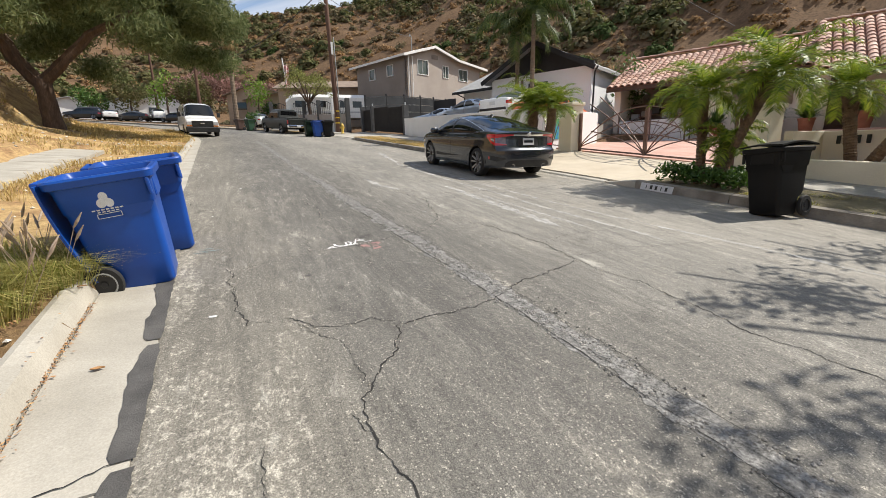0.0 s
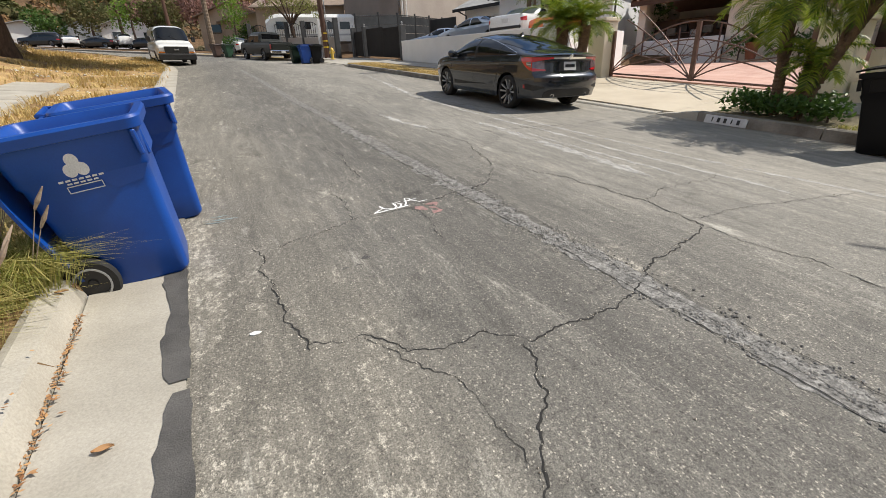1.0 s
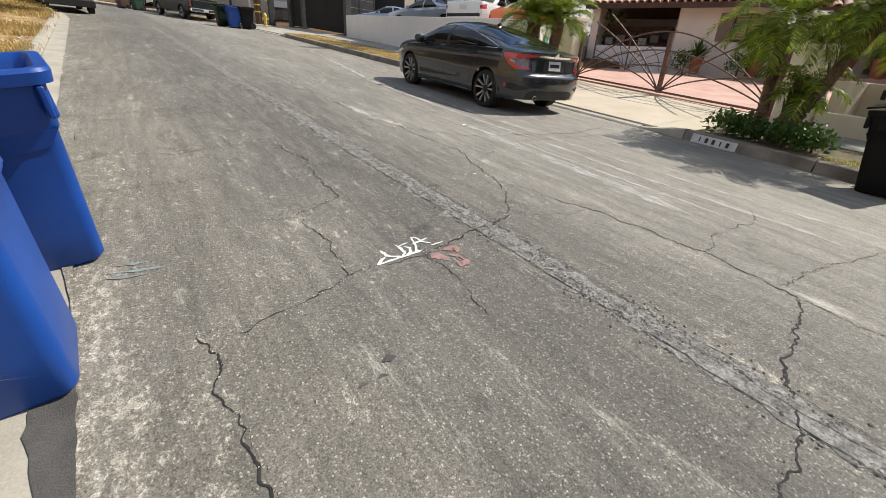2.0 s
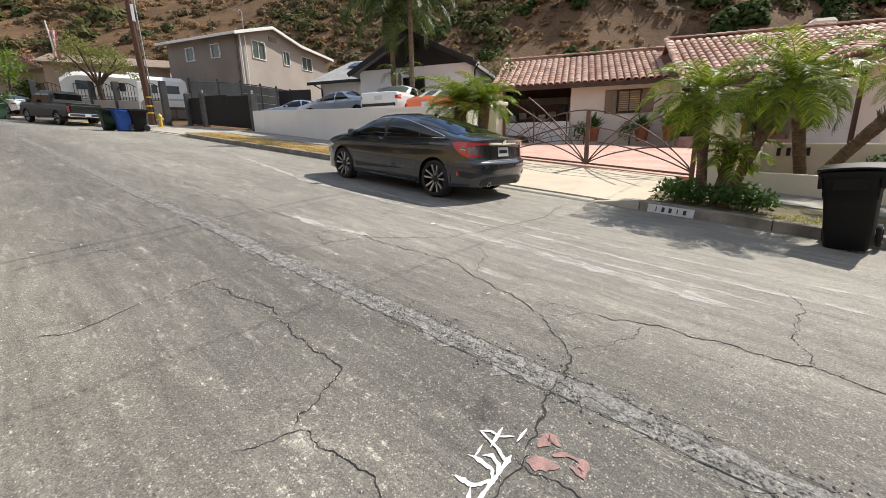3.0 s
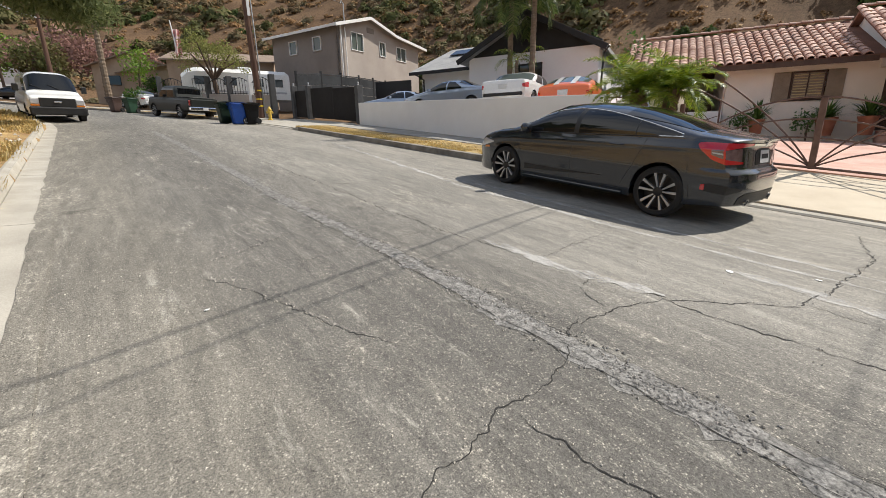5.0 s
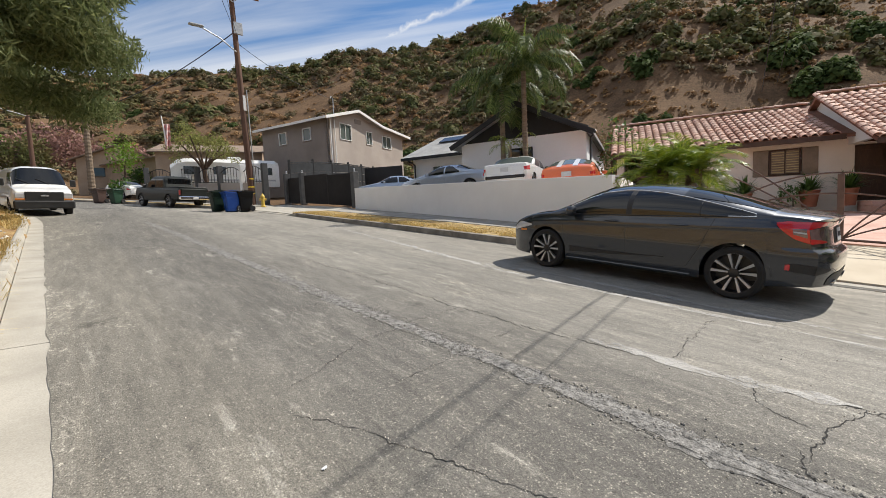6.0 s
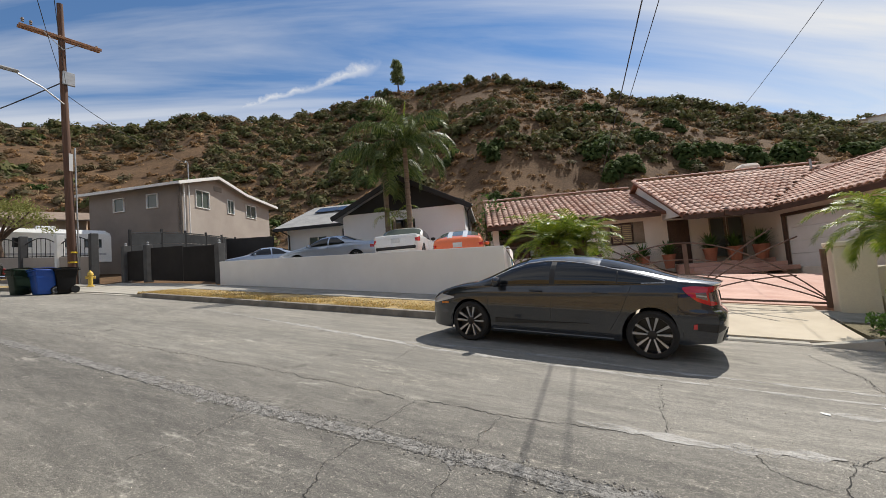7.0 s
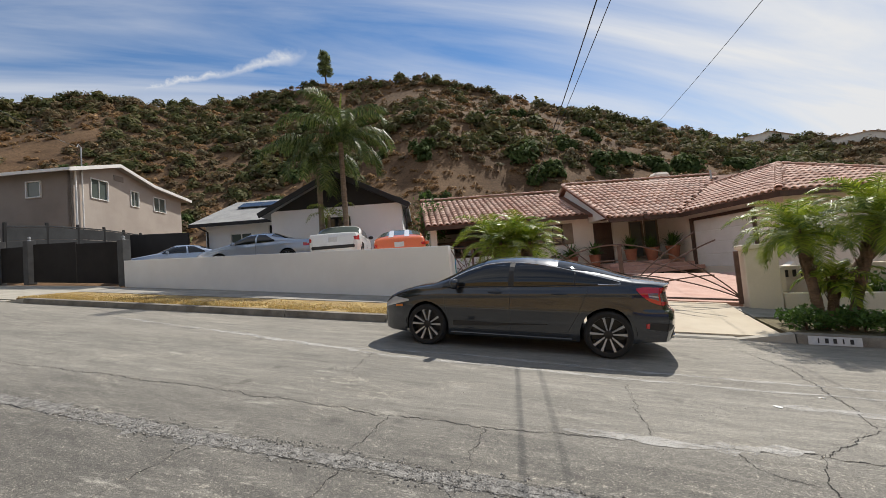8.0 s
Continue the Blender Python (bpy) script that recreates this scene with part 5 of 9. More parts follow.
        part("bumper_insert", tail_patch(sgn * 0.60, sgn * 0.805, ((0.60, 0.80), (0.45, 0.40)), ((0.60, 0.80), (0.47, 0.505)), 0.004), BLACK_PLASTIC, car)
        part("reflector", sh.side_patch(sgn, curve_of([(0.26, 0.43), (0.34, 0.435)]), curve_of([(0.26, 0.505), (0.34, 0.495)]), 0.27, 0.335, 0.009), LAMP_RED, car)
        part("exhaust", Geo().lathe([(0.036, -0.06), (0.042, 0.0), (0.036, 0.0), (0.034, -0.06)], pose(sgn * 0.42, -0.03, 0.30, 90, 0, 0), 14), CHROME, car, "", True)
    part("windscreen", sh.top_patch(2.80, 3.52, 0.62), GLASS_CAR, car, "", True)
    part("rear_window", sh.top_patch(0.62, 1.66, 0.72, 0.004, -0.06), GLASS_CAR, car, "", True)
    part("chrome_bar", tail_patch(-0.40, 0.40, ((0, 0.4), (0.95, 0.956)), ((0, 0.4), (0.982, 0.984)), 0.012, 16), CHROME, car, "", True)
    part("plate_recess", tail_patch(-0.27, 0.27, ((0, 0.27), (0.735, 0.735)), ((0, 0.2, 0.27), (0.925, 0.925, 0.86)), 0.004), BLACK_PLASTIC, car)
    part("number_plate", tail_patch(-0.155, 0.155, ((0, 0.2), (0.755, 0.755)), ((0, 0.2), (0.905, 0.905)), 0.016), PLATE, car)
    part("plate_bar", tail_patch(-0.12, 0.12, ((0, 0.2), (0.805, 0.805)), ((0, 0.2), (0.86, 0.86)), 0.019), FENCE_GREY, car)
    part("badge", Geo().lathe([(0.0, 0.012), (0.04, 0.01), (0.05, 0.0)], pose(0, -0.014, 0.985, 90, 0, 0), 14), CHROME, car, "", True)
    part("boot_seam", Geo().tube([(x, -0.002, 0.722 - 0.03 * (abs(x) < 0.5)) for x in (-0.56, -0.5, -0.4, -0.2, 0, 0.2, 0.4, 0.5, 0.56)], 0.004, 4), BLACK_PLASTIC, car)
    part("grille", Geo().box((0, 4.60, 0.60), (0.9, 0.03, 0.10), 0.02), BLACK_PLASTIC, car)
    part("rear_valance", tail_patch(-0.60, 0.60, ((0, 0.6), (0.28, 0.28)), ((0, 0.5, 0.6), (0.42, 0.42, 0.36)), 0.006, 16), BLACK_PLASTIC, car)
    part("roof_fin", Geo().prism([(0, 0), (0.17, 0), (0.03, 0.055)], -0.02, 0.02, pose(0, 1.72, 1.375, 90, 0, 90)), PAINT_GREY, car)
    # bow the rear face: rounded in plan, with bumper shelf, sunken boot lid and a small lip
    for o in car.children_recursive:
        if o.type == "MESH" and not any(k in o.name for k in ("wheel", "rim", "spoke", "hub_cap")):
            for v in o.data.vertices:
                x, y, z = v.co
                if y < 0.8:
                    y += smooth01(1 - y / 0.8) * (lerp(z, (0.28, 0.36, 0.46, 0.56, 0.655, 0.68, 0.74, 0.92, 1.0, 1.03, 1.08), (0.05, 0.025, 0.005, 0.0, 0.012, 0.075, 0.09, 0.125, 0.10, 0.07, 0.09)) + 0.17 * (abs(x) / 0.82) ** 3.5)
                v.co.y = 0.97 + (y - 0.97) * 0.92 if y < 0.97 else 3.67 + (y - 3.67) * 0.93 if y > 3.67 else y
    return car


PAINT_GREY = car_paint("dark_grey_metallic_paint", (0.023, 0.028, 0.037), 0.5, 0.27)
LAMP_SMOKE = surf("smoked_lamp_lens", (0.10, 0.05, 0.055), (0.20, 0.14, 0.15), 6, 0.1, 0.2, 60, 0.05, 0, coat=1.0)
PAINT_WHITE_CAR = car_paint("white_car_paint", (0.72, 0.72, 0.70), 0.0, 0.4)
PAINT_SILVER = car_paint("silver_blue_car_paint", (0.36, 0.42, 0.52), 0.5, 0.3)
PAINT_ORANGE = car_paint("orange_car_paint", (0.75, 0.15, 0.03), 0.0, 0.35)
PAINT_TRUCK = car_paint("dull_green_grey_paint", (0.016, 0.019, 0.017), 0.2, 0.45)
dull(PAINT_TRUCK, 0.25)
PAINT_TRUCK.node_tree.nodes["Principled BSDF"].inputs["Coat Weight"].default_value = 0.12
PAINT_TRUCK.node_tree.nodes["Principled BSDF"].inputs["Metallic"].default_value = 0.0
PAINT_BLACK_CAR = car_paint("black_car_paint", (0.012, 0.012, 0.013), 0.2, 0.3)
PAINT_RED_CAR = car_paint("dark_red_car_paint", (0.22, 0.02, 0.02), 0.1, 0.35)


def plain_car(m, label, paint, kind="sedan", group="cars", roof=None):
    """Other parked cars: body, glass, lamps, bumpers and wheels."""
    if kind == "boxy":       # square three-box saloon
        dims = dict(length=4.55, top=[(0, 0.6), (0.04, 0.92), (0.10, 0.985), (0.9, 1.01), (1.0, 1.03), (1.45, 1.34), (1.7, 1.40), (2.6, 1.41), (2.8, 1.38), (3.3, 1.02), (3.4, 0.98), (4.35, 0.88), (4.5, 0.80), (4.55, 0.55)],
                    belt=[(0, 0.55), (0.04, 0.88), (0.1, 0.94), (1.0, 0.95), (3.4, 0.92), (4.35, 0.84), (4.5, 0.76), (4.55, 0.5)], n=3.4)
        glass = (2.82, 3.30, 1.02, 1.46)
    elif kind == "hatch":
        dims = dict(length=4.5, top=[(0, 0.6), (0.04, 0.9), (0.12, 1.0), (0.4, 1.10), (1.1, 1.33), (1.6, 1.37), (2.3, 1.36), (2.6, 1.31), (3.3, 0.98), (3.5, 0.93), (4.3, 0.78), (4.46, 0.66), (4.5, 0.5)],
                    belt=[(0, 0.55), (0.04, 0.85), (0.12, 0.94), (1.0, 0.97), (2.0, 0.93), (3.4, 0.88), (4.3, 0.72), (4.46, 0.6), (4.5, 0.45)], n=2.5)
        glass = (2.6, 3.30, 0.38, 1.14)
    elif kind == "suv":
        dims = dict(length=4.6, top=[(0, 0.7), (0.04, 1.05), (0.2, 1.45), (0.5, 1.66), (1.2, 1.70), (2.4, 1.68), (2.7, 1.62), (3.3, 1.12), (3.5, 1.08), (4.35, 0.98), (4.55, 0.85), (4.6, 0.6)],
                    belt=[(0, 0.6), (0.04, 0.98), (0.2, 1.04), (2.0, 1.03), (3.4, 1.0), (4.35, 0.9), (4.55, 0.78), (4.6, 0.5)], n=3.2)
        glass = (2.72, 3.30, 0.16, 0.48)
    else:
        dims = dict(length=4.7, top=[(0, 0.6), (0.04, 0.9), (0.12, 1.0), (0.7, 1.06), (1.0, 1.13), (1.6, 1.36), (2.1, 1.41), (2.6, 1.38), (3.4, 1.0), (3.6, 0.96), (4.4, 0.80), (4.65, 0.65), (4.7, 0.5)],
                    belt=[(0, 0.55), (0.04, 0.85), (0.12, 0.95), (1.0, 0.96), (2.0, 0.93), (3.4, 0.9), (4.4, 0.74), (4.65, 0.6), (4.7, 0.45)], n=2.5)
        glass = (2.66, 3.40, 0.95, 1.60)
    L = dims["length"]
    sh = Shape(L, dims["top"], dims["belt"], [(0, 0.66), (0.08, 0.80), (0.3, 0.86), (1, 0.89), (3.6, 0.89), (4.2, 0.85), (L - 0.12, 0.74), (L, 0.55)], [(0, 0.35), (0.3, 0.27), (1, 0.22), (4, 0.21), (L, 0.28)], (0.95, 0.95 + 2.68), 0.32, 0.36, dims["n"])
    car = thing("suv" if kind == "suv" else "sedan" if kind != "hatch" else "coupe", label, "car", m, group)
    part("body", sh.body(), paint, car, "", True)
    running_gear(car, sh, 0.32, 0.2, 5)
    part("windscreen", sh.top_patch(glass[0], glass[1], 0.55), GLASS_CAR, car, "", True)
    # boxy and hatch: reflection on the rear glass is put into a paler colour
    part("rear_window", sh.top_patch(glass[2], glass[3], 0.6), GLASS_PALE if kind in ("hatch", "boxy") else GLASS_CAR, car, "", True)
    rr = glass[3] - 0.2 if kind != "suv" else 0.45
    lo = curve_of([(rr, sh.belt(rr) + 0.03), (3.3, sh.belt(3.3) + 0.03)])
    hi = curve_of([(rr, sh.belt(rr) + 0.05), (rr + 0.45, sh.belt(rr) + 0.33), (2.1, sh.top(2.1) - 0.10), (2.6, sh.top(2.6) - 0.11), (3.25, sh.belt(3.2) + 0.06)])
    for sgn in (-1, 1):
        for a, b in ((rr + 0.05, 2.15), (2.22, 3.2)):
            part("side_window", sh.side_patch(sgn, lo, hi, a, b), GLASS_CAR, car, "", True)
        tl = 0.12 if kind == "boxy" else 0.08
        part("tail_lamp", sh.side_patch(sgn, curve_of([(0, 0.70), (0.5, 0.72)]), curve_of([(0, 0.70 + tl), (0.5, 0.80 + tl)]), 0.03, 0.32, 0.006), LAMP_RED, car, "", True)
        part("head_lamp", sh.side_patch(sgn, curve_of([(L - 0.5, 0.58), (L, 0.52)]), curve_of([(L - 0.5, 0.70), (L, 0.64)]), L - 0.4, L - 0.05, 0.006), LAMP_CLEAR, car, "", True)
        part("wing_mirror", Geo().lathe([(0.0, -0.08), (0.07, -0.05), (0.08, 0.0), (0.07, 0.05), (0.0, 0.075)], pose(sgn * 0.97, 3.0, sh.belt(3.0) + 0.07) @ Matrix.Diagonal((1.3, 0.85, 0.95, 1)), 12), BLACK_PLASTIC if kind == "boxy" else paint, car, "", True)
        part("door_gap", Geo().tube([Vector((sgn * (sh.side(2.18, z) + 0.0005), 2.18, z)) for z in np.linspace(0.28, 0.9, 8)], 0.004, 4), BLACK_PLASTIC, car)
    part("rear_bumper", Geo().box((0, 0.03, 0.50), (1.45, 0.1, 0.13), 0.03), paint if kind != "boxy" else BLACK_PLASTIC, car)
    part("number_plate", Geo().box((0, -0.012 + 0.03, 0.76), (0.31, 0.03, 0.16), 0.004), PLATE, car)
    if roof == "stripes":
        for x in (-0.26, 0.26):
            def fn(a, b, x=x):
                y = 0.15 + 4.2 * a
                xx = x + 0.16 * (b - 0.5)
                zb, zt = sh.belt(y), sh.top(y)
                xb = max(0.3, sh.side(y, zb) - sh.cab_inset(y))
                return Vector((xx, y, zb + (zt - zb) * (1 - (abs(xx) / xb) ** sh.n) ** (1 / sh.n) + 0.009))
            part("stripe", Geo().sheet(fn, 40, 3), PAINT_WHITE_CAR, car)
    return car


def big_shape(kind):
    if kind == "van":
        return Shape(5.6, [(0, 0.8), (0.04, 1.5), (0.15, 1.98), (0.5, 2.06), (3.9, 2.07), (4.2, 2.0), (4.75, 1.35), (4.9, 1.22), (5.45, 1.10), (5.57, 1.0), (5.6, 0.6)],
                     [(0, 0.75), (0.04, 1.1), (0.15, 1.2), (4.2, 1.2), (4.9, 1.14), (5.45, 1.05), (5.57, 0.94), (5.6, 0.55)],
                     [(0, 0.85), (0.1, 0.95), (0.6, 1.0), (4.8, 1.0), (5.3, 0.97), (5.55, 0.9), (5.6, 0.82)], [(0, 0.4), (0.5, 0.33), (5.2, 0.33), (5.6, 0.36)], (1.15, 4.6), 0.36, 0.43, 4.0, 0.03)
    return Shape(5.6, [(0, 0.9), (0.03, 1.22), (1.62, 1.23), (1.67, 1.36), (1.76, 1.82), (1.95, 1.92), (3.30, 1.93), (3.55, 1.86), (4.2, 1.32), (4.35, 1.27), (5.4, 1.17), (5.55, 1.0), (5.6, 0.6)],
                 [(0, 0.85), (0.03, 1.15), (1.62, 1.17), (4.3, 1.18), (5.4, 1.09), (5.55, 0.92), (5.6, 0.55)],
                 [(0, 0.90), (0.1, 0.95), (0.6, 0.98), (4.8, 0.98), (5.3, 0.96), (5.55, 0.88), (5.6, 0.8)], [(0, 0.55), (0.5, 0.45), (5.2, 0.40), (5.6, 0.42)], (1.15, 4.6), 0.38, 0.45, 5.0, 0.03)


def van(m):
    car = thing("van", "white work van with black bumper and grille, parked facing downhill", "van", m, "cars")
    sh = big_shape("van")
    part("body", sh.body(), PAINT_WHITE_CAR, car, "", True)
    running_gear(car, sh, 0.36, 0.24, 5, BLACK_PLASTIC, GALV)
    part("windscreen", sh.top_patch(4.2, 4.78, 0.42), GLASS_CAR, car, "", True)
    for sgn in (-1, 1):
        part("side_window", sh.side_patch(sgn, curve_of([(3.2, 1.26), (4.5, 1.26)]), curve_of([(3.2, 1.78), (4.1, 1.78), (4.5, 1.34)]), 3.3, 4.42), GLASS_CAR, car)
        part("head_lamp", Geo().box((sgn * 0.74, 5.58, 0.86), (0.3, 0.06, 0.2), 0.02), LAMP_CLEAR, car)
        part("side_marker", Geo().box((sgn * 0.74, 5.585, 0.71), (0.3, 0.05, 0.07), 0.01), LAMP_AMBER, car)
        part("wing_mirror", Geo().box((sgn * 1.14, 4.35, 1.38), (0.2, 0.1, 0.3), 0.03), BLACK_PLASTIC, car)
    part("grille", Geo().box((0, 5.59, 0.84), (1.20, 0.06, 0.36), 0.02), BLACK_PLASTIC, car)
    part("badge", Geo().box((0, 5.63, 0.86), (0.26, 0.02, 0.07), 0.01), CHROME, car)
    part("bumper", Geo().box((0, 5.60, 0.49), (1.90, 0.18, 0.34), 0.05), BLACK_PLASTIC, car)
    for x in (-0.3, 0.3):
        part("wiper", Geo().tube([(x, 4.80, 1.34), (x + 0.42, 4.60, 1.55)], 0.012, 5), BLACK_PLASTIC, car)
    return car


def pickup(m):
    car = thing("pickup_truck", "dark grey-green pickup truck parked beside the kerb", "truck", m, "cars")
    sh = big_shape("pickup")
    part("body", sh.body(), PAINT_TRUCK, car, "", True)
    running_gear(car, sh, 0.38, 0.25, 5, BLACK_PLASTIC, GALV)
    part("rear_window", Geo().box((0, 1.70, 1.57), (1.35, 0.05, 0.40), 0.01), GLASS_CAR, car)
    part("windscreen", sh.top_patch(3.58, 4.2, 0.42), GLASS_CAR, car, "", True)
    for sgn in (-1, 1):
        for y0, y1 in ((1.95, 2.78), (2.88, 3.85)):
            part("side_window", sh.side_patch(sgn, curve_of([(1.9, 1.24), (4.0, 1.24)]), curve_of([(1.9, 1.72), (3.5, 1.72), (3.95, 1.32)]), y0, y1), GLASS_CAR, car)
        part("tail_lamp", Geo().box((sgn * 0.86, 0.0, 0.92), (0.10, 0.07, 0.30), 0.02), PAINT_RED_CAR, car)
        part("wing_mirror", Geo().box((sgn * 1.1, 3.75, 1.28), (0.2, 0.1, 0.22), 0.03), BLACK_PLASTIC, car)
        # black panel added behind each rear tyre to darken it like shadow
        part("mud_flap", Geo().box((sgn * 0.9, 0.62, 0.42), (0.25, 0.03, 0.3), 0.01), BLACK_PLASTIC, car)
    part("tailgate", Geo().box((0, -0.005, 0.92), (1.5, 0.05, 0.44), 0.02), PAINT_TRUCK, car)
    part("bumper", Geo().box((0, -0.06, 0.60), (1.84, 0.18, 0.2), 0.04), CHROME, car)
    part("number_plate", Geo().box((0, -0.158, 0.60), (0.31, 0.015, 0.15), 0.004), PLATE, car)
    part("bed_cover", Geo().box((0, 0.83, 1.245), (1.66, 1.52, 0.04), 0.015), BLACK_PLASTIC, car)
    return car


def on_slope(x, y, yaw, length, dz=0.0, slope=True, z=None):
    """Pose of a vehicle whose middle stands at (x, y), heading yaw degrees left of +y, tilted with the street."""
    f = Vector((-math.sin(radians(yaw)), math.cos(radians(yaw))))
    g = lambda q: street_z(q.x, q.y)
    c = Vector((x, y))
    a, b = c - f * 1.3, c + f * 1.3
    za, zb = (g(a), g(b)) if z is None else (z, z)
    ang = math.degrees(math.atan2(zb - za, 2.6)) if slope else 0.0
    return pose(x, y, (za + zb) / 2 + dz, 0, 0, yaw) @ pose(0, 0, 0, ang, 0, 0) @ pose(0, -length / 2, 0)


# the grey sedan stands with its left wheels on x = 5.7
grey_sedan(on_slope(5.70 + 0.80, 9.2 - 0.97 + 2.315, 0.0, 4.63))
pickup(on_slope(4.35, 39.6, 17, 5.6))
van(on_slope(-1.75, 34.6, 190, 5.6))
# cars in the raised yard behind the white wall
plain_car(pose(11.9, 17.8, 1.90, 0, 0, -66) @ pose(0, -0.6, 0), "white boxy saloon parked in the raised yard", PAINT_WHITE_CAR, "boxy")
plain_car(pose(12.85, 22.1, 2.02, 0, 0, 20) @ pose(0, -2.35, 0), "pale silver-blue sedan parked in the raised yard", PAINT_SILVER, "sedan")
plain_car(pose(11.85, 15.3, 1.50, 0, 0, -66) @ pose(0, -0.3, 0), "orange coupe with white stripes parked in the raised yard", PAINT_ORANGE, "hatch", roof="stripes")
plain_car(pose(13.9, 28.1, 2.2, 0, 0, 60) @ pose(0, -2.35, 0), "pale silver sedan behind the dark gate", PAINT_SILVER, "sedan")

# ---------------------------------------------------------------- garden walls, gates, fences
def strip_wall(name, a, b, za0, za1, zb0, zb1, thick, mat, parent=None, label="", category="wall", cap=None):
    """A wall from a to b (x, y): base and top height at each end."""
    a, b = Vector(a), Vector(b)
    n = Vector((-(b - a).y, (b - a).x)).normalized() * thick / 2
    vs = []
    for p, z0, z1 in ((a, za0, za1), (b, zb0, zb1)):
        for s in (-1, 1):
            ch = 0.015
            vs += [(p.x + s * n.x, p.y + s * n.y, z0), (p.x + s * n.x, p.y + s * n.y, z1 - ch), (p.x + s * n.x * 0.86, p.y + s * n.y * 0.86, z1)]
    fs = [(0, 1, 7, 6), (1, 2, 8, 7), (2, 5, 11, 8), (5, 4, 10, 11), (4, 3, 9, 10), (0, 3, 4, 5, 2, 1), (6, 7, 8, 11, 10, 9), (0, 6, 9, 3)]
    g = Geo().add(vs, fs)
    if parent:
        return part(name, g, mat, parent, label)
    return solo(name, g, mat, label, category)


strip_wall("garden_wall", (10.65, 13.15), (10.65, 26.9), 0.35, 1.985, 1.55, 2.77, 0.2, STUCCO_WHITE, label="long smooth white stucco garden wall holding up the yard")
strip_wall("garden_wall", (10.76, 13.16), (14.8, 14.6), 0.35, 1.97, 0.6, 2.0, 0.2, STUCCO_WHITE, label="white stucco return wall beside the courtyard")
yard = Geo().add([Vector(p) for p in ((10.76, 13.3, 1.50), (10.76, 26.8, 2.22), (19.5, 33, 2.6), (19.0, 17.3, 1.75), (14.9, 14.75, 1.55), (10.76, 13.3, 0.3), (10.76, 26.8, 1.2), (19.5, 33, 1.5), (19.0, 17.3, 0.8), (14.9, 14.75, 0.5))], [(0, 1, 2, 3, 4), (9, 8, 7, 6, 5)] + [(i, (i + 1) % 5, 5 + (i + 1) % 5, 5 + i) for i in range(5)])
solo("yard", yard, OLD_CONCRETE, "concrete parking yard above the garden wall", "yard", "structure")

# gate pillars of the tiled house
for y, x, zt, zb, w in ((11.52, 10.62, 1.95, 0.30, 0.6), (5.86, 10.78, 1.28, -0.25, 0.62)):
    pl = thing("gate_pillar", "cream stucco gate pillar with a flat cap", "pillar", group="gate pillars")
    part("shaft", Geo().box((x, y, (zt + zb) / 2 - 0.05), (0.5, w, zt - zb - 0.1), 0.015), STUCCO_WARM, pl)
    part("cap", Geo().box((x, y, zt - 0.05), (0.58, w + 0.08, 0.1), 0.015), STUCCO_WARM, pl)
# tiered planter walls on the downhill side
strip_wall("planter_wall", (10.72, 5.5), (10.95, -9), -0.35, 0.16, -1.7, -0.55, 0.2, STUCCO_WARM, label="low white planter wall along the pavement")
strip_wall("planter_wall", (11.0, 5.4), (12.25, 5.3), -0.2, 0.70, -0.1, 0.70, 0.18, STUCCO_WARM, label="short white planter end wall")
pw = strip_wall("planter_wall", (12.1, 5.35), (12.4, -9), -0.3, 0.70, -1.2, 0.25, 0.2, STUCCO_CREAM, label="white upper planter wall with a dark house number")
for k in range(4):      # the number stands as plain bars
    part("number_bar", Geo().box((11.985, 4.95 - 0.16 * k, 0.50), (0.02, 0.07, 0.17)), BLACK_PLASTIC, pw)
solo("planter_soil", Geo().add([(10.8, 5.3, 0.04), (12.1, 5.3, 0.06), (12.35, -9, -0.62), (11.05, -9, -0.66), (10.8, 5.3, -0.4), (12.1, 5.3, -0.4), (12.35, -9, -1.6), (11.05, -9, -1.6)], [(0, 1, 2, 3), (0, 4, 5, 1), (1, 5, 6, 2), (2, 6, 7, 3), (3, 7, 4, 0)]), SOIL, "dark planting soil between the planter walls", "soil", "structure")
strip_wall("house_terrace", (12.4, 4.9), (16.3, 3.3), -0.2, 0.62, 0.1, 0.62, 0.2, STUCCO_CREAM, label="low terrace wall beside the garage")


def gate_z(y):
    return SLOPE * y - 0.555


def bez(p, q, r, n=14):
    return [(1 - t) ** 2 * Vector(p) + 2 * t * (1 - t) * Vector(q) + t * t * Vector(r) for t in (i / (n - 1) for i in range(n))]


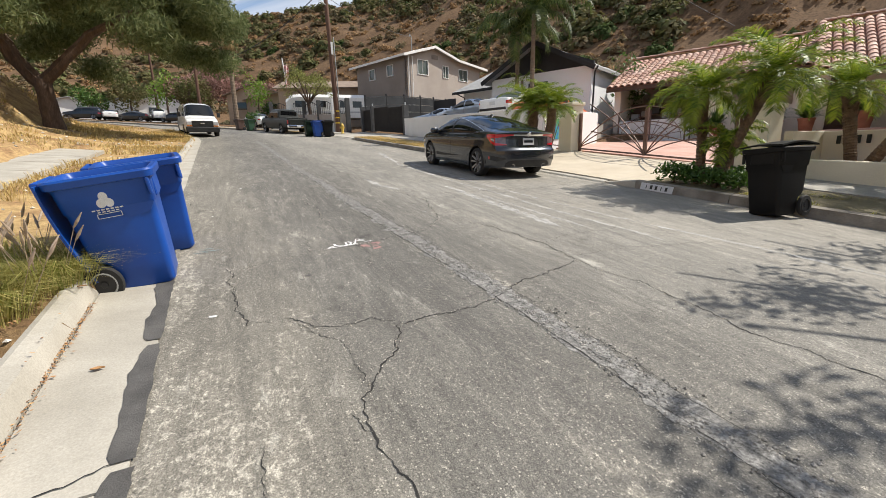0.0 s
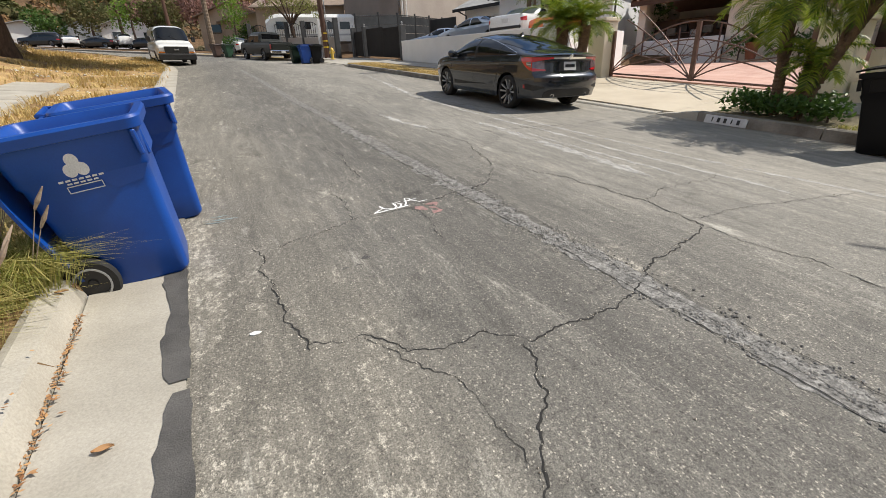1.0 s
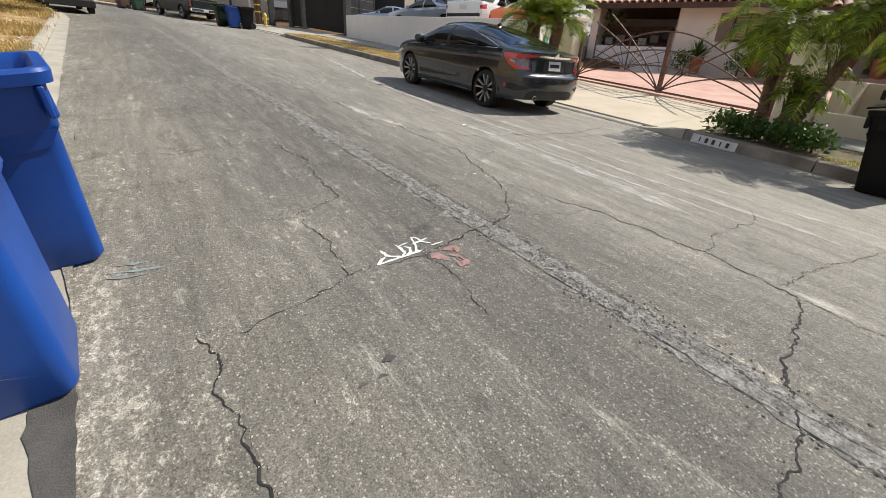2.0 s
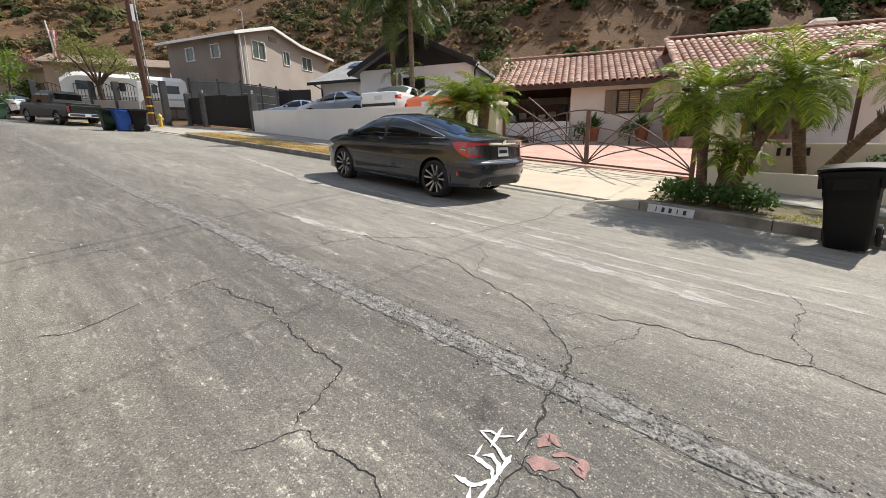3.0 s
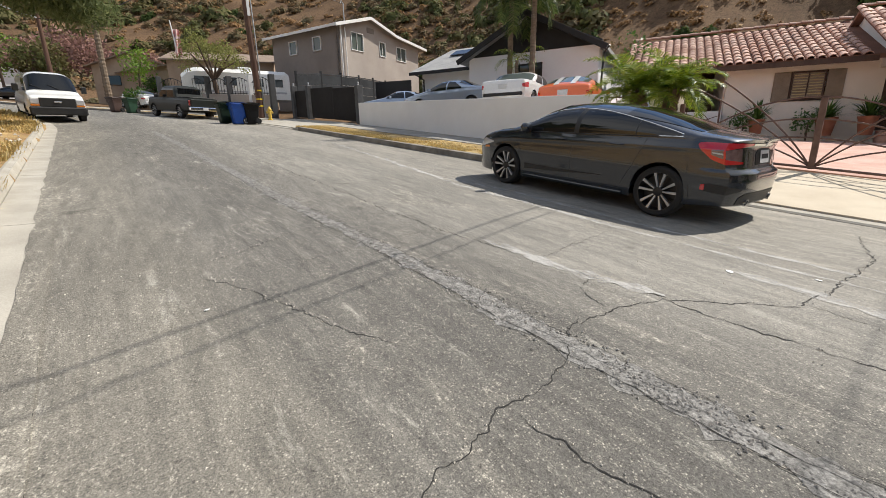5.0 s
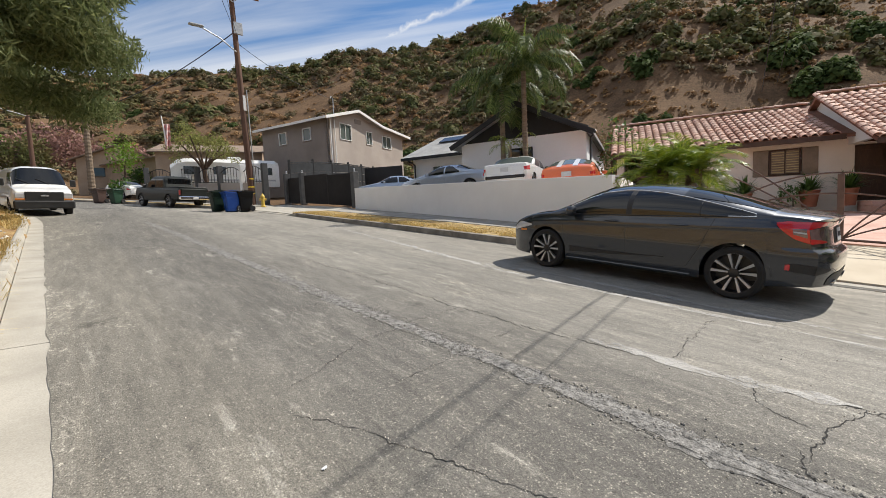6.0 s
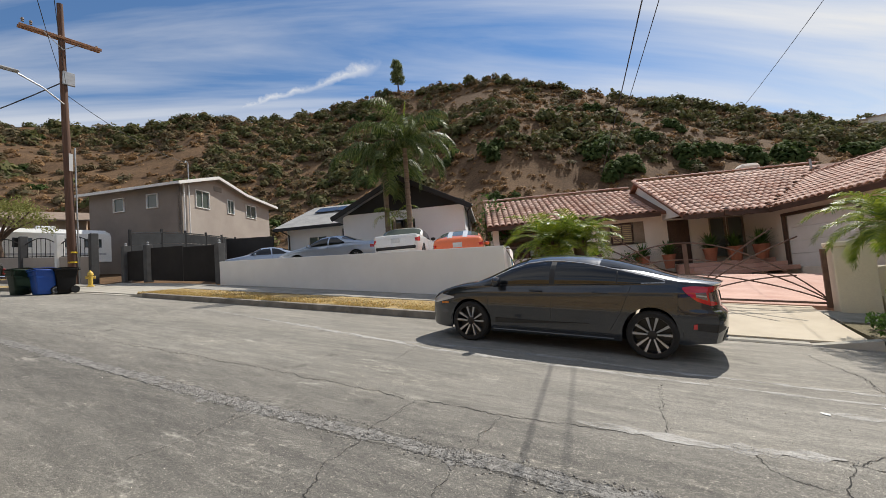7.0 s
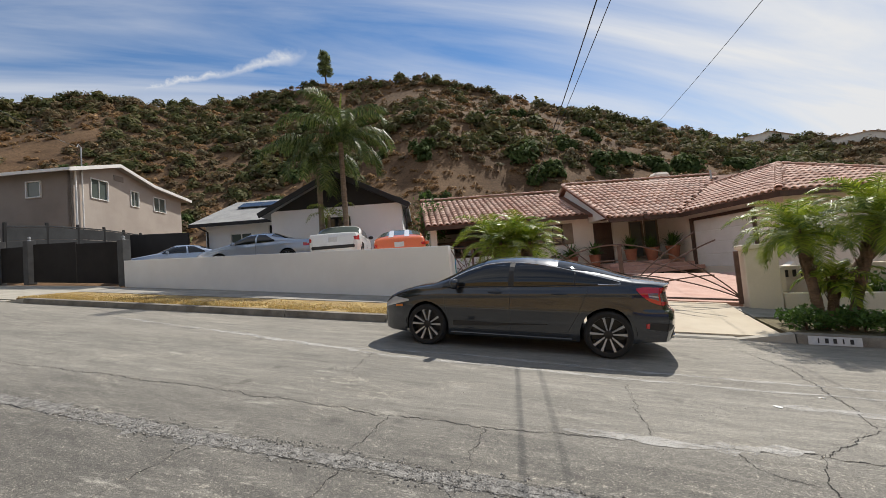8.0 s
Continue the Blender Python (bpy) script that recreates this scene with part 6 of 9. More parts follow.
def fan_leaf(g_part, parent, a, b, top, arcs=True):
    """One leaf of the wrought gate: from its middle post at a to its hinge at b (x, y)."""
    a, b = Vector(a), Vector(b)
    ln = (b - a).length

    def at(d, h):
        p = a + (b - a) * (d / ln)
        return Vector((p.x, p.y, gate_z(p.y) + h))

    def path(pts):
        return [at(p.x, p.y) for p in pts]
    part("bottom_rail", Geo().tube([at(0, 0.04), at(ln, 0.04)], 0.026, 6), IRON, parent)
    if arcs:
        for h in (1.0, 0.69, 0.42):
            pts = [at(ln * t, top * h * math.cos(0.5 * math.pi * t) ** 0.8 + 0.05) for t in np.linspace(0, 1, 22)]
            part("arc_bar", Geo().tube(pts, 0.017, 6), IRON, parent)
    for q, r in (((0.22 * ln, 0.85), (0.68 * ln, 1.62)), ((0.30 * ln, 0.80), (0.84 * ln, 1.42)), ((0.30 * ln, 0.48), (0.80 * ln, 0.60))):
        part("fan_bar", Geo().tube(path(bez((0.02, 0.05), q, r)), 0.017, 6), IRON, parent)
    part("hinge_post", Geo().box((0, 0, 0.55), (0.07, 0.09, 1.2), 0.006, Matrix.Translation(at(ln - 0.03, 0))), IRON, parent)


gate = thing("iron_gate", "rusty brown wrought-iron double gate with sunburst bars", "gate")
fan_leaf("leaf", gate, (10.76, 8.70), (10.70, 6.25), 1.28)
fan_leaf("leaf", gate, (10.76, 8.70), (10.72, 11.2), 1.28)
part("middle_post", Geo().box((10.76, 8.70, gate_z(8.7) + 0.66), (0.07, 0.10, 1.30), 0.006), IRON, gate)
panel = thing("iron_fence", "small rusty iron fence panel beside the wall", "fence")
for h in (0.15, 1.35):
    part("rail", Geo().tube([(10.66, 11.85, 0.45 + h), (10.66, 13.1, 0.55 + h)], 0.02, 6), IRON, panel)
for k in range(5):
    part("fan_bar", Geo().tube([(10.66, 12.5, 0.62), (10.66, 11.9 + 0.3 * k, 1.85)], 0.014, 6), IRON, panel)
solo("wall_plaque", Geo().box((0, 0, 0), (0.32, 0.03, 0.75), 0.01, pose(11.6, 13.33, 1.25, 0, 0, 19.6)), PAINT_TEAL2, "blue and green painted plaque on the white wall", "plaque")
# second gate closing the carport, in front of a low white wall
cg = thing("iron_gate", "rusty iron sunburst gate closing the carport", "gate")
for x in (0.45, 1.9, 3.4):
    part("post", Geo().box((x, -0.05, 1.45), (0.06, 0.06, 1.5), 0.005, TH), IRON, cg)
for x0, sgn in ((1.95, 1), (1.85, -1)):
    for q, r in (((0.3, 0.9), (0.5, 1.25)), ((0.5, 0.8), (1.05, 1.1)), ((0.6, 0.5), (1.4, 0.75)), ((0.6, 0.25), (1.4, 0.35))):
        part("fan_bar", Geo().tube([TH @ Vector((x0 + sgn * p.x, -0.05, 0.85 + p.y)) for p in bez((0.02, 0.05), q, r, 8)], 0.015, 5), IRON, cg)
    for rr in (0.7, 1.15):
        part("arc_bar", Geo().tube([TH @ Vector((x0 + sgn * rr * 1.15 * math.cos(t), -0.05, 0.85 + rr * math.sin(t))) for t in np.linspace(0, math.pi / 2, 12)], 0.015, 5), IRON, cg)
solo("carport_wall", Geo().box((1.9, 0.35, 1.25), (3.2, 0.15, 1.1), 0.01, TH), STUCCO_WHITE, "low white wall under the carport roof", "wall")
cab = thing("storage_shelf", "dark shelf full of stored odds and ends in the carport", "shelf")
part("frame", Geo().box((1.8, 2.6, 1.8), (3.0, 0.5, 1.9), 0.02, TH), WOOD_DARK, cab)
for k in range(6):
    part("box", Geo().box((0.6 + 0.5 * k, 2.2, 2.1 + 0.12 * (k % 3)), (0.36, 0.3, 0.3), 0.02, TH), (GALV, OLD_CONCRETE, BLACK_PLASTIC)[k % 3], cab)

# dark gates uphill of the white wall
dg = thing("driveway_gate", "dark brown solid metal driveway gates between grey block posts", "gate")
for (a, za), (b, zb) in ((((10.72, 27.45), 1.82), ((10.42, 29.6), 2.02)), (((10.42, 29.64), 2.02), ((10.10, 31.95), 2.22))):
    strip_wall("gate_panel", a, b, za + 0.06, za + 1.78, zb + 0.06, zb + 1.70, 0.07, DARK_GATE, dg)
strip_wall("gate_panel", (9.98, 32.4), (9.75, 33.6), 2.3, 3.86, 2.4, 3.9, 0.07, DARK_GATE, dg)
for x, y, z in ((10.76, 27.2, 1.75), (10.06, 32.2, 2.2), (9.72, 33.75, 2.3)):
    p = part("post", Geo().box((x, y, z + 0.95), (0.32, 0.34, 1.9), 0.015), FENCE_POST, dg)
    part("finial", Geo().lathe([(0.0, 0.16), (0.05, 0.14), (0.06, 0.08), (0.03, 0.03), (0.07, 0.0), (0.07, -0.02)], Matrix.Translation((x, y, z + 1.92)), 10), GALV, p)
# tall board fence climbing away from the street
fence = thing("board_fence", "tall charcoal board fence with capped posts", "fence")
FX = [(9.99, 33.9, 5.02), (12.2, 35.3, 5.35), (14.3, 36.7, 5.57), (16.4, 38.0, 5.72), (18.3, 39.2, 5.8), (20.2, 40.4, 5.85)]
for (x0, y0, z0), (x1, y1, z1) in zip(FX, FX[1:]):
    for k in range(3):
        c0, c1 = z0 - 0.12 - 0.62 * (k + 1), z1 - 0.12 - 0.62 * (k + 1)
        strip_wall("board", (x0, y0), (x1, y1), c0, c0 + 0.60, c1, c1 + 0.60, 0.05, FENCE_GREY, fence)
    strip_wall("cap_rail", (x0, y0), (x1, y1), z0 - 0.11, z0 - 0.05, z1 - 0.11, z1 - 0.05, 0.10, FENCE_GREY, fence)
for x, y, z in FX:
    part("post", Geo().box((x, y, z - 1.25), (0.12, 0.12, 2.7), 0.01), BLACK_SIDING, fence)
strip_wall("privacy_screen", (17.5, 37.3), (16.1, 30.3), 2.4, 5.3, 2.3, 4.6, 0.06, BLACK_SIDING, label="black fabric privacy screen on a fence", category="screen")
# brown wall with arched iron panels, on round the bend
rv_wall = thing("front_wall", "grey-brown stucco front wall topped with arched iron panels", "wall")
W1 = [at_side(s, 6.9 + 0.0 * s, 0) for s in (33.9, 36.2, 38.6, 41.0, 43.6, 46.4)]
for i, (p, q) in enumerate(zip(W1, W1[1:])):
    strip_wall("wall_panel", p.xy, q.xy, p.z - 0.75, p.z + 0.75, q.z - 0.75, q.z + 0.75, 0.2, STUCCO_TAUPE, rv_wall)
    ln = (q - p).length
    for k in range(1, 8):
        t = k / 8
        c = p.lerp(q, t)
        part("bar", Geo().tube([c + Vector((0, 0, 0.75)), c + Vector((0, 0, 1.45 + 0.4 * math.sin(math.pi * t)))], 0.018, 5), BLACK_SIDING, rv_wall)
    for h in (0.80, 1.40):
        part("rail", Geo().tube([p.lerp(q, t) + Vector((0, 0, h + (0.42 * math.sin(math.pi * t) if h > 1 else 0))) for t in np.linspace(0, 1, 12)], 0.025, 6), BLACK_SIDING, rv_wall)
for p in W1:
    c = part("column", Geo().box((p.x, p.y, p.z + 0.6), (0.34, 0.34, 2.7), 0.02), FENCE_POST if p != W1[1] else STUCCO_WHITE, rv_wall)


# ---------------------------------------------------------------- wheelie bins
def rrect(x0, x1, y0, y1, r, z, n=4):
    pts = []
    for cx, cy, a in ((x1 - r, y1 - r, 0), (x0 + r, y1 - r, 90), (x0 + r, y0 + r, 180), (x1 - r, y0 + r, 270)):
        pts += [Vector((cx + r * math.cos(radians(a + 90 * k / n)), cy + r * math.sin(radians(a + 90 * k / n)), z)) for k in range(n + 1)]
    return pts


def loft(sections, cap0=True, cap1=True):
    k = len(sections[0])
    vs = [p for s in sections for p in s]
    fs = [(i * k + j, i * k + (j + 1) % k, (i + 1) * k + (j + 1) % k, (i + 1) * k + j) for i in range(len(sections) - 1) for j in range(k)]
    if cap0:
        fs.append(tuple(range(k))[::-1])
    if cap1:
        fs.append(tuple((len(sections) - 1) * k + j for j in range(k)))
    return Geo().add(vs, fs)


def wheelie_bin(m, paint, label, lid_open=False, logo=False, inside=None, group="bins"):
    """Local x: front (+) to wheel side (-); y across; z up."""
    b = thing("wheelie_bin", label, "bin", m, group)
    f0, f1, t0, t1 = -0.25, 0.30, -0.34, 0.38          # wheel side and front, at the bottom and the top
    hb, ht, H = 0.24, 0.29, 1.02

    def sec(z, grow=0.0, r=0.06):
        k = z / H
        tuck = 0.10 * smooth01((0.36 - z) / 0.10)          # drawn in round the wheels
        return rrect(f0 + tuck + (t0 - f0) * k - grow, f1 + (t1 - f1) * k + grow, -(hb + (ht - hb) * k) - grow, hb + (ht - hb) * k + grow, r, z)
    outer = [sec(0.02, -0.02), sec(0.05), sec(0.24), sec(0.28), sec(0.31), sec(0.34), sec(0.37), sec(0.60), sec(0.72), sec(0.74, 0.012), sec(0.90, 0.014), sec(0.93, 0.02), sec(0.935, 0.05, 0.08), sec(0.985, 0.055, 0.08), sec(1.0, 0.045, 0.08)]
    inner = [sec(1.0, 0.0), sec(0.96, -0.02), sec(0.5, -0.025), sec(0.12, -0.03)] if lid_open else [sec(1.0, 0.0)]
    part("body", loft(outer + inner), paint, b, "", True)
    # moulded grip recess and ribs on both sides
    for sgn in (-1, 1):
        w = hb + (ht - hb) * 0.7
        rib = Geo().add([Vector((x, sgn * (w + d), z)) for x, z, d in ((0.06, 0.74, 0.012), (0.36, 0.74, 0.012), (0.30, 0.66, 0.004), (0.14, 0.64, 0.002), (0.06, 0.74, -0.02), (0.36, 0.74, -0.02), (0.30, 0.66, -0.02), (0.14, 0.64, -0.02))], [(0, 1, 2, 3), (0, 3, 7, 4), (3, 2, 6, 7), (2, 1, 5, 6)])
        part("grip", rib, paint, b)
        part("rim_rib", Geo().box((0.36, sgn * (ht + 0.02), 0.86), (0.03, 0.05, 0.14), 0.008), paint, b)
    part("front_rib", Geo().box((0.375, 0, 0.84), (0.03, 0.36, 0.16), 0.01), paint, b)
    part("handle", Geo().tube([(-0.36, -0.24, 0.97), (-0.44, -0.24, 0.985), (-0.44, 0.24, 0.985), (-0.36, 0.24, 0.97)], 0.018, 8), paint, b)
    for sgn in (-1, 1):
        wm = pose(-0.24, sgn * 0.285, 0.15, 90, 0, 0)
        wh = part("wheel", Geo().lathe([(0.09, -0.03), (0.14, -0.03), (0.15, -0.015), (0.15, 0.015), (0.14, 0.03), (0.09, 0.03), (0.09, -0.03)], wm, 24), RUBBER, b, "", True)
        for d in (-1, 1):
            part("rim", Geo().lathe([(0.088, 0.018 * d), (0.092, 0.034 * d), (0.103, 0.034 * d), (0.104, 0.02 * d)], wm, 24), GALV if paint is BIN_BLUE else BLACK_PLASTIC, wh, "", True)
            part("hub", Geo().lathe([(0.092, 0.016 * d), (0.03, 0.014 * d), (0.025, 0.024 * d), (0.0, 0.024 * d)], wm, 18), BLACK_PLASTIC, wh, "", True)
    part("axle", Geo().tube([(-0.24, -0.27, 0.15), (-0.24, 0.27, 0.15)], 0.012, 8), GALV, b)

    def lid_pt(a, c):
        if lid_open:         # hangs down behind, slightly bowed
            return Vector((-0.41 - 0.03 * math.sin(math.pi * a) + 0.14 * a, (2 * c - 1) * (ht + 0.03) * (1 - 0.06 * a), 0.98 - 0.80 * a))
        return Vector((-0.41 + 0.86 * a, (2 * c - 1) * (ht + 0.05), 1.01 + 0.045 * math.sin(math.pi * min(1, a * 1.05)) + 0.02 * math.sin(math.pi * c)))
    off = Vector((-0.02, 0, 0)) if lid_open else Vector((0, 0, 0.022))
    g = Geo().sheet(lid_pt, 10, 8)
    n = len(g.v)
    g.add([Vector(p) + off for p in g.v], [tuple(reversed(f)) for f in g.f])
    w = 9
    rim = [i for i in range(w)] + [w * i + w - 1 for i in range(1, 11)] + [10 * w + j for j in range(w - 2, -1, -1)] + [w * i for i in range(9, 0, -1)]
    g.f += [(rim[i], rim[(i + 1) % len(rim)], n + rim[(i + 1) % len(rim)], n + rim[i]) for i in range(len(rim))]
    part("lid", g, paint, b, "open lid hanging down behind" if lid_open else "", True)
    if logo:
        lm = pose(0.0, -(hb + (ht - hb) * 0.70) - 0.0165, 0.80, 90 + 3.0, 0, 0) @ pose(0, -0.02, 0)
        for k in range(3):
            a = radians(90 + 120 * k)
            cx, cy = 0.034 * math.cos(a), 0.034 * math.sin(a) + 0.02
            part("logo", Geo().prism([(cx + 0.034 * math.cos(t), cy + 0.036 * math.sin(t)) for t in np.linspace(0, 2 * math.pi, 14, False)], 0.0, 0.003 + 0.0006 * k, lm), PAINT_WHITE, b)
        for k, (w2, h2) in enumerate(((0.24, 0.010), (0.17, 0.008))):
            for j in range(7 - 2 * k):
                ww = w2 / (7 - 2 * k)
                part("text_bar", Geo().box((-w2 / 2 + ww * (j + 0.5), -0.045 - 0.018 * k, 0.002), (ww * 0.7, h2, 0.004), 0, lm), PAINT_WHITE, b)
        for x, y, ww, hh in ((0, -0.078, 0.18, 0.004), (0, -0.112, 0.18, 0.004), (-0.089, -0.095, 0.004, 0.036), (0.089, -0.095, 0.004, 0.036)):
            part("frame_bar", Geo().box((x, y, 0.002), (ww, hh, 0.004), 0, lm), PAINT_WHITE, b)
    return b


wheelie_bin(pose(-0.345, 4.79, -0.642, 5.0, -8.0, 3) @ Matrix.Diagonal((0.87, 0.96, 1.0, 1)), BIN_BLUE, "blue wheelie bin in the gutter, its lid hanging open", True, True)
wheelie_bin(pose(-0.31, 5.82, -0.552, 5.0, -7.5, 8) @ Matrix.Diagonal((0.93, 0.98, 1.0, 1)), BIN_BLUE, "blue plastic wheelie bin with an open lid behind another", True, False)
wheelie_bin(pose(7.54, 3.78, street_z(7.54, 3.78), 4.5, 0, 172) @ Matrix.Diagonal((0.84, 0.88, 0.97, 1)), BIN_BLACK, "black plastic wheelie bin with closed lid beside the kerb")
for x, y, mt, lb, a in ((5.75, 31.0, BIN_BLUE, "blue plastic wheelie bin at the driveway", 185), (6.38, 30.9, BIN_BLACK, "black plastic wheelie bin at the driveway", 175), (5.30, 31.75, BIN_DARK_GREEN, "dark green wheelie bin behind a blue one", 188), (1.95, 45.8, BIN_GREEN, "green plastic wheelie bin at the far kerb", 210), (1.05, 46.6, BIN_BROWN, "dark brown wheelie bin at the far kerb", 215)):
    wheelie_bin(pose(x, y, street_z(x, y), 3, 0, a), mt, lb)


# ---------------------------------------------------------------- poles and wires
def wood_pole(x, y, z, h, r0, r1, label, lean=(0, 0)):
    p = thing("utility_pole", label, "pole", group="utility poles")
    pts = [(x + lean[0] * t, y + lean[1] * t, z - 0.3 + (h + 0.3) * t) for t in np.linspace(0, 1, 9)]
    part("shaft", Geo().tube(pts, [r0 + (r1 - r0) * t for t in np.linspace(0, 1, 9)], 18), POLE_WOOD, p, "", True)
    return p


pole_a = wood_pole(-2.19, 5.62, -0.36, 12.0, 0.225, 0.14, "brown timber utility pole with yellow reflective bands")
for z in (0.29, 0.60, 0.92):
    part("band", Geo().lathe([(0.232, -0.035), (0.234, -0.033), (0.234, 0.033), (0.232, 0.035)], Matrix.Translation((-2.19, 5.62, z)), 20), YELLOW, pole_a, "", True)
part("crossarm", Geo().box((-2.19, 5.95, 6.2), (0.11, 2.0, 0.13), 0.01), CROSSARM, pole_a)
PB = Vector((8.07, 35.3, 2.4))
pole_b = wood_pole(PB.x, PB.y, PB.z, 14.6, 0.20, 0.13, "tall timber utility pole with a crossarm and street light", (-0.35, 0))
for dz, dy in ((12.75, 0.13), (12.75, -0.13)):
    part("crossarm", Geo().box((0, 0, 0), (3.2, 0.1, 0.13), 0.01, Matrix.Translation((PB.x - 0.3, PB.y + dy, PB.z + dz)) @ pose(0, 0, 0, 0, 2, -8)), CROSSARM, pole_b)
for k, x in enumerate((-1.5, -1.2, 1.45)):
    part("insulator", Geo().lathe([(0.0, 0.22), (0.05, 0.2), (0.07, 0.12), (0.04, 0.08), (0.06, 0.02), (0.02, 0)], Matrix.Translation((PB.x - 0.3 + x, PB.y - 0.1, PB.z + 12.82 - 0.035 * x)), 10), CERAMIC, pole_b)
for sgn in (-1, 1):
    part("brace", Geo().tube([(PB.x - 0.29, PB.y - 0.16, PB.z + 12.1), (PB.x - 0.3 + 0.75 * sgn, PB.y - 0.2, PB.z + 12.7)], 0.02, 5), GALV, pole_b)
part("rack", Geo().box((PB.x - 0.1, PB.y - 0.18, PB.z + 10.6), (0.5, 0.12, 0.7), 0.02), GALV, pole_b)
la = part("lamp_arm", Geo().tube([(PB.x - 0.25, PB.y - 0.1, PB.z + 9.2), (PB.x - 1.2, PB.y - 0.5, PB.z + 9.65), (PB.x - 2.2, PB.y - 0.9, PB.z + 9.85)], 0.035, 8), GALV, pole_b)
part("lamp_head", Geo().box((PB.x - 2.55, PB.y - 1.05, PB.z + 9.87), (0.75, 0.28, 0.12), 0.05), GALV, pole_b)
for z in (0.7, 1.1, 1.6):
    part("band", Geo().lathe([(0.206, -0.04), (0.206, 0.04)], Matrix.Translation((PB.x - 0.02, PB.y, PB.z + z)), 16), YELLOW, pole_b)
part("conduit", Geo().tube([(PB.x + 0.2, PB.y - 0.12, PB.z - 0.2), (PB.x + 0.1, PB.y - 0.16, PB.z + 7.0)], 0.035, 6), GALV, pole_b)
part("notice", Geo().box((PB.x - 0.08, PB.y - 0.20, PB.z + 6.2), (0.16, 0.02, 0.9), 0.005), TRIM_WHITE, pole_b)
pole_c = wood_pole(-3.0, 62.5, 5.3, 11.5, 0.2, 0.13, "distant timber utility pole with a street light")
part("lamp_arm", Geo().tube([(-3.0, 62.4, 12.2), (-5.2, 62.2, 12.8)], 0.05, 6), GALV, pole_c)
part("lamp_head", Geo().box((-5.5, 62.2, 12.85), (0.8, 0.3, 0.14), 0.05), GALV, pole_c)
wood_pole(-9.5, 78, 6.9, 10.5, 0.2, 0.13, "distant timber utility pole by parked cars")


def wire(a, b, sag, r, label, n=18):
    a, b = Vector(a), Vector(b)
    pts = [a.lerp(b, t) - Vector((0, 0, 4 * sag * t * (1 - t))) for t in np.linspace(0, 1, n)]
    solo("overhead_wire", Geo().tube(pts, r, 5), CABLE, label, "wire", group="overhead wires")


wire((-2.15, 6.75, 6.3), (18.9, 11.6, 5.1), 0.25, 0.012, "black service cable from the pole to the tiled house")
wire((-2.15, 6.45, 6.0), (24.5, 12.2, 6.4), 0.25, 0.009, "black overhead cable crossing the street")
wire((-2.19, 5.62, 4.9), (29.0, 6.2, 8.4), 0.3, 0.007, "thin overhead cable crossing above the tiled roof")
wire((PB.x - 0.2, PB.y, PB.z + 10.5), (-3.0, 62.5, 12.2), 1.6, 0.03, "slack bundled cable between timber poles")
wire((PB.x - 0.15, PB.y, PB.z + 10.3), (-2.19, 5.62, 9.2), 0.9, 0.010, "bundled cable along the street between poles")
wire((PB.x - 0.4, PB.y, PB.z + 10.9), (-3.4, 5.62, 10.4), 0.9, 0.012, "slack telephone cable along the street between poles")
wire((PB.x - 0.15, PB.y, PB.z + 9.8), (16.9, 41.0, 11.6), 0.4, 0.016, "service cable from the pole to the taupe house")

hyd = thing("fire_hydrant", "yellow fire hydrant on the pavement edge", "hydrant")
HB = Vector((7.70, 32.3, SLOPE * 32.3 - 0.78))
part("barrel", Geo().lathe([(0.14, 0), (0.14, 0.05), (0.09, 0.07), (0.09, 0.5), (0.12, 0.52), (0.12, 0.58), (0.09, 0.66), (0.03, 0.71), (0.03, 0.76), (0, 0.76)], Matrix.Translation(HB), 16), HYDRANT, hyd, "", True)
for a in (0, 90, 180):
    part("outlet", Geo().lathe([(0.055, 0.05), (0.055, 0.15), (0.07, 0.15), (0.07, 0.18), (0, 0.18)], Matrix.Translation(HB + Vector((0, 0, 0.42))) @ pose(0, 0, 0, 0, 90, a), 10), HYDRANT, hyd)

# ---------------------------------------------------------------- things up the street
rv = thing("travel_trailer", "white travel trailer parked behind the iron-topped wall", "trailer", pose(9.3, 45.6, SLOPE * 46 - 0.45, 0, 0, -8))
part("body", loft([[Vector((x, y, z)) for y, z in ((-1.2, 0.6), (1.2, 0.6), (1.2, 2.55 - k), (0.9, 2.85 - k), (-0.9, 2.85 - k), (-1.2, 2.55 - k))] for x, k in ((-3.9, 0.55), (-3.4, 0.12), (-2.8, 0.0), (3.6, 0.0), (3.9, 0.2))]), PAINT_WHITE_CAR, rv)
for x in (-2.6, -0.6, 1.4, 2.9):
    part("window", Geo().box((x, -1.21, 1.9), (0.9, 0.04, 0.6), 0.02), GLASS_DARK, rv)
part("stripe", Geo().box((0, -1.215, 1.15), (7.2, 0.02, 0.14)), GALV, rv)
for x in (-0.5, 0.5):
    part("wheel", Geo().lathe([(0.05, -0.1), (0.33, -0.1), (0.35, 0), (0.33, 0.1), (0.05, 0.1)], pose(x, -1.1, 0.35, 90, 0, 0), 18), RUBBER, rv)
part("roof_unit", Geo().box((0.6, 0, 2.98), (1.0, 0.8, 0.28), 0.06), PAINT_WHITE_CAR, rv)


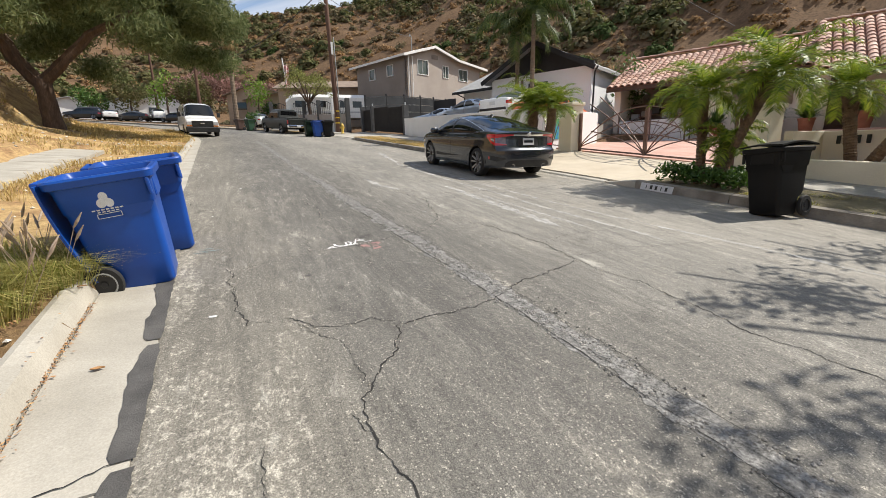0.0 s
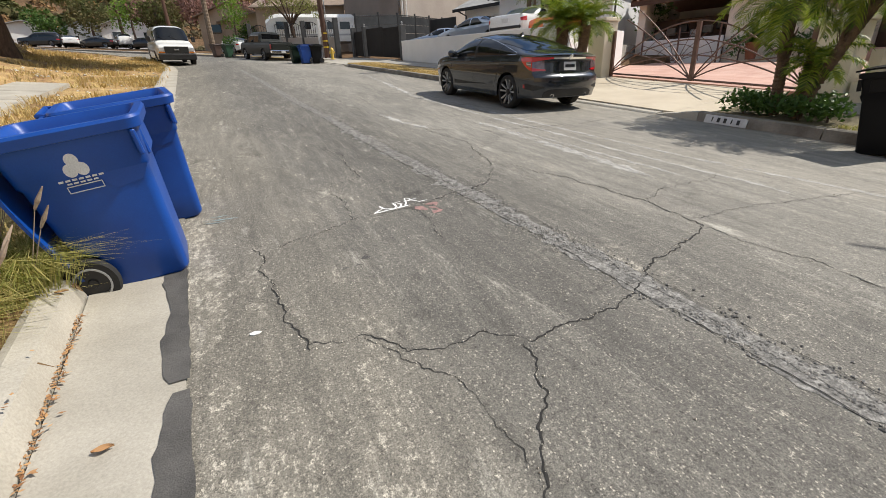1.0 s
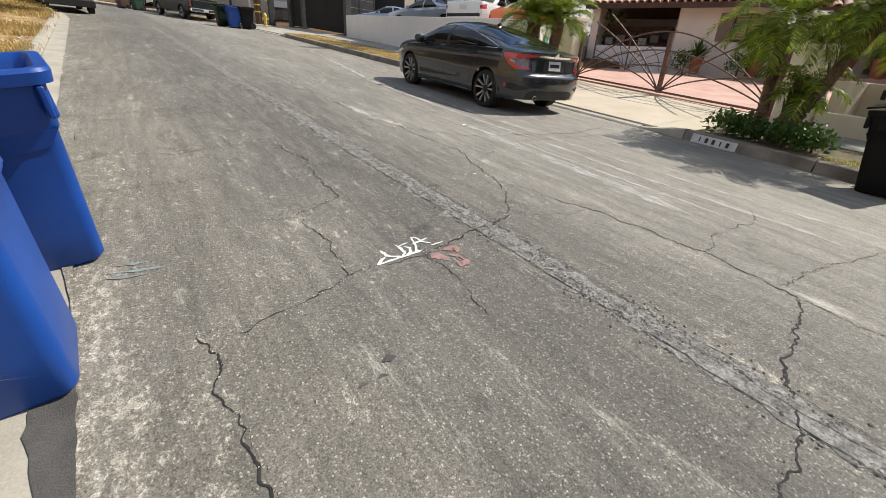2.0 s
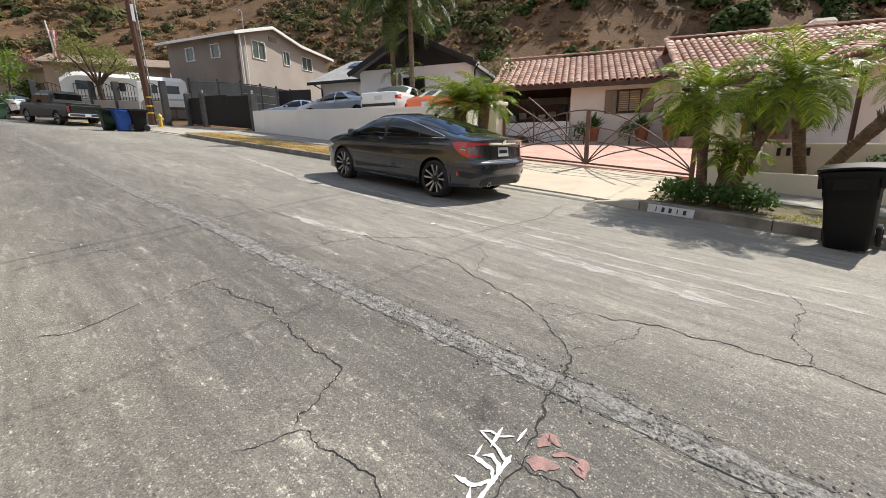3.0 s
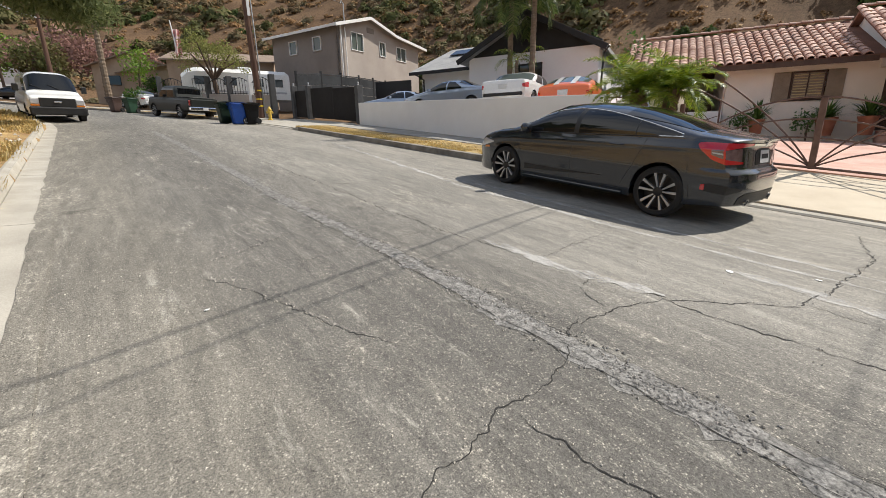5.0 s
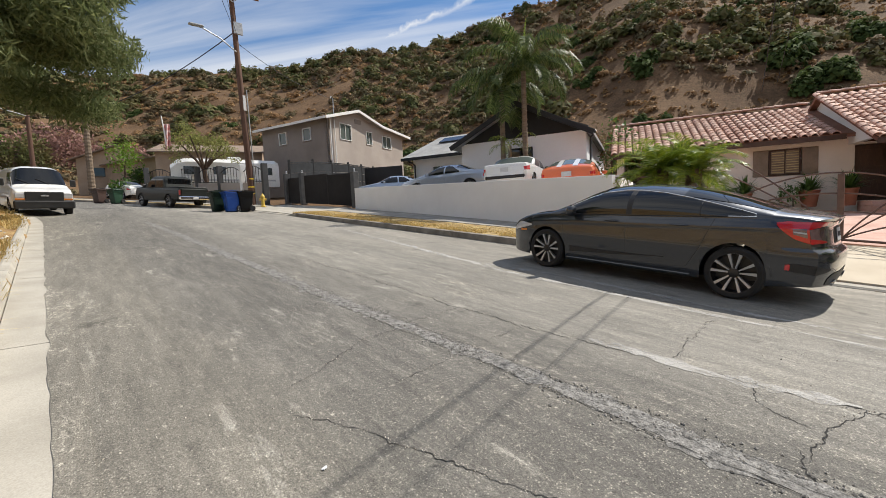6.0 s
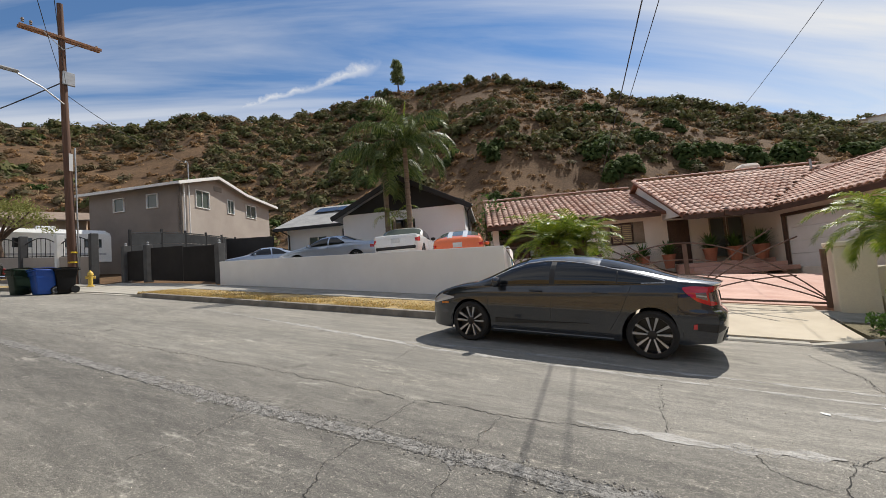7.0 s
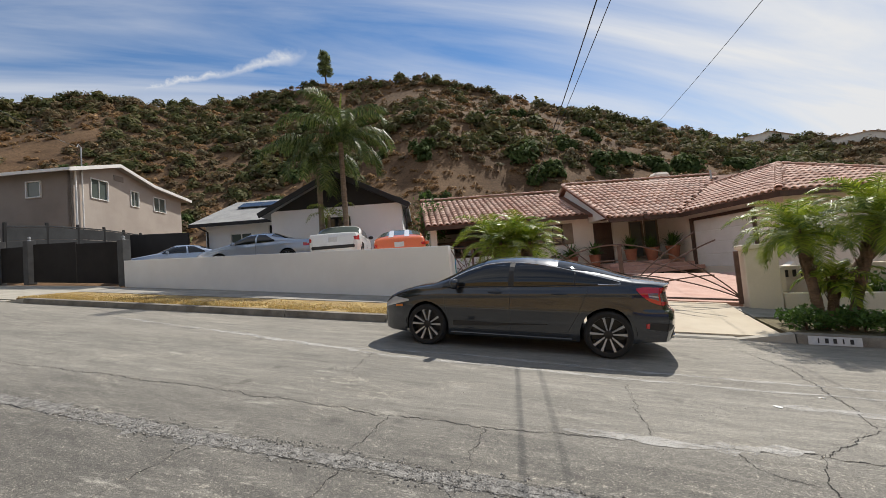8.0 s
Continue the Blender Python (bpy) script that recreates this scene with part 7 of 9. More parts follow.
def far_house(x, y, z, yaw, w, d, h, rise, wall, roof, label, eave=0.5):
    hs = thing("far_house", label, "house", pose(x, y, z, 0, 0, yaw), "far houses")
    prof = [(-w / 2, -3.0), (w / 2, -3.0), (w / 2, h), (0, h + rise), (-w / 2, h)]
    part("wall", Geo().prism(prof, 0, -d, pose(0, 0, 0, 90, 0, 0)), wall, hs)
    for sgn in (-1, 1):
        part("roof", slab_roof([(sgn * (w / 2 + eave), -eave, h - rise * eave * 2 / w + 0.12), (0, -eave, h + rise + 0.12), (0, d + eave, h + rise + 0.12), (sgn * (w / 2 + eave), d + eave, h - rise * eave * 2 / w + 0.12)], 0.12, Matrix()), roof, hs)
    for k in (-1, 1):
        part("window", Geo().box((k * w / 4, -0.02, h * 0.55), (1.2, 0.08, 1.0), 0.02), GLASS_DARK, hs)
    return hs


far_house(3.6, 66, 5.9, -20, 7.5, 10, 3.2, 1.4, STUCCO_TAN, ROOF_BROWN, "distant beige house with a low gabled brown roof")
far_house(10.5, 60, 5.6, 25, 9, 9, 2.9, 1.2, STUCCO_TAN, ROOF_BROWN, "distant beige house behind the trailer")
far_house(15.5, 55, 5.6, 70, 9, 9, 2.7, 1.3, STUCCO_TAN, ROOF_BROWN, "beige house with brown roof beside the hillside")
far_house(-23.5, 92, 7.2, 10, 9, 8, 2.9, 1.1, STUCCO_WHITE, SHINGLE, "distant low white house beyond the bend")
far_house(-16.5, 94, 7.4, -15, 7, 8, 2.9, 1.3, STUCCO_WHITE, SHINGLE, "distant white house with a gabled front")
far_house(-9.5, 88, 7.4, 5, 8, 8, 2.8, 1.6, STUCCO_WHITE, SHINGLE, "distant white house behind parked cars")
for x, y, yaw, k, pt, lb in ((-18.2, 77, 80, "suv", PAINT_BLACK_CAR, "black car parked far up the street"), (-15.0, 76, 10, "sedan", PAINT_WHITE_CAR, "white car parked nose-in far up the street"), (-12.2, 75, 72, "sedan", PAINT_BLACK_CAR, "dark sedan parked far up the street"), (-9.6, 77, 15, "suv", PAINT_WHITE_CAR, "white car parked beyond the bend"), (-7.2, 75.5, 70, "sedan", PAINT_BLACK_CAR, "black sedan parked beyond the bend")):
    plain_car(pose(x, y, land(x, y) + 0.02, 0, 0, yaw) @ pose(0, -2.3, 0), lb, pt, k)
plain_car(on_slope(2.9, 51.0, 20, 4.6, 0.35), "white car on a driveway behind the pickup", PAINT_WHITE_CAR, "sedan")
flag = thing("flagpole", "leaning pale flagpole with a faded red and white flag", "flag")
part("pole", Geo().tube([(6.9, 54.0, 4.6), (6.3, 54.0, 11.6)], [0.08, 0.05], 8), TRIM_WHITE, flag)
part("cloth", Geo().sheet(lambda a, b: Vector((6.42 + 0.5 * b - 0.35 * a + 0.3 * a, 54.0 + 0.12 * math.sin(9 * b + 3 * a), 10.9 - 2.6 * a)), 12, 8), surf("faded_flag_cloth", (0.5, 0.14, 0.13), (0.7, 0.62, 0.6), 3.0, 0.9), flag)
for x, y, yaw, w in ((172, -50, 62, 20), (160, -70, 70, 26)):
    z = land(x, y) - 3.2
    far_house(x, y, z, -yaw, w, 14, 5.0, 1.6, STUCCO_CREAM, TILE_STUFF, "large distant house on the ridge")

# ---------------------------------------------------------------- plants
def frond(base, az, elev, length, arch, width, pairs, rnd, droop=0.35, leaf=0.03, rachis=True):
    """A feather leaf: an arching midrib with leaflets along both sides."""
    g = Geo()
    d = Vector((math.sin(az), math.cos(az), 0))
    side = Vector((d.y, -d.x, 0))
    pts = []
    n = 14
    p = Vector(base)
    e = elev
    twist = rnd.uniform(-0.25, 0.25)
    for i in range(n + 1):
        pts.append(p.copy())
        p = p + (d * math.cos(e) + Vector((0, 0, math.sin(e))) + side * 0.06 * twist) * (length / n)
        e -= arch / n * (0.5 + 1.0 * i / n)
    if rachis:
        g.tube(pts, [0.018 * (1 - 0.85 * i / n) * max(0.6, length / 2) for i in range(n + 1)], 4, False)
    for k in range(pairs):
        t = 0.10 + 0.90 * (k + rnd.random() * 0.6) / pairs
        f = min(n - 1, int(t * n))
        q = pts[f].lerp(pts[f + 1], t * n - f) if f < n else pts[n]
        tan = (pts[min(n, f + 1)] - pts[f]).normalized()
        up = side.cross(tan).normalized()
        ll = width * (0.35 + 0.65 * math.sin(math.pi * min(1.0, 0.12 + 0.86 * t)) ** 0.7) * rnd.uniform(0.85, 1.1)
        for sgn in (-1, 1):
            out = (side * sgn * 0.8 + tan * rnd.uniform(0.45, 0.75) + up * rnd.uniform(0.05, 0.35)).normalized()
            mid = q + out * ll * 0.55
            tip = q + out * ll - Vector((0, 0, droop * ll * rnd.uniform(0.6, 1.3)))
            w = tan * leaf * 0.5
            g.add([q - w * 0.5, q + w * 0.5, mid + w - Vector((0, 0, 0.02 * ll)), mid - w - Vector((0, 0, 0.02 * ll)), tip], [(0, 1, 2, 3), (3, 2, 4)])
    return g


def palm(name, label, base, top, r0, r1, fronds, length, arch, width, pairs, mat, seed, elev=(0.2, 1.25), droop=0.35, leaf=0.035, shag=0.0, group="palms", trunk_mat=None, bend=0.0):
    rnd = random.Random(seed)
    pl = thing(name, label, "palm tree", group=group)
    b, t = Vector(base), Vector(top)
    n = 14
    pts = []
    for i in range(n + 1):
        k = i / n
        p = b.lerp(t, k)
        p += Vector((t.x - b.x, t.y - b.y, 0)) * bend * (k * k - k)
        pts.append(p)
    # ringed trunk: every other ring a little proud
    dense, rad = [], []
    for i in range(n * 4 + 1):
        k = i / (n * 4)
        f = min(n - 1, int(k * n))
        dense.append(pts[f].lerp(pts[f + 1], k * n - f))
        rad.append((r0 + (r1 - r0) * k) * (1.0 + (0.09 if i % 2 else -0.03)) * rnd.uniform(0.96, 1.05))
    part("trunk", Geo().tube(dense, rad, 10), trunk_mat or PALM_BARK, pl)
    if shag:
        g = Geo()
        for k in range(70):
            h = 1 - shag * rnd.random()
            f = min(n - 1, int(h * n))
            p = pts[f].lerp(pts[f + 1], h * n - f)
            a = rnd.uniform(0, 2 * math.pi)
            o = Vector((math.sin(a), math.cos(a), 0))
            s2 = Vector((o.y, -o.x, 0)) * 0.03
            q = p + o * r1 * 0.9
            g.add([q - s2, q + s2, q + o * 0.05 + Vector((0, 0, 0.16)) + s2 * 0.4, q + o * 0.05 + Vector((0, 0, 0.16)) - s2 * 0.4], [(0, 1, 2, 3)])
        part("trunk_fibre", g, PALM_SHAG, pl, fix=False)["kind"] = "stuff"
    for k in range(fronds):
        az = 2.39996 * k + rnd.uniform(-0.25, 0.25)
        f = k / max(1, fronds - 1)
        el = elev[1] + (elev[0] - elev[1]) * f + rnd.uniform(-0.12, 0.12)
        ln = length * rnd.uniform(0.85, 1.1) * (0.75 + 0.25 * math.sin(math.pi * min(1, 0.25 + f)))
        part("frond", frond(t + Vector((0, 0, 0.05 * rnd.random())), az, el, ln, arch * rnd.uniform(0.85, 1.15), width, pairs, rnd, droop, leaf), mat, pl, fix=False)
    return pl


# pygmy date palms in the planting strip before the gate pillar
palm("date_palm", "small pygmy date palm with a shaggy upright trunk", (8.62, 5.66, -0.32), (8.70, 5.80, 1.40), 0.08, 0.08, 30, 1.2, 1.75, 0.28, 58, FROND, 11, (-0.3, 1.35), 0.3, 0.016, 0.5, trunk_mat=PALM_SHAG)
palm("date_palm", "small pygmy date palm leaning over the planting strip", (8.55, 5.32, -0.35), (8.78, 4.66, 1.55), 0.075, 0.08, 32, 1.25, 1.75, 0.28, 58, FROND, 12, (-0.3, 1.35), 0.3, 0.016, 0.45, trunk_mat=PALM_SHAG, bend=0.25)
palm("date_palm", "short young pygmy date palm among shrubs", (8.75, 5.50, -0.32), (8.82, 5.34, 0.50), 0.07, 0.08, 16, 0.75, 1.6, 0.24, 44, FROND, 13, (-0.2, 1.2), 0.4, 0.018, 0.4, trunk_mat=PALM_SHAG)
# leaning palms in the planter between the walls
palm("date_palm", "leaning pygmy date palm in the raised planter", (11.45, 4.25, -0.05), (11.2, 2.9, 1.75), 0.10, 0.12, 32, 1.3, 1.8, 0.28, 46, FROND, 14, (-0.2, 1.3), 0.3, 0.016, 0.4, trunk_mat=PALM_SHAG, bend=0.2)
palm("date_palm", "upright pygmy date palm in the raised planter", (11.5, 4.5, -0.02), (11.55, 4.75, 1.45), 0.10, 0.11, 28, 1.15, 1.8, 0.28, 46, FROND, 15, (-0.2, 1.3), 0.3, 0.016, 0.4, trunk_mat=PALM_SHAG)
palm("date_palm", "pygmy date palm with yellowing fronds in the raised planter", (11.4, 2.4, -0.2), (11.0, 1.6, 2.0), 0.10, 0.12, 34, 1.4, 1.8, 0.28, 46, FROND, 16, (-0.2, 1.3), 0.3, 0.016, 0.4, trunk_mat=PALM_SHAG, bend=0.2)
# between the white wall and the iron gate
palm("date_palm", "bushy date palm between the white wall and gate", (8.90, 11.30, 0.12), (8.88, 11.28, 1.72), 0.13, 0.15, 30, 1.25, 1.55, 0.30, 60, FROND, 21, (0.0, 1.3), 0.25, 0.017, 0.5, trunk_mat=PALM_SHAG)
palm("date_palm", "bushy date palm leaning beside the gate pillar", (9.10, 10.85, 0.08), (9.15, 10.72, 1.68), 0.11, 0.13, 28, 1.15, 1.55, 0.28, 58, FROND, 22, (0.0, 1.3), 0.25, 0.017, 0.5, trunk_mat=PALM_SHAG)
# queen palms before the white house
queen = palm("queen_palm", "tall queen palm with drooping silvery fronds in the yard", (14.9, 19.3, 1.7), (15.0, 19.35, 7.3), 0.13, 0.10, 15, 3.3, 2.2, 0.62, 70, FROND_GREY, 31, (0.0, 1.45), 0.75, 0.045)
palm("queen_palm", "queen palm with a thick drooping crown in the yard", (14.8, 20.5, 1.75), (14.85, 20.5, 6.7), 0.13, 0.10, 13, 3.0, 2.2, 0.60, 70, FROND_GREY, 32, (-0.1, 1.3), 0.75, 0.045)
palm("queen_palm", "young palm growing low beside the taller trunks", (14.9, 20.2, 1.8), (14.95, 20.2, 4.2), 0.08, 0.07, 9, 1.3, 1.8, 0.34, 26, FROND, 33, (-0.1, 1.1), 0.5, 0.02)
part("spear_leaf", frond(Vector((15.0, 19.35, 7.3)), 2.0, 1.52, 2.3, 0.15, 0.16, 50, random.Random(3), 0.0, 0.05), FROND, queen, "bright green unopened spear leaf", fix=False)
# tall fan palm up the street, its dead leaves hanging
fp = palm("fan_palm", "tall slim fan palm with a skirt of dead leaves", (0.9, 56.0, 4.5), (0.95, 56.0, 13.4), 0.28, 0.18, 26, 1.5, 1.6, 0.5, 14, FROND_DRY, 41, (-1.3, 1.2), 0.5, 0.06)


def leaf_cloud(g, c, rx, ry, rz, count, size, rnd, droop=0.0, shell=0.55, wide=0.45):
    """Leaves strewn through the outer part of an uneven ellipsoid."""
    c = Vector(c)
    for _ in range(count):
        a, u = rnd.uniform(0, 2 * math.pi), rnd.uniform(-1, 1)
        r = shell + (1 - shell) * rnd.random() ** 0.6
        q = math.sqrt(1 - u * u)
        p = Vector((rx * q * math.cos(a), ry * q * math.sin(a), rz * u)) * r
        p = c + p * (0.85 + 0.3 * noise.noise((c.x + 2.1 * q * math.cos(a), c.y + 2.1 * q * math.sin(a), c.z + 2.1 * u)) + 0.08)
        s = size * rnd.uniform(0.6, 1.4)
        d = Vector((rnd.gauss(0, 1), rnd.gauss(0, 1), rnd.gauss(0, 1) - droop)).normalized()
        e = d.cross(Vector((rnd.gauss(0, 1), rnd.gauss(0, 1), rnd.gauss(0, 1)))).normalized() * wide
        g.add([p - d * s, p + e * s, p + d * s, p - e * s], [(0, 1, 2, 3)])


def leafy_tree(name, label, base, limbs, clumps, leaf_mat, bark, size, per, seed, droop=0.0, group="trees", category="tree", wide=0.45, shell=0.55):
    """limbs: (points, radii); clumps: (centre, radii)."""
    rnd = random.Random(seed)
    tr = thing(name, label, category, group=group)
    for i, (pts, rad) in enumerate(limbs):
        fine, fr = [], []
        for a in range(len(pts) - 1):
            for k in range(4):
                t = k / 4
                p = Vector(pts[a]).lerp(Vector(pts[a + 1]), t)
                fine.append(p + 0.25 * rad[a] * Vector((noise.noise((p.x, p.y, p.z)), noise.noise((p.y, p.z, p.x + 9)), 0)))
                fr.append((rad[a] + (rad[a + 1] - rad[a]) * t) * rnd.uniform(0.93, 1.07))
        fine.append(Vector(pts[-1]))
        fr.append(rad[-1])
        part("trunk" if i == 0 else "limb", Geo().tube(fine, fr, 10 if i == 0 else 7), bark, tr, "", True)
    g = Geo()
    for c, r in clumps:
        leaf_cloud(g, c, *r, int(per * r[0] * r[1]), size, rnd, droop, shell, wide)
    ob = part("crown", g, leaf_mat, tr, fix=False)
    return tr


rnd = random.Random(5)
B = Vector((-6.75, 25.4, 1.55))
clumps = []
for k in range(84):
    a, r = rnd.uniform(0, 2 * math.pi), 7.2 * math.sqrt(rnd.random())
    h = 5.6 + 5.0 * rnd.random() - 0.12 * r
    h += 1.3 * smooth01((-1.0 - r * math.cos(a)) / 2.5)
    clumps.append((B + Vector((0.4 + r * math.cos(a), r * 0.8 * math.sin(a), h - 0.9)), (rnd.uniform(1.0, 1.7), rnd.uniform(1.0, 1.7), rnd.uniform(0.7, 1.1))))
limbs = [([B - Vector((0, 0, 0.3)), B + Vector((0.02, 0, 1.3)), B + Vector((-0.05, 0, 2.5))], [0.46, 0.34, 0.31]),
         ([B + Vector((-0.05, 0, 2.3)), B + Vector((-0.9, 0.2, 3.4)), B + Vector((-1.3, 0.3, 4.8)), B + Vector((-1.5, 0.2, 6.8)), B + Vector((-1.2, 0, 8.5))], [0.33, 0.30, 0.27, 0.2, 0.1]),
         ([B + Vector((0, 0, 2.4)), B + Vector((0.9, -0.2, 3.3)), B + Vector((2.0, -0.3, 4.4)), B + Vector((3.6, -0.4, 5.4)), B + Vector((5.2, -0.3, 6.2))], [0.26, 0.21, 0.18, 0.13, 0.06]),
         ([B + Vector((-1.3, 0.3, 4.6)), B + Vector((-2.6, 0.1, 5.6)), B + Vector((-4.3, -0.3, 6.5))], [0.18, 0.13, 0.06]),
         ([B + Vector((-1.35, 0.3, 5.2)), B + Vector((0.2, 0.8, 6.6)), B + Vector((1.8, 1.3, 7.6))], [0.17, 0.12, 0.06]),
         ([B + Vector((-1.2, 0.3, 4.2)), B + Vector((-2.8, -0.6, 4.9)), B + Vector((-4.6, -1.2, 5.3))], [0.12, 0.08, 0.04])]
leafy_tree("pepper_tree", "large forked evergreen tree with feathery drooping foliage on the bank", B, limbs, clumps, PINE, BARK, 0.15, 1100, 7, 0.9, wide=0.15, shell=0.2)
# light-leaved tree downhill, whose shade falls on the road
rnd = random.Random(17)
B = Vector((9.4, -1.9, -1.0))
limbs = [([B - Vector((0, 0, 0.2)), B + Vector((-0.05, 0.1, 1.4)), B + Vector((-0.2, 0.3, 2.6))], [0.17, 0.13, 0.11])]
clumps = []
for k in range(11):
    a = 0.57 * k + rnd.uniform(-0.2, 0.2)
    r = rnd.uniform(1.6, 3.0)
    tip = B + Vector((-0.9 + r * math.cos(a), 1.6 + r * math.sin(a), rnd.uniform(4.3, 6.2)))
    mid = B + Vector((-0.45 + 0.45 * r * math.cos(a), 0.9 + 0.4 * r * math.sin(a), 3.7))
    limbs.append(([B + Vector((-0.2, 0.3, 2.5)), mid, tip], [0.07, 0.045, 0.015]))
    for j in range(3):
        clumps.append((mid.lerp(tip, 0.55 + 0.25 * j) + Vector((rnd.uniform(-0.4, 0.4), rnd.uniform(-0.4, 0.4), rnd.uniform(-0.3, 0.3))), (rnd.uniform(0.35, 0.65), rnd.uniform(0.3, 0.6), rnd.uniform(0.25, 0.45))))
clumps = [q for q in clumps if q[0].y < 1.7]
leafy_tree("street_tree", "slim street tree with a thin open crown downhill", B, limbs, clumps, BRIGHT_LEAF, BARK, 0.06, 620, 18, shell=0.1)
# pruned street tree by the trailer
B = Vector((7.1, 42.6, SLOPE * 43 - 0.75))
limbs = [([B, B + Vector((0.05, 0, 1.3)), B + Vector((-0.05, 0, 2.3))], [0.2, 0.16, 0.15])]
clumps = []
for k in range(8):
    a = 0.8 * k
    tip = B + Vector((1.5 * math.cos(a), 1.2 * math.sin(a), 3.6 + 0.5 * (k % 3)))
    limbs.append(([B + Vector((-0.05, 0, 2.2)), B + Vector((0.6 * math.cos(a), 0.5 * math.sin(a), 3.0)), tip], [0.10, 0.07, 0.03]))
    clumps += [(tip, (0.75, 0.75, 0.55)), (tip + Vector((0.5 * math.sin(3 * a), 0, 0.5)), (0.6, 0.6, 0.5)), (tip + Vector((0.7 * math.cos(a), 0.5 * math.sin(a), -0.5)), (0.55, 0.55, 0.4)), (tip.lerp(B + Vector((0, 0, 4.6)), 0.6), (0.6, 0.6, 0.45))]
leafy_tree("street_tree", "pruned young street tree with thin yellow-green leaves", B, limbs, clumps, YELLOW_LEAF, BARK, 0.07, 330, 8, shell=0.2)


def bushy(name, label, c, r, h, mat, size, per, seed, category="bush", group="bushes", trunk=True):
    rn = random.Random(seed)
    c = Vector(c)
    cl = [(c + Vector((r * 0.6 * rn.uniform(-1, 1), r * 0.6 * rn.uniform(-1, 1), h * rn.uniform(0.4, 0.85))), (r * 0.5, r * 0.5, h * 0.3)) for _ in range(9)]
    lb = [([c - Vector((0, 0, 0.3)), c + Vector((0, 0, h * 0.35)), c + Vector((0.1 * r, 0, h * 0.6))], [0.07 * r, 0.05 * r, 0.03 * r])]
    return leafy_tree(name, label, c, lb, cl, mat, BARK, size, per, seed, 0.0, group, category)


bushy("pink_tree", "large tree covered in faded pink blossom", (-2.5, 74, 6.4), 5.0, 6.5, PINK_BLOOM, 0.22, 60, 51, "tree")
bushy("pink_tree", "pink blossoming bush on the slope", (4.0, 80, 7.5), 4.0, 5.0, PINK_BLOOM, 0.22, 60, 52, "tree")
bushy("green_tree", "bright yellow-green young tree in a front garden", (3.5, 58, 5.0), 1.6, 5.0, BRIGHT_LEAF, 0.14, 120, 53, "tree")
bushy("green_tree", "dark dense tree behind the white van", (-4.8, 70, 6.2), 3.2, 6.0, BUSH, 0.2, 90, 54, "tree")
bushy("green_tree", "leafy garden tree beside distant white houses", (-14.5, 88, 7.3), 3.0, 6.5, BUSH, 0.22, 80, 55, "tree")
bushy("green_tree", "leafy green tree beyond the bend", (-19.5, 87, 7.2), 2.4, 4.6, SHRUB, 0.22, 80, 56, "tree")
bushy("green_tree", "pale green garden tree beyond the bend", (-8.0, 76, 6.8), 2.4, 6.0, BRIGHT_LEAF, 0.2, 60, 57, "tree")
bushy("hedge_tree", "dark green garden shrub behind the white house", (19.6, 17.7, 1.2), 1.2, 4.2, SHRUB, 0.10, 220, 58)
bushy("hedge_tree", "grey-green bush at the foot of the hill", (23.5, 21.0, 1.5), 2.0, 4.4, BUSH_GREY, 0.12, 150, 59)
bushy("garden_shrub", "dark green garden shrubs by the far house", (4.8, 60.5, 5.2), 1.8, 2.6, SHRUB, 0.14, 120, 60)
bushy("garden_shrub", "agave-like green shrub at the far kerb", (2.3, 49.5, 3.9), 0.9, 1.3, SHRUB, 0.12, 160, 61)
def crest(az):
    """The place on the skyline in one direction."""
    d = Vector((math.sin(radians(az)), math.cos(radians(az))))
    r = max(range(60, 200, 2), key=lambda q: (land(HC.x + q * d.x, HC.y + q * d.y) - 1.0) / q)
    return Vector((HC.x + r * d.x, HC.y + r * d.y, land(HC.x + r * d.x, HC.y + r * d.y)))


B = crest(55) - Vector((0, 0, 0.4))
rnd = random.Random(62)
clumps = [(B + Vector((rnd.uniform(-1, 1) * w, rnd.uniform(-1, 1) * w, h)), (1.5, 1.5, 1.1)) for h, w in ((5.2, 1.3), (6.0, 1.7), (6.8, 2.0), (7.6, 2.1), (8.4, 2.1), (9.2, 2.0), (10.0, 1.8), (10.8, 1.6), (11.6, 1.3), (12.4, 1.0), (13.2, 0.6)) for _ in range(4)]
leafy_tree("ridge_tree", "tall lone pine with a bare lower trunk on the ridge", B, [([B, B + Vector((0.1, 0, 5)), B + Vector((0, 0, 12.5))], [0.32, 0.26, 0.08]), ([B + Vector((0.1, 0, 4)), B + Vector((2.2, 0.2, 5.6))], [0.12, 0.05])], clumps, PINE, BARK, 0.36, 40, 62, shell=0.2)
rndp = random.Random(9)
# shrubs in the strip before the pillar
for k, (x, y, r, h) in enumerate(((8.35, 6.0, 0.36, 0.40), (8.45, 5.65, 0.36, 0.42), (8.4, 5.2, 0.36, 0.40), (8.5, 4.85, 0.34, 0.36), (8.9, 5.95, 0.3, 0.36), (8.95, 5.2, 0.34, 0.4))):
    bushy("shrub", "low glossy green shrub in the planting strip", (x, y, SLOPE * y - 0.82), r, h, SHRUB, 0.045, 1300, 70 + k)
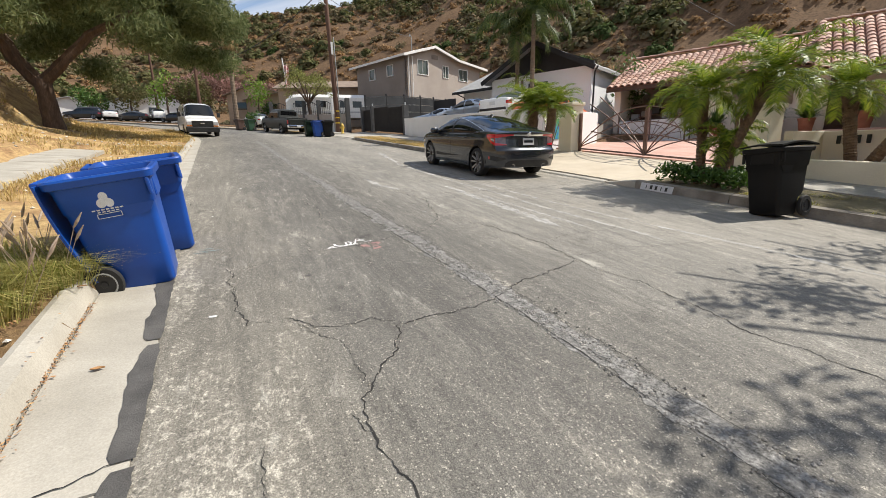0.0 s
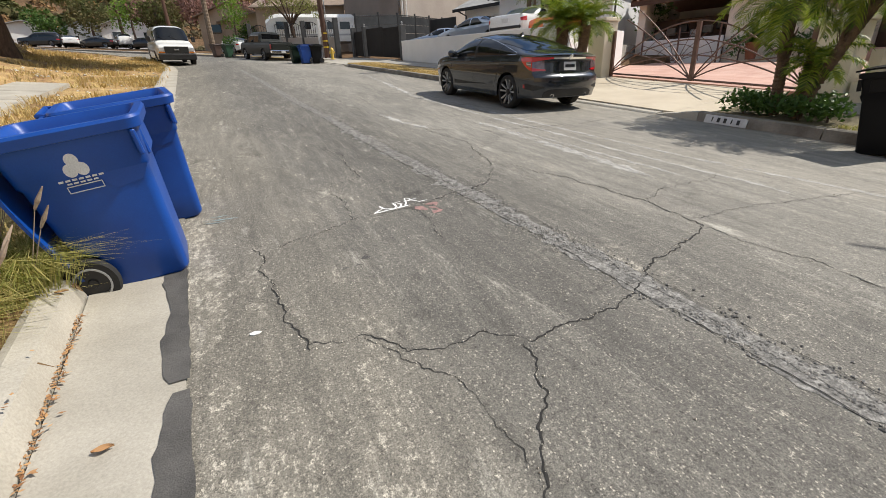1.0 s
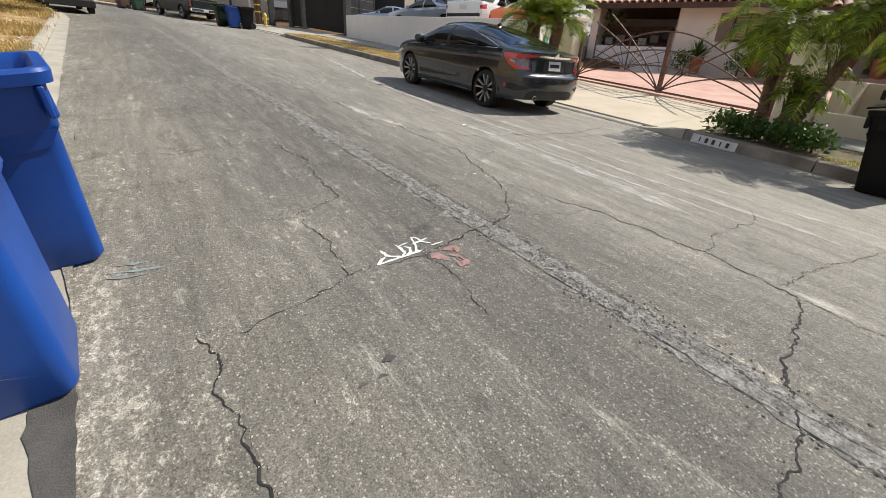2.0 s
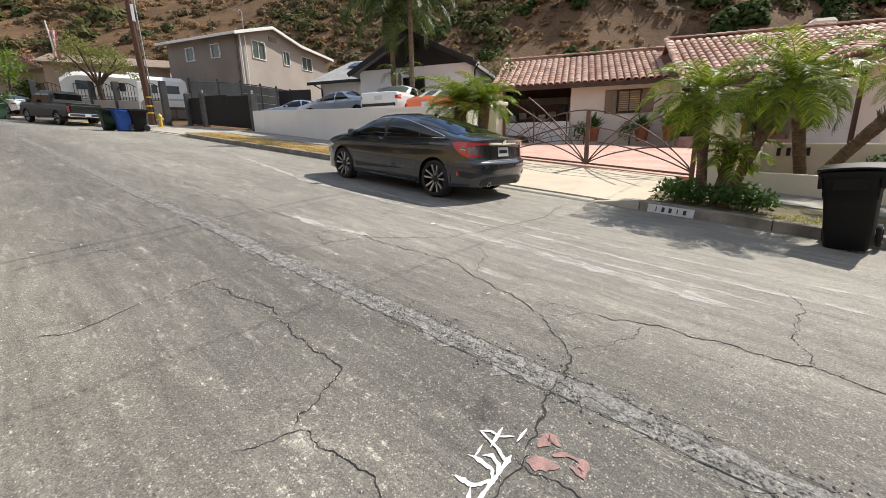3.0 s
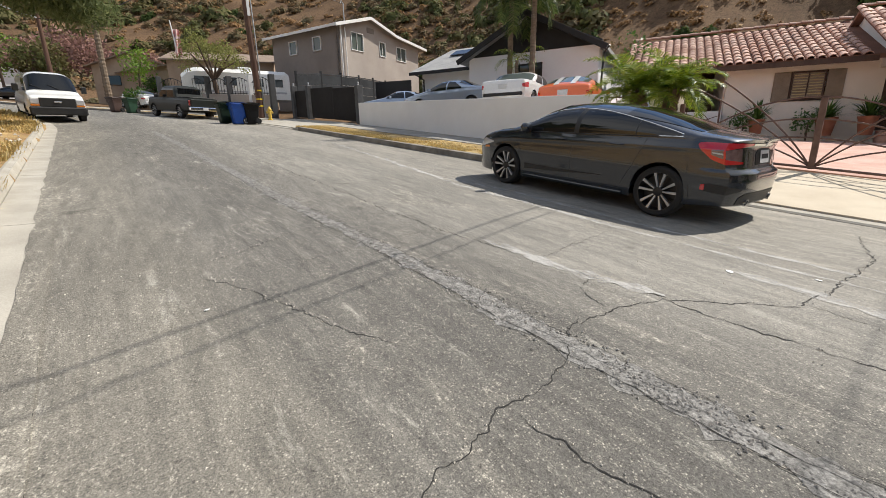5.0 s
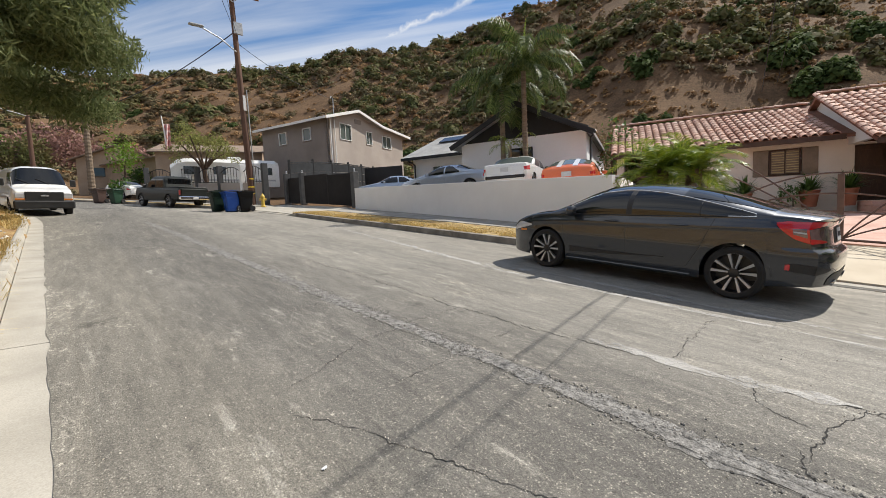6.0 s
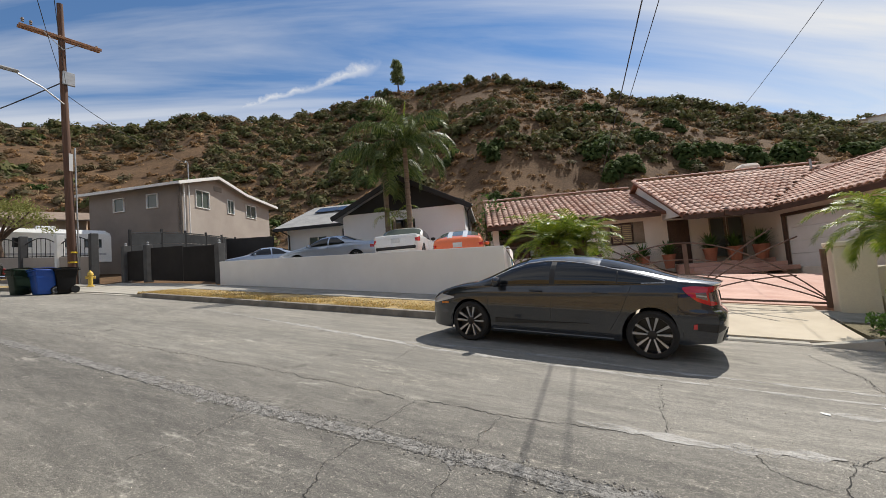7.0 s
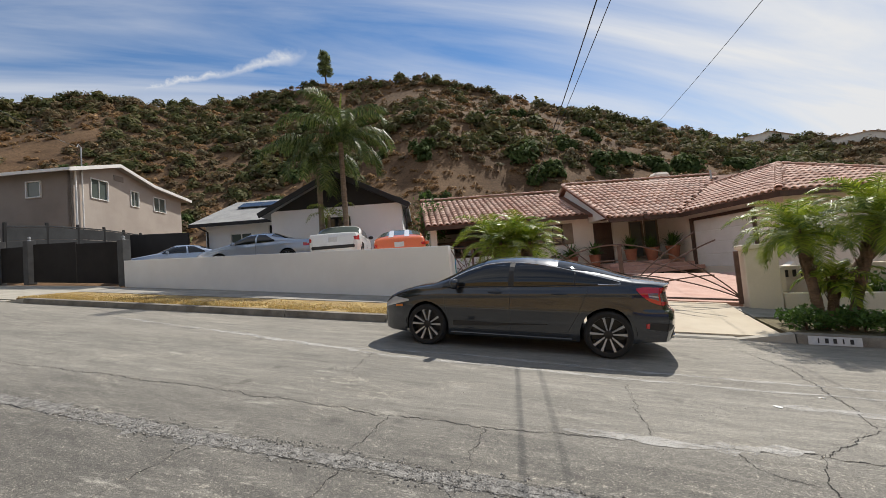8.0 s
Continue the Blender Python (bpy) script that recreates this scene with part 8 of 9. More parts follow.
# pots along the porch of the tiled house
for k, (x, y, r) in enumerate(((9.15, -1.0, 0.27), (10.05, -1.2, 0.29), (10.9, -1.5, 0.29), (7.6, -0.6, 0.26), (4.6, -0.25, 0.24), (6.6, -0.25, 0.3))):
    c = TH @ Vector((x, y, 0.98 if x < 8 else 0.66))
    c.z = 0.92 if x > 8 else 0.80
    pt = thing("potted_plant", "terracotta pot with a spiky green plant by the house", "potted plant", group="potted plants")
    part("pot", Geo().lathe([(0.7 * r, 0), (r, 0.55), (1.08 * r, 0.55), (1.08 * r, 0.62), (0.9 * r, 0.62), (0.85 * r, 0.55)], Matrix.Translation(c), 18), TERRACOTTA, pt, "", True)
    g = Geo()
    leaf_cloud(g, c + Vector((0, 0, 0.62)), 0.02, 0.02, 0.02, 1, 0.02, rndp)
    for j in range(130):
        a, e = rndp.uniform(0, 6.28), rndp.uniform(0.2, 1.4)
        o = Vector((math.cos(a) * math.cos(e), math.sin(a) * math.cos(e), math.sin(e)))
        w = Vector((-o.y, o.x, 0)).normalized() * 0.025
        q = c + Vector((0, 0, 0.58))
        ln = rndp.uniform(0.45, 0.95)
        g.add([q - w * 0.5, q + w * 0.5, q + o * ln * 0.6 + w, q + o * ln * 0.6 - w, q + o * ln - Vector((0, 0, 0.12))], [(0, 1, 2, 3), (3, 2, 4)])
    part("leaves", g, SHRUB, pt, fix=False)
for k, (x, y) in enumerate(((6.1, -0.35), (4.2, -0.3))):
    c = TH @ Vector((x, y, 0.75))
    bushy("shrub", "rounded dark green shrub against the house wall", c, 0.55, 0.95, SHRUB, 0.06, 500, 90 + k)
for k, y in enumerate((3.4, 2.6, 1.7, 0.7, -0.4)):
    bushy("shrub", "dark green shrub in the raised planter", (11.6, y, SLOPE * y - 0.45), 0.4, 0.55, SHRUB, 0.06, 600, 95 + k)


# ---- grasses
def blades(g, c, n, h, spread, lean, w, rnd, kink=0.45):
    c = Vector(c)
    for _ in range(n):
        a = rnd.uniform(0, 2 * math.pi)
        o = Vector((math.cos(a), math.sin(a), 0))
        r = spread * math.sqrt(rnd.random())
        b = c + o * r * rnd.uniform(0.2, 1)
        hh = h * rnd.uniform(0.55, 1.1)
        ln = lean * rnd.uniform(0.3, 1.3)
        s = Vector((-o.y, o.x, 0)) * w * rnd.uniform(0.6, 1.3)
        m1 = b + o * hh * ln * 0.35 + Vector((0, 0, hh * 0.62))
        t = b + o * hh * ln * (0.9 + kink) + Vector((0, 0, hh * (0.98 - 0.35 * ln)))
        g.add([b - s, b + s, m1 + s * 0.75, m1 - s * 0.75, t], [(0, 1, 2, 3), (3, 2, 4)])


rg = random.Random(21)
def vz(x, y):
    return land(x, y) - 0.02


for k, (x, y, n, h, sp) in enumerate(((-0.80, 4.48, 520, 0.36, 0.24), (-1.0, 3.92, 480, 0.34, 0.26), (-1.55, 3.80, 560, 0.36, 0.28), (-2.1, 3.72, 560, 0.36, 0.28), (-1.35, 4.15, 900, 0.42, 0.34), (-0.95, 4.42, 700, 0.36, 0.26), (-1.85, 4.25, 900, 0.44, 0.36), (-1.7, 4.9, 700, 0.42, 0.32), (-2.5, 4.4, 800, 0.44, 0.36), (-1.25, 4.85, 600, 0.42, 0.28), (-2.9, 5.1, 600, 0.42, 0.34), (-0.82, 4.72, 420, 0.34, 0.2), (-2.2, 3.95, 600, 0.36, 0.3), (-3.2, 4.3, 600, 0.42, 0.36))):
    cl = thing("fountain_grass", "clump of fountain grass, half green and half dry", "grass", group="grass clumps")
    g = Geo()
    blades(g, (x, y, vz(x, y)), int(n * 1.35), h, sp, 0.9, 0.0032, rg)
    part("blades", g, GREEN_GRASS, cl, fix=False)
    for j in range(9):
        a = rg.uniform(0, 6.28)
        b = Vector((x + 0.6 * sp * math.cos(a), y + 0.6 * sp * math.sin(a), vz(x, y)))
        o = Vector((math.cos(a), math.sin(a), 0))
        q = b + o * 0.18 + Vector((0, 0, h * rg.uniform(0.95, 1.35)))
        tp = q + o * 0.07 + Vector((0, 0, 0.11))
        sd = Geo().tube([b, q], 0.0022, 4).tube([q, q.lerp(tp, 0.4), tp], [0.006, 0.011, 0.003], 6)
        part("seed_head", sd, SEED, cl)
# dry grass over the bank and verge
g = Geo()
for k in range(8500):
    s, u = 4.4 + 36 * rg.random() ** 1.3, -4.66 - 14 * rg.random() ** 1.7
    if -8.0 < u < -6.7 and 5 < s < 18.5:
        continue
    p = at_side(s, u, 0)
    if noise.noise((p.x * 0.35, p.y * 0.35, 2)) < -0.12:
        continue
    f = min(1.0, 14 / (s + 2))
    blades(g, (p.x, p.y, vz(p.x, p.y)), 10 if s < 14 else 6, rg.uniform(0.08, 0.26), 0.22 + 0.005 * s, 0.9, 0.003 + 0.0005 * s, rg)
solo("dry_grass", g, STRAW, "sparse dry golden grass on the bank", "grass", "stuff", fix=False)
# dead lawn in the strip along the white wall
g = Geo()
sz = []
for k in range(5200):
    s, u = rg.uniform(13.3, 26.2), rg.uniform(4.13, 5.72)
    p = at_side(s, u, -0.775)
    if noise.noise((p.x * 0.9, p.y * 0.9, 7)) < -0.28:
        continue
    blades(g, p, 5, rg.uniform(0.04, 0.11), 0.10, 0.9, 0.007, rg)
solo("dead_lawn", g, STRAW, "trampled dead yellow lawn between kerb and pavement", "grass", "stuff", fix=False)
ribbon("lawn_soil", 13.2, 26.3, [4.13, 5.0, 5.74], [-0.785, -0.74, -0.715], surf("straw_soil", (0.27, 0.18, 0.08), (0.46, 0.34, 0.14), 2.5, 0.95, 0, 30, 0.4, 0.6, dist=0.03), "bare straw-coloured soil strip along the kerb", "soil", 0.6)
ribbon("strip_soil", -12, 6.2, [4.13, 4.9, 5.58], [-0.79, -0.76, -0.72], surf("planting_strip_soil", (0.10, 0.085, 0.045), (0.17, 0.14, 0.075), 2.5, 0.95, 0, 30, 0.4, 0.6, dist=0.03), "dark soil of the planting strip", "soil", 0.6)
ribbon("strip_soil", 32.5, 60, [4.13, 4.6, 4.88], [-0.79, -0.76, -0.73], bpy.data.materials["straw_soil"], "bare dry soil along the far kerb", "soil", 1.0)
g = Geo()
for k in range(2200):
    s, u = rg.uniform(-6, 4.4), rg.uniform(4.2, 5.5)
    p = at_side(s, u, -0.77)
    if noise.noise((p.x * 1.1, p.y * 1.1, 4)) < -0.1:
        continue
    blades(g, p, 6, rg.uniform(0.03, 0.08), 0.10, 0.8, 0.006, rg)
solo("lawn", g, GREEN_GRASS, "thin patchy green grass in the planting strip", "grass", "stuff", fix=False)
# fallen leaves and grit along the left kerb joint and verge
g = Geo()
for k in range(1500):
    s = rg.uniform(0.2, 4.4)
    u = rg.gauss(-4.425, 0.02) if rg.random() < 0.6 else -4.66 - 0.7 * rg.random() ** 2
    if u < -4.6 and s < 3.45:
        continue
    c = -1.022 if u > -4.46 else -0.885
    p = at_side(s, u, c + 0.004 + 0.012 * rg.random())
    a = rg.uniform(0, 6.28)
    d, e = Vector((math.cos(a), math.sin(a), rg.uniform(-0.3, 0.3))), Vector((-math.sin(a), math.cos(a), rg.uniform(-0.3, 0.3)))
    ln = rg.uniform(0.006, 0.018)
    g.add([p - d * ln, p + e * ln * 0.4, p + d * ln, p - e * ln * 0.4], [(0, 1, 2, 3)])
solo("leaf_litter", g, LITTER, "brown dead leaf litter in the kerb joint", "litter", "stuff", fix=False)

# ---- chaparral on the hillside
def blob(g, nrm, c, r, h, rnd, cover=1.0):
    """A soft rounded bush: a few overlapping clouds of leaf sprays, each turned outwards from the heart of its cloud."""
    c = Vector(c)
    for lump in range(2 + (r > 1.5)):
        o = Vector((r * rnd.uniform(-0.5, 0.5), r * rnd.uniform(-0.5, 0.5), 0)) if lump else Vector((0, 0, 0))
        rr, hh = (r * rnd.uniform(0.4, 0.66), h * rnd.uniform(0.5, 0.95)) if lump else (r * 0.8, h)
        ph, size = rnd.uniform(0, 90), 0.16 + 0.17 * rr
        for _ in range(int(cover * 5.2 * rr * hh / (size * size)) + 5):
            a, u = rnd.uniform(0, 2 * math.pi), rnd.random()
            q = math.sqrt(max(0.0, 1 - u * u))
            ca, sa = math.cos(a), math.sin(a)
            w = 0.72 + 0.26 * rnd.random() + 0.34 * noise.noise((ph + 2.2 * q * ca, 2.2 * q * sa, 2.2 * u))
            p = c + o + Vector((rr * q * w * ca, rr * q * w * sa, hh * w * (u - 0.08)))
            out = Vector((ca * q, sa * q, u + 0.25))
            nn = (out + Vector((rnd.gauss(0, 0.45), rnd.gauss(0, 0.45), rnd.gauss(0, 0.45)))).normalized()
            if nn.dot(out) < 0:
                nn.negate()
            d = nn.orthogonal().normalized()
            e = nn.cross(d)
            t = rnd.uniform(0, 6.28)
            d, e = d * math.cos(t) + e * math.sin(t), e * math.cos(t) - d * math.sin(t)
            s = size * rnd.uniform(0.5, 1.35)
            g.add((p - d * s, p - e * s * 0.6, p + d * s * 0.9, p + e * s * 0.6), ((0, 1, 2, 3),))
            soft = (out.normalized() * 1.2 + nn).normalized()
            nrm += [tuple(soft)] * 4


def soft_stuff(name, g, nrm, mat, label):
    ob = solo(name, g, mat, label, "bushes", "stuff", smooth="all", fix=False)
    ob.data.normals_split_custom_set_from_vertices(nrm)
    return ob


def hill_bushes(count, rmin, rmax, mat, name, label, thresh, seed, flat=0.8, az0=-24, az1=124, cover=0.95, bare=0.62):
    rn = random.Random(seed)
    g, nrm = Geo(), []
    for _ in range(count):
        az = rn.uniform(az0, az1)
        near = lerp(az, (-180, -60, -20, 0, 15, 30, 45, 70, 90, 110, 135, 180), (70, 80, 110, 100, 84, 66, 56, 48, 50, 60, 70, 70))
        far = lerp(az, (-180, -20, 0, 30, 68, 90, 110, 135, 180), (190, 250, 240, 190, 150, 150, 190, 200, 190))
        t = rn.random() ** 0.9
        r = near - 4 + (far - near + 6) * t
        x, y = HC.x + r * math.sin(radians(az)), HC.y + r * math.cos(radians(az))
        den = noise.fractal((x * 0.03, y * 0.03, 5.5), 1.0, 2.0, 3) + 0.55 * (t - 0.42)
        if 58 < az < 98 and t < 0.40 + 0.1 * noise.noise((x * 0.08, y * 0.08, 1)):
            den -= bare                      # the bare slope above the tiled house
        if az < 42 and t > 0.1:
            den += 0.24
        if den < thresh + 0.25 * rn.uniform(-1, 1):
            continue
        rad = rn.uniform(rmin, rmax) * (0.85 + 0.6 * rn.random() ** 3) * (0.55 + r / 190)
        blob(g, nrm, (x, y, land(x, y) - 0.15 * rad), rad, rad * flat * rn.uniform(0.8, 1.4), rn, cover)
    return soft_stuff(name, g, nrm, mat, label)


hill_bushes(2200, 1.1, 3.0, BUSH, "chaparral", "dark green chaparral bushes over the hillside", 0.15, 101)
hill_bushes(3300, 0.7, 2.0, BUSH_GREY, "sagebrush", "grey-green sagebrush over the hillside", -0.16, 102, cover=0.75)
hill_bushes(5200, 0.5, 1.4, BUSH_DRY, "dead_brush", "brown dead brush over the hillside", -0.40, 103, 0.6, cover=0.6, bare=0.12)
g, nrm = Geo(), []
rn = random.Random(77)
for az, t, r in ((67, 0.33, 3.0), (81, 0.36, 4.2), (84, 0.30, 3.4), (92, 0.40, 3.6), (97, 0.42, 3.8), (101, 0.46, 4.0), (106, 0.5, 4.0), (49, 0.28, 2.6), (47, 0.18, 2.4), (36, 0.12, 2.2), (110, 0.45, 4.0), (114, 0.4, 4.0), (87, 0.5, 3.2), (60, 0.40, 2.2), (68, 0.18, 2.0), (71, 0.14, 2.2), (56, 0.2, 2.0)) + tuple((rn.uniform(-8, 112), rn.uniform(0.3, 0.98), rn.uniform(1.6, 2.8)) for _ in range(46)):
    near = lerp(az, (-20, 0, 15, 30, 45, 70, 90, 110, 135), (110, 100, 84, 66, 56, 48, 50, 60, 70))
    far = lerp(az, (-20, 0, 30, 68, 90, 110, 135), (250, 240, 190, 150, 150, 190, 200))
    rr = near + (far - near) * t
    x, y = HC.x + rr * math.sin(radians(az)), HC.y + rr * math.cos(radians(az))
    for k in range(6):
        xx, yy = x + rn.uniform(-0.8, 0.8) * r, y + rn.uniform(-0.8, 0.8) * r
        blob(g, nrm, (xx, yy, land(xx, yy) - 0.3), r * 0.66, r * 0.9, rn, 1.3)
soft_stuff("hillside_oaks", g, nrm, OAK, "dense dark green oaks and toyons on the slope")

# ---------------------------------------------------------------- marks on the road
def crack(pts, w=0.012, seed=0, mat=None, dz=0.003, jit=0.018, name="crack", parent=None, fine=0.035):
    """A jagged crack: a dark, uneven ribbon lying in the surface, from a few points (x, y)."""
    rn = random.Random(seed * 7 + len(pts))
    line = []
    for a, b in zip(pts, pts[1:]):
        a, b = Vector(a), Vector(b)
        n = max(2, int((b - a).length / fine))
        line += [a.lerp(b, k / n) for k in range(n)]
    line.append(Vector(pts[-1]))
    vs, ln, run = [], len(line), 31.7 * seed
    for i, p in enumerate(line):
        d = (line[min(i + 1, ln - 1)] - line[max(i - 1, 0)]).normalized()
        n = Vector((-d.y, d.x))
        run += fine
        off = jit * (1.5 * noise.noise((run * 3.1, 0.3, 0.7)) + 1.0 * noise.noise((run * 9.0, 2.3, 0.7)) + 0.7 * noise.noise((run * 27.0, 5.3, 0.7)))
        c = p + n * off
        ww = w * max(0.25, 0.85 + 0.9 * noise.noise((run * 7.0, 8.1, 0.2)) + 0.5 * noise.noise((run * 31.0, 4.1, 0.2))) * min(1.0, 0.25 + 0.25 * min(i, ln - 1 - i))
        for s in (-1, 1):
            q = c + n * s * ww * rn.uniform(0.75, 1.2) / 2
            vs.append((q.x, q.y, street_z(q.x, q.y) + dz))
    fs = [(2 * i, 2 * i + 1, 2 * i + 3, 2 * i + 2) for i in range(ln - 1)]
    return part(name, Geo().add(vs, fs), mat or CRACK_AND_SHADOW, parent, fix=False)


cracks = thing("road_cracks", "jagged dark cracks across the worn asphalt", "cracks", kind="structure")
CRACKS_NEAR = [
    (0.016, [(0.99, 1.4), (0.94, 1.9), (0.96, 2.32), (1.25, 2.65), (1.42, 2.97)]),
    (0.024, [(1.42, 2.97), (1.82, 2.98), (2.1, 3.01), (2.56, 3.2), (3.37, 3.39)]),
    (0.014, [(3.37, 3.39), (3.38, 3.1), (3.46, 2.75), (3.41, 1.9), (3.5, 1.2)]),
    (0.011, [(1.42, 2.97), (1.26, 3.13), (1.01, 3.1), (0.85, 3.17), (0.7, 3.38), (0.44, 3.46)]),
    (0.016, [(0.44, 3.4), (0.40, 3.9), (0.35, 4.4), (0.38, 4.55), (0.3, 4.72)]),
    (0.008, [(0.7, 3.38), (1.01, 2.9), (1.01, 2.44)]),
    (0.008, [(0.49, 2.2), (0.5, 1.6)]),
    (0.007, [(0.86, 2.25), (0.93, 2.17), (0.95, 2.05)])]
CRACKS_MIDDLE = [
    (0.017, [(3.37, 3.39), (3.44, 3.6), (3.48, 4.0), (3.38, 4.3), (3.33, 4.83), (3.15, 5.29)]),
    (0.010, [(3.48, 4.01), (3.77, 4.12), (4.52, 4.08), (4.88, 4.22)]),
    (0.010, [(3.44, 3.55), (4.22, 3.43), (5.6, 3.2)]),
    (0.017, [(2.59, 5.15), (2.88, 5.48), (3.02, 5.92), (3.12, 6.31), (3.27, 6.78), (3.13, 7.6), (3.15, 7.89)]),
    (0.024, [(2.59, 5.15), (2.3, 5.04), (2.05, 5.01), (1.7, 4.91)]),
    (0.013, [(1.7, 4.91), (1.3, 4.9), (1.1, 4.86), (0.45, 4.62)]),
    (0.010, [(1.1, 4.86), (1.12, 5.38), (1.05, 5.7), (0.8, 5.8)]),
    (0.009, [(1.62, 4.92), (1.62, 4.6), (1.59, 4.2)]),
    (0.009, [(2.97, 5.59), (3.12, 5.54), (3.15, 5.29), (2.91, 5.45)]),
    (0.009, [(2.6, 5.14), (2.84, 4.93), (3.28, 4.9)]),
    (0.014, [(1.44, 7.72), (1.53, 6.95), (1.5, 6.4), (1.49, 6.0), (1.05, 5.77)])]
CRACKS_FAR = [
    (0.013, [(0.35, 7.6), (0.52, 7.52), (1.34, 7.8), (1.89, 7.8), (2.4, 8.08)]),
    (0.015, [(2.35, 8.03), (2.76, 8.01), (3.15, 7.89), (3.85, 7.25)]),
    (0.018, [(3.85, 7.25), (4.35, 7.2), (5.06, 7.14), (5.94, 7.14), (7.0, 7.4)]),
    (0.010, [(3.87, 7.23), (3.88, 6.9), (3.64, 6.54), (3.2, 6.34)]),
    (0.016, [(3.15, 7.87), (3.02, 8.93), (2.84, 10.2), (2.78, 12.1), (2.8, 13.06), (2.67, 16.9), (2.5, 20.5)]),
    (0.010, [(2.84, 10.2), (2.25, 10.17), (1.3, 10.1)]),
    (0.012, [(2.79, 11.08), (1.5, 10.94), (0.55, 10.45)]),
    (0.010, [(4.44, 9.03), (3.65, 9.03), (3.06, 8.91)]),
    (0.011, [(2.0, 12.25), (1.54, 12.2), (0.77, 12.22)]),
    (0.012, [(1.75, 14.71), (0.87, 15.24)]),
    (0.010, [(4.79, 12.38), (3.77, 12.1)]),
    (0.010, [(3.14, 8.43), (2.78, 8.3), (2.7, 8.05)]),
    (0.011, [(0.59, 10.18), (1.02, 9.21), (1.12, 8.8), (1.3, 8.56)])]
for i, (w, pts) in enumerate(CRACKS_NEAR + CRACKS_MIDDLE + CRACKS_FAR):
    crack(pts, w * 0.52, i, parent=cracks, jit=0.032, fine=0.015)
    # crumbs of pale stone broken out along the crack
    rn = random.Random(300 + i)
    gg = Geo()
    for a, b in zip(pts, pts[1:]):
        for _ in range(int(math.dist(a, b) * 26 * min(1.0, w / 0.014))):
            t = rn.random()
            x, y = a[0] + (b[0] - a[0]) * t + rn.gauss(0, 0.013), a[1] + (b[1] - a[1]) * t + rn.gauss(0, 0.013)
            r, z = rn.uniform(0.003, 0.008), street_z(x, y, 0.002)
            gg.add([(x + r, y, z), (x - r * 0.5, y + r * 0.8, z), (x - r * 0.5, y - r * 0.8, z), (x, y, z + r * 0.8)], [(0, 1, 3), (1, 2, 3), (2, 0, 3)])
    if gg.v:
        part("crumbs", gg, PEBBLE, cracks, fix=False)
# coarse ravelled paving seam, raised a little, with its broken edge
seam = thing("paving_seam", "pale crumbling longitudinal paving seam", "seam", kind="structure")
for a, w, i in ((0.0, 0.20, 3), (0.045, 0.07, 4)):
    crack([(2.36 + a, -6), (2.34 + a, 1.4), (2.32 + a, 3.0), (2.22 + a, 5.0), (2.08 + a, 8.0), (2.04 + a, 10), (1.92 + a, 12.3), (1.88 + a, 15.0), (1.75 + a, 20), (1.55 + a, 26)], w, 40 + i, PALE_SEAM, 0.0022 + 0.002 * (i == 4), 0.022, "seam_edge", seam, 0.05)
# thin dark lines painted along both edges as the seam's shadow
crack([(2.28, -6), (2.26, 1.4), (2.24, 3.0), (2.14, 5.0), (2.0, 8.0), (1.96, 10), (1.84, 12.3), (1.8, 15.0), (1.67, 20)], 0.006, 55, CRACK_AND_SHADOW, 0.0055, 0.014, "seam_crack", seam, 0.05)
crack([(2.455, 1.0), (2.43, 3.0), (2.33, 5.0), (2.18, 8.0), (2.14, 10), (2.02, 12.3), (1.98, 15.0)], 0.004, 56, CRACK_AND_SHADOW, 0.0055, 0.016, "seam_crack", seam, 0.05)
SEAM_Y, SEAM_X = (-6, 1.4, 3.0, 5.0, 8.0, 10, 12.3, 15.0, 20), (2.36, 2.34, 2.32, 2.22, 2.08, 2.04, 1.92, 1.88, 1.75)
rn = random.Random(91)
gg = Geo()
for _ in range(5200):
    y = 1.0 + 13.0 * rn.random()
    x = lerp(y, SEAM_Y, SEAM_X) + rn.gauss(0.02, 0.075)
    if noise.noise((x * 9, y * 3, 2.0)) < -0.15:
        continue
    r, z, a = rn.uniform(0.004, 0.015), street_z(x, y, 0.004), rn.uniform(0, 6)
    c2, s2 = r * math.cos(a), r * math.sin(a)
    gg.add([(x + c2, y + s2, z), (x - 0.7 * s2, y + 0.7 * c2, z), (x - c2, y - s2, z), (x + 0.8 * s2, y - 0.8 * c2, z), (x, y, z + r * 0.55)], [(0, 1, 4), (1, 2, 4), (2, 3, 4), (3, 0, 4)])
part("seam_rubble", gg, SEAM_STONE, seam, fix=False)
# pale dust tracked along the street by wheels
streaks = thing("dust_streaks", "pale dusty streaks along the wheel tracks of the road", "dust", kind="structure")
for i, (w, pts) in enumerate(((0.09, [(5.03, 9.37), (5.05, 8.0), (5.07, 6.48), (5.22, 4.49), (5.44, 3.32), (5.62, 1.94), (5.85, -1.0)]), (0.07, [(4.64, 8.5), (4.72, 7.05), (4.69, 5.5), (4.8, 3.5)]), (0.06, [(4.33, 6.87), (4.34, 5.77), (4.40, 4.23)]), (0.16, [(4.19, 7.78), (4.14, 6.51), (4.10, 5.27), (4.08, 4.44)]), (0.10, [(6.0, 20.3), (5.4, 16.0), (4.92, 13.45), (5.17, 11.17), (5.03, 9.37)]), (0.10, [(5.48, 15.97), (4.72, 12.0), (4.64, 8.5)]), (0.14, [(3.0, 9.6), (3.05, 8.6), (3.2, 7.9)]))):
    crack(pts, w, 120 + i, DUST, 0.0026 + 0.0003 * i, 0.02, "streak", streaks, 0.07)
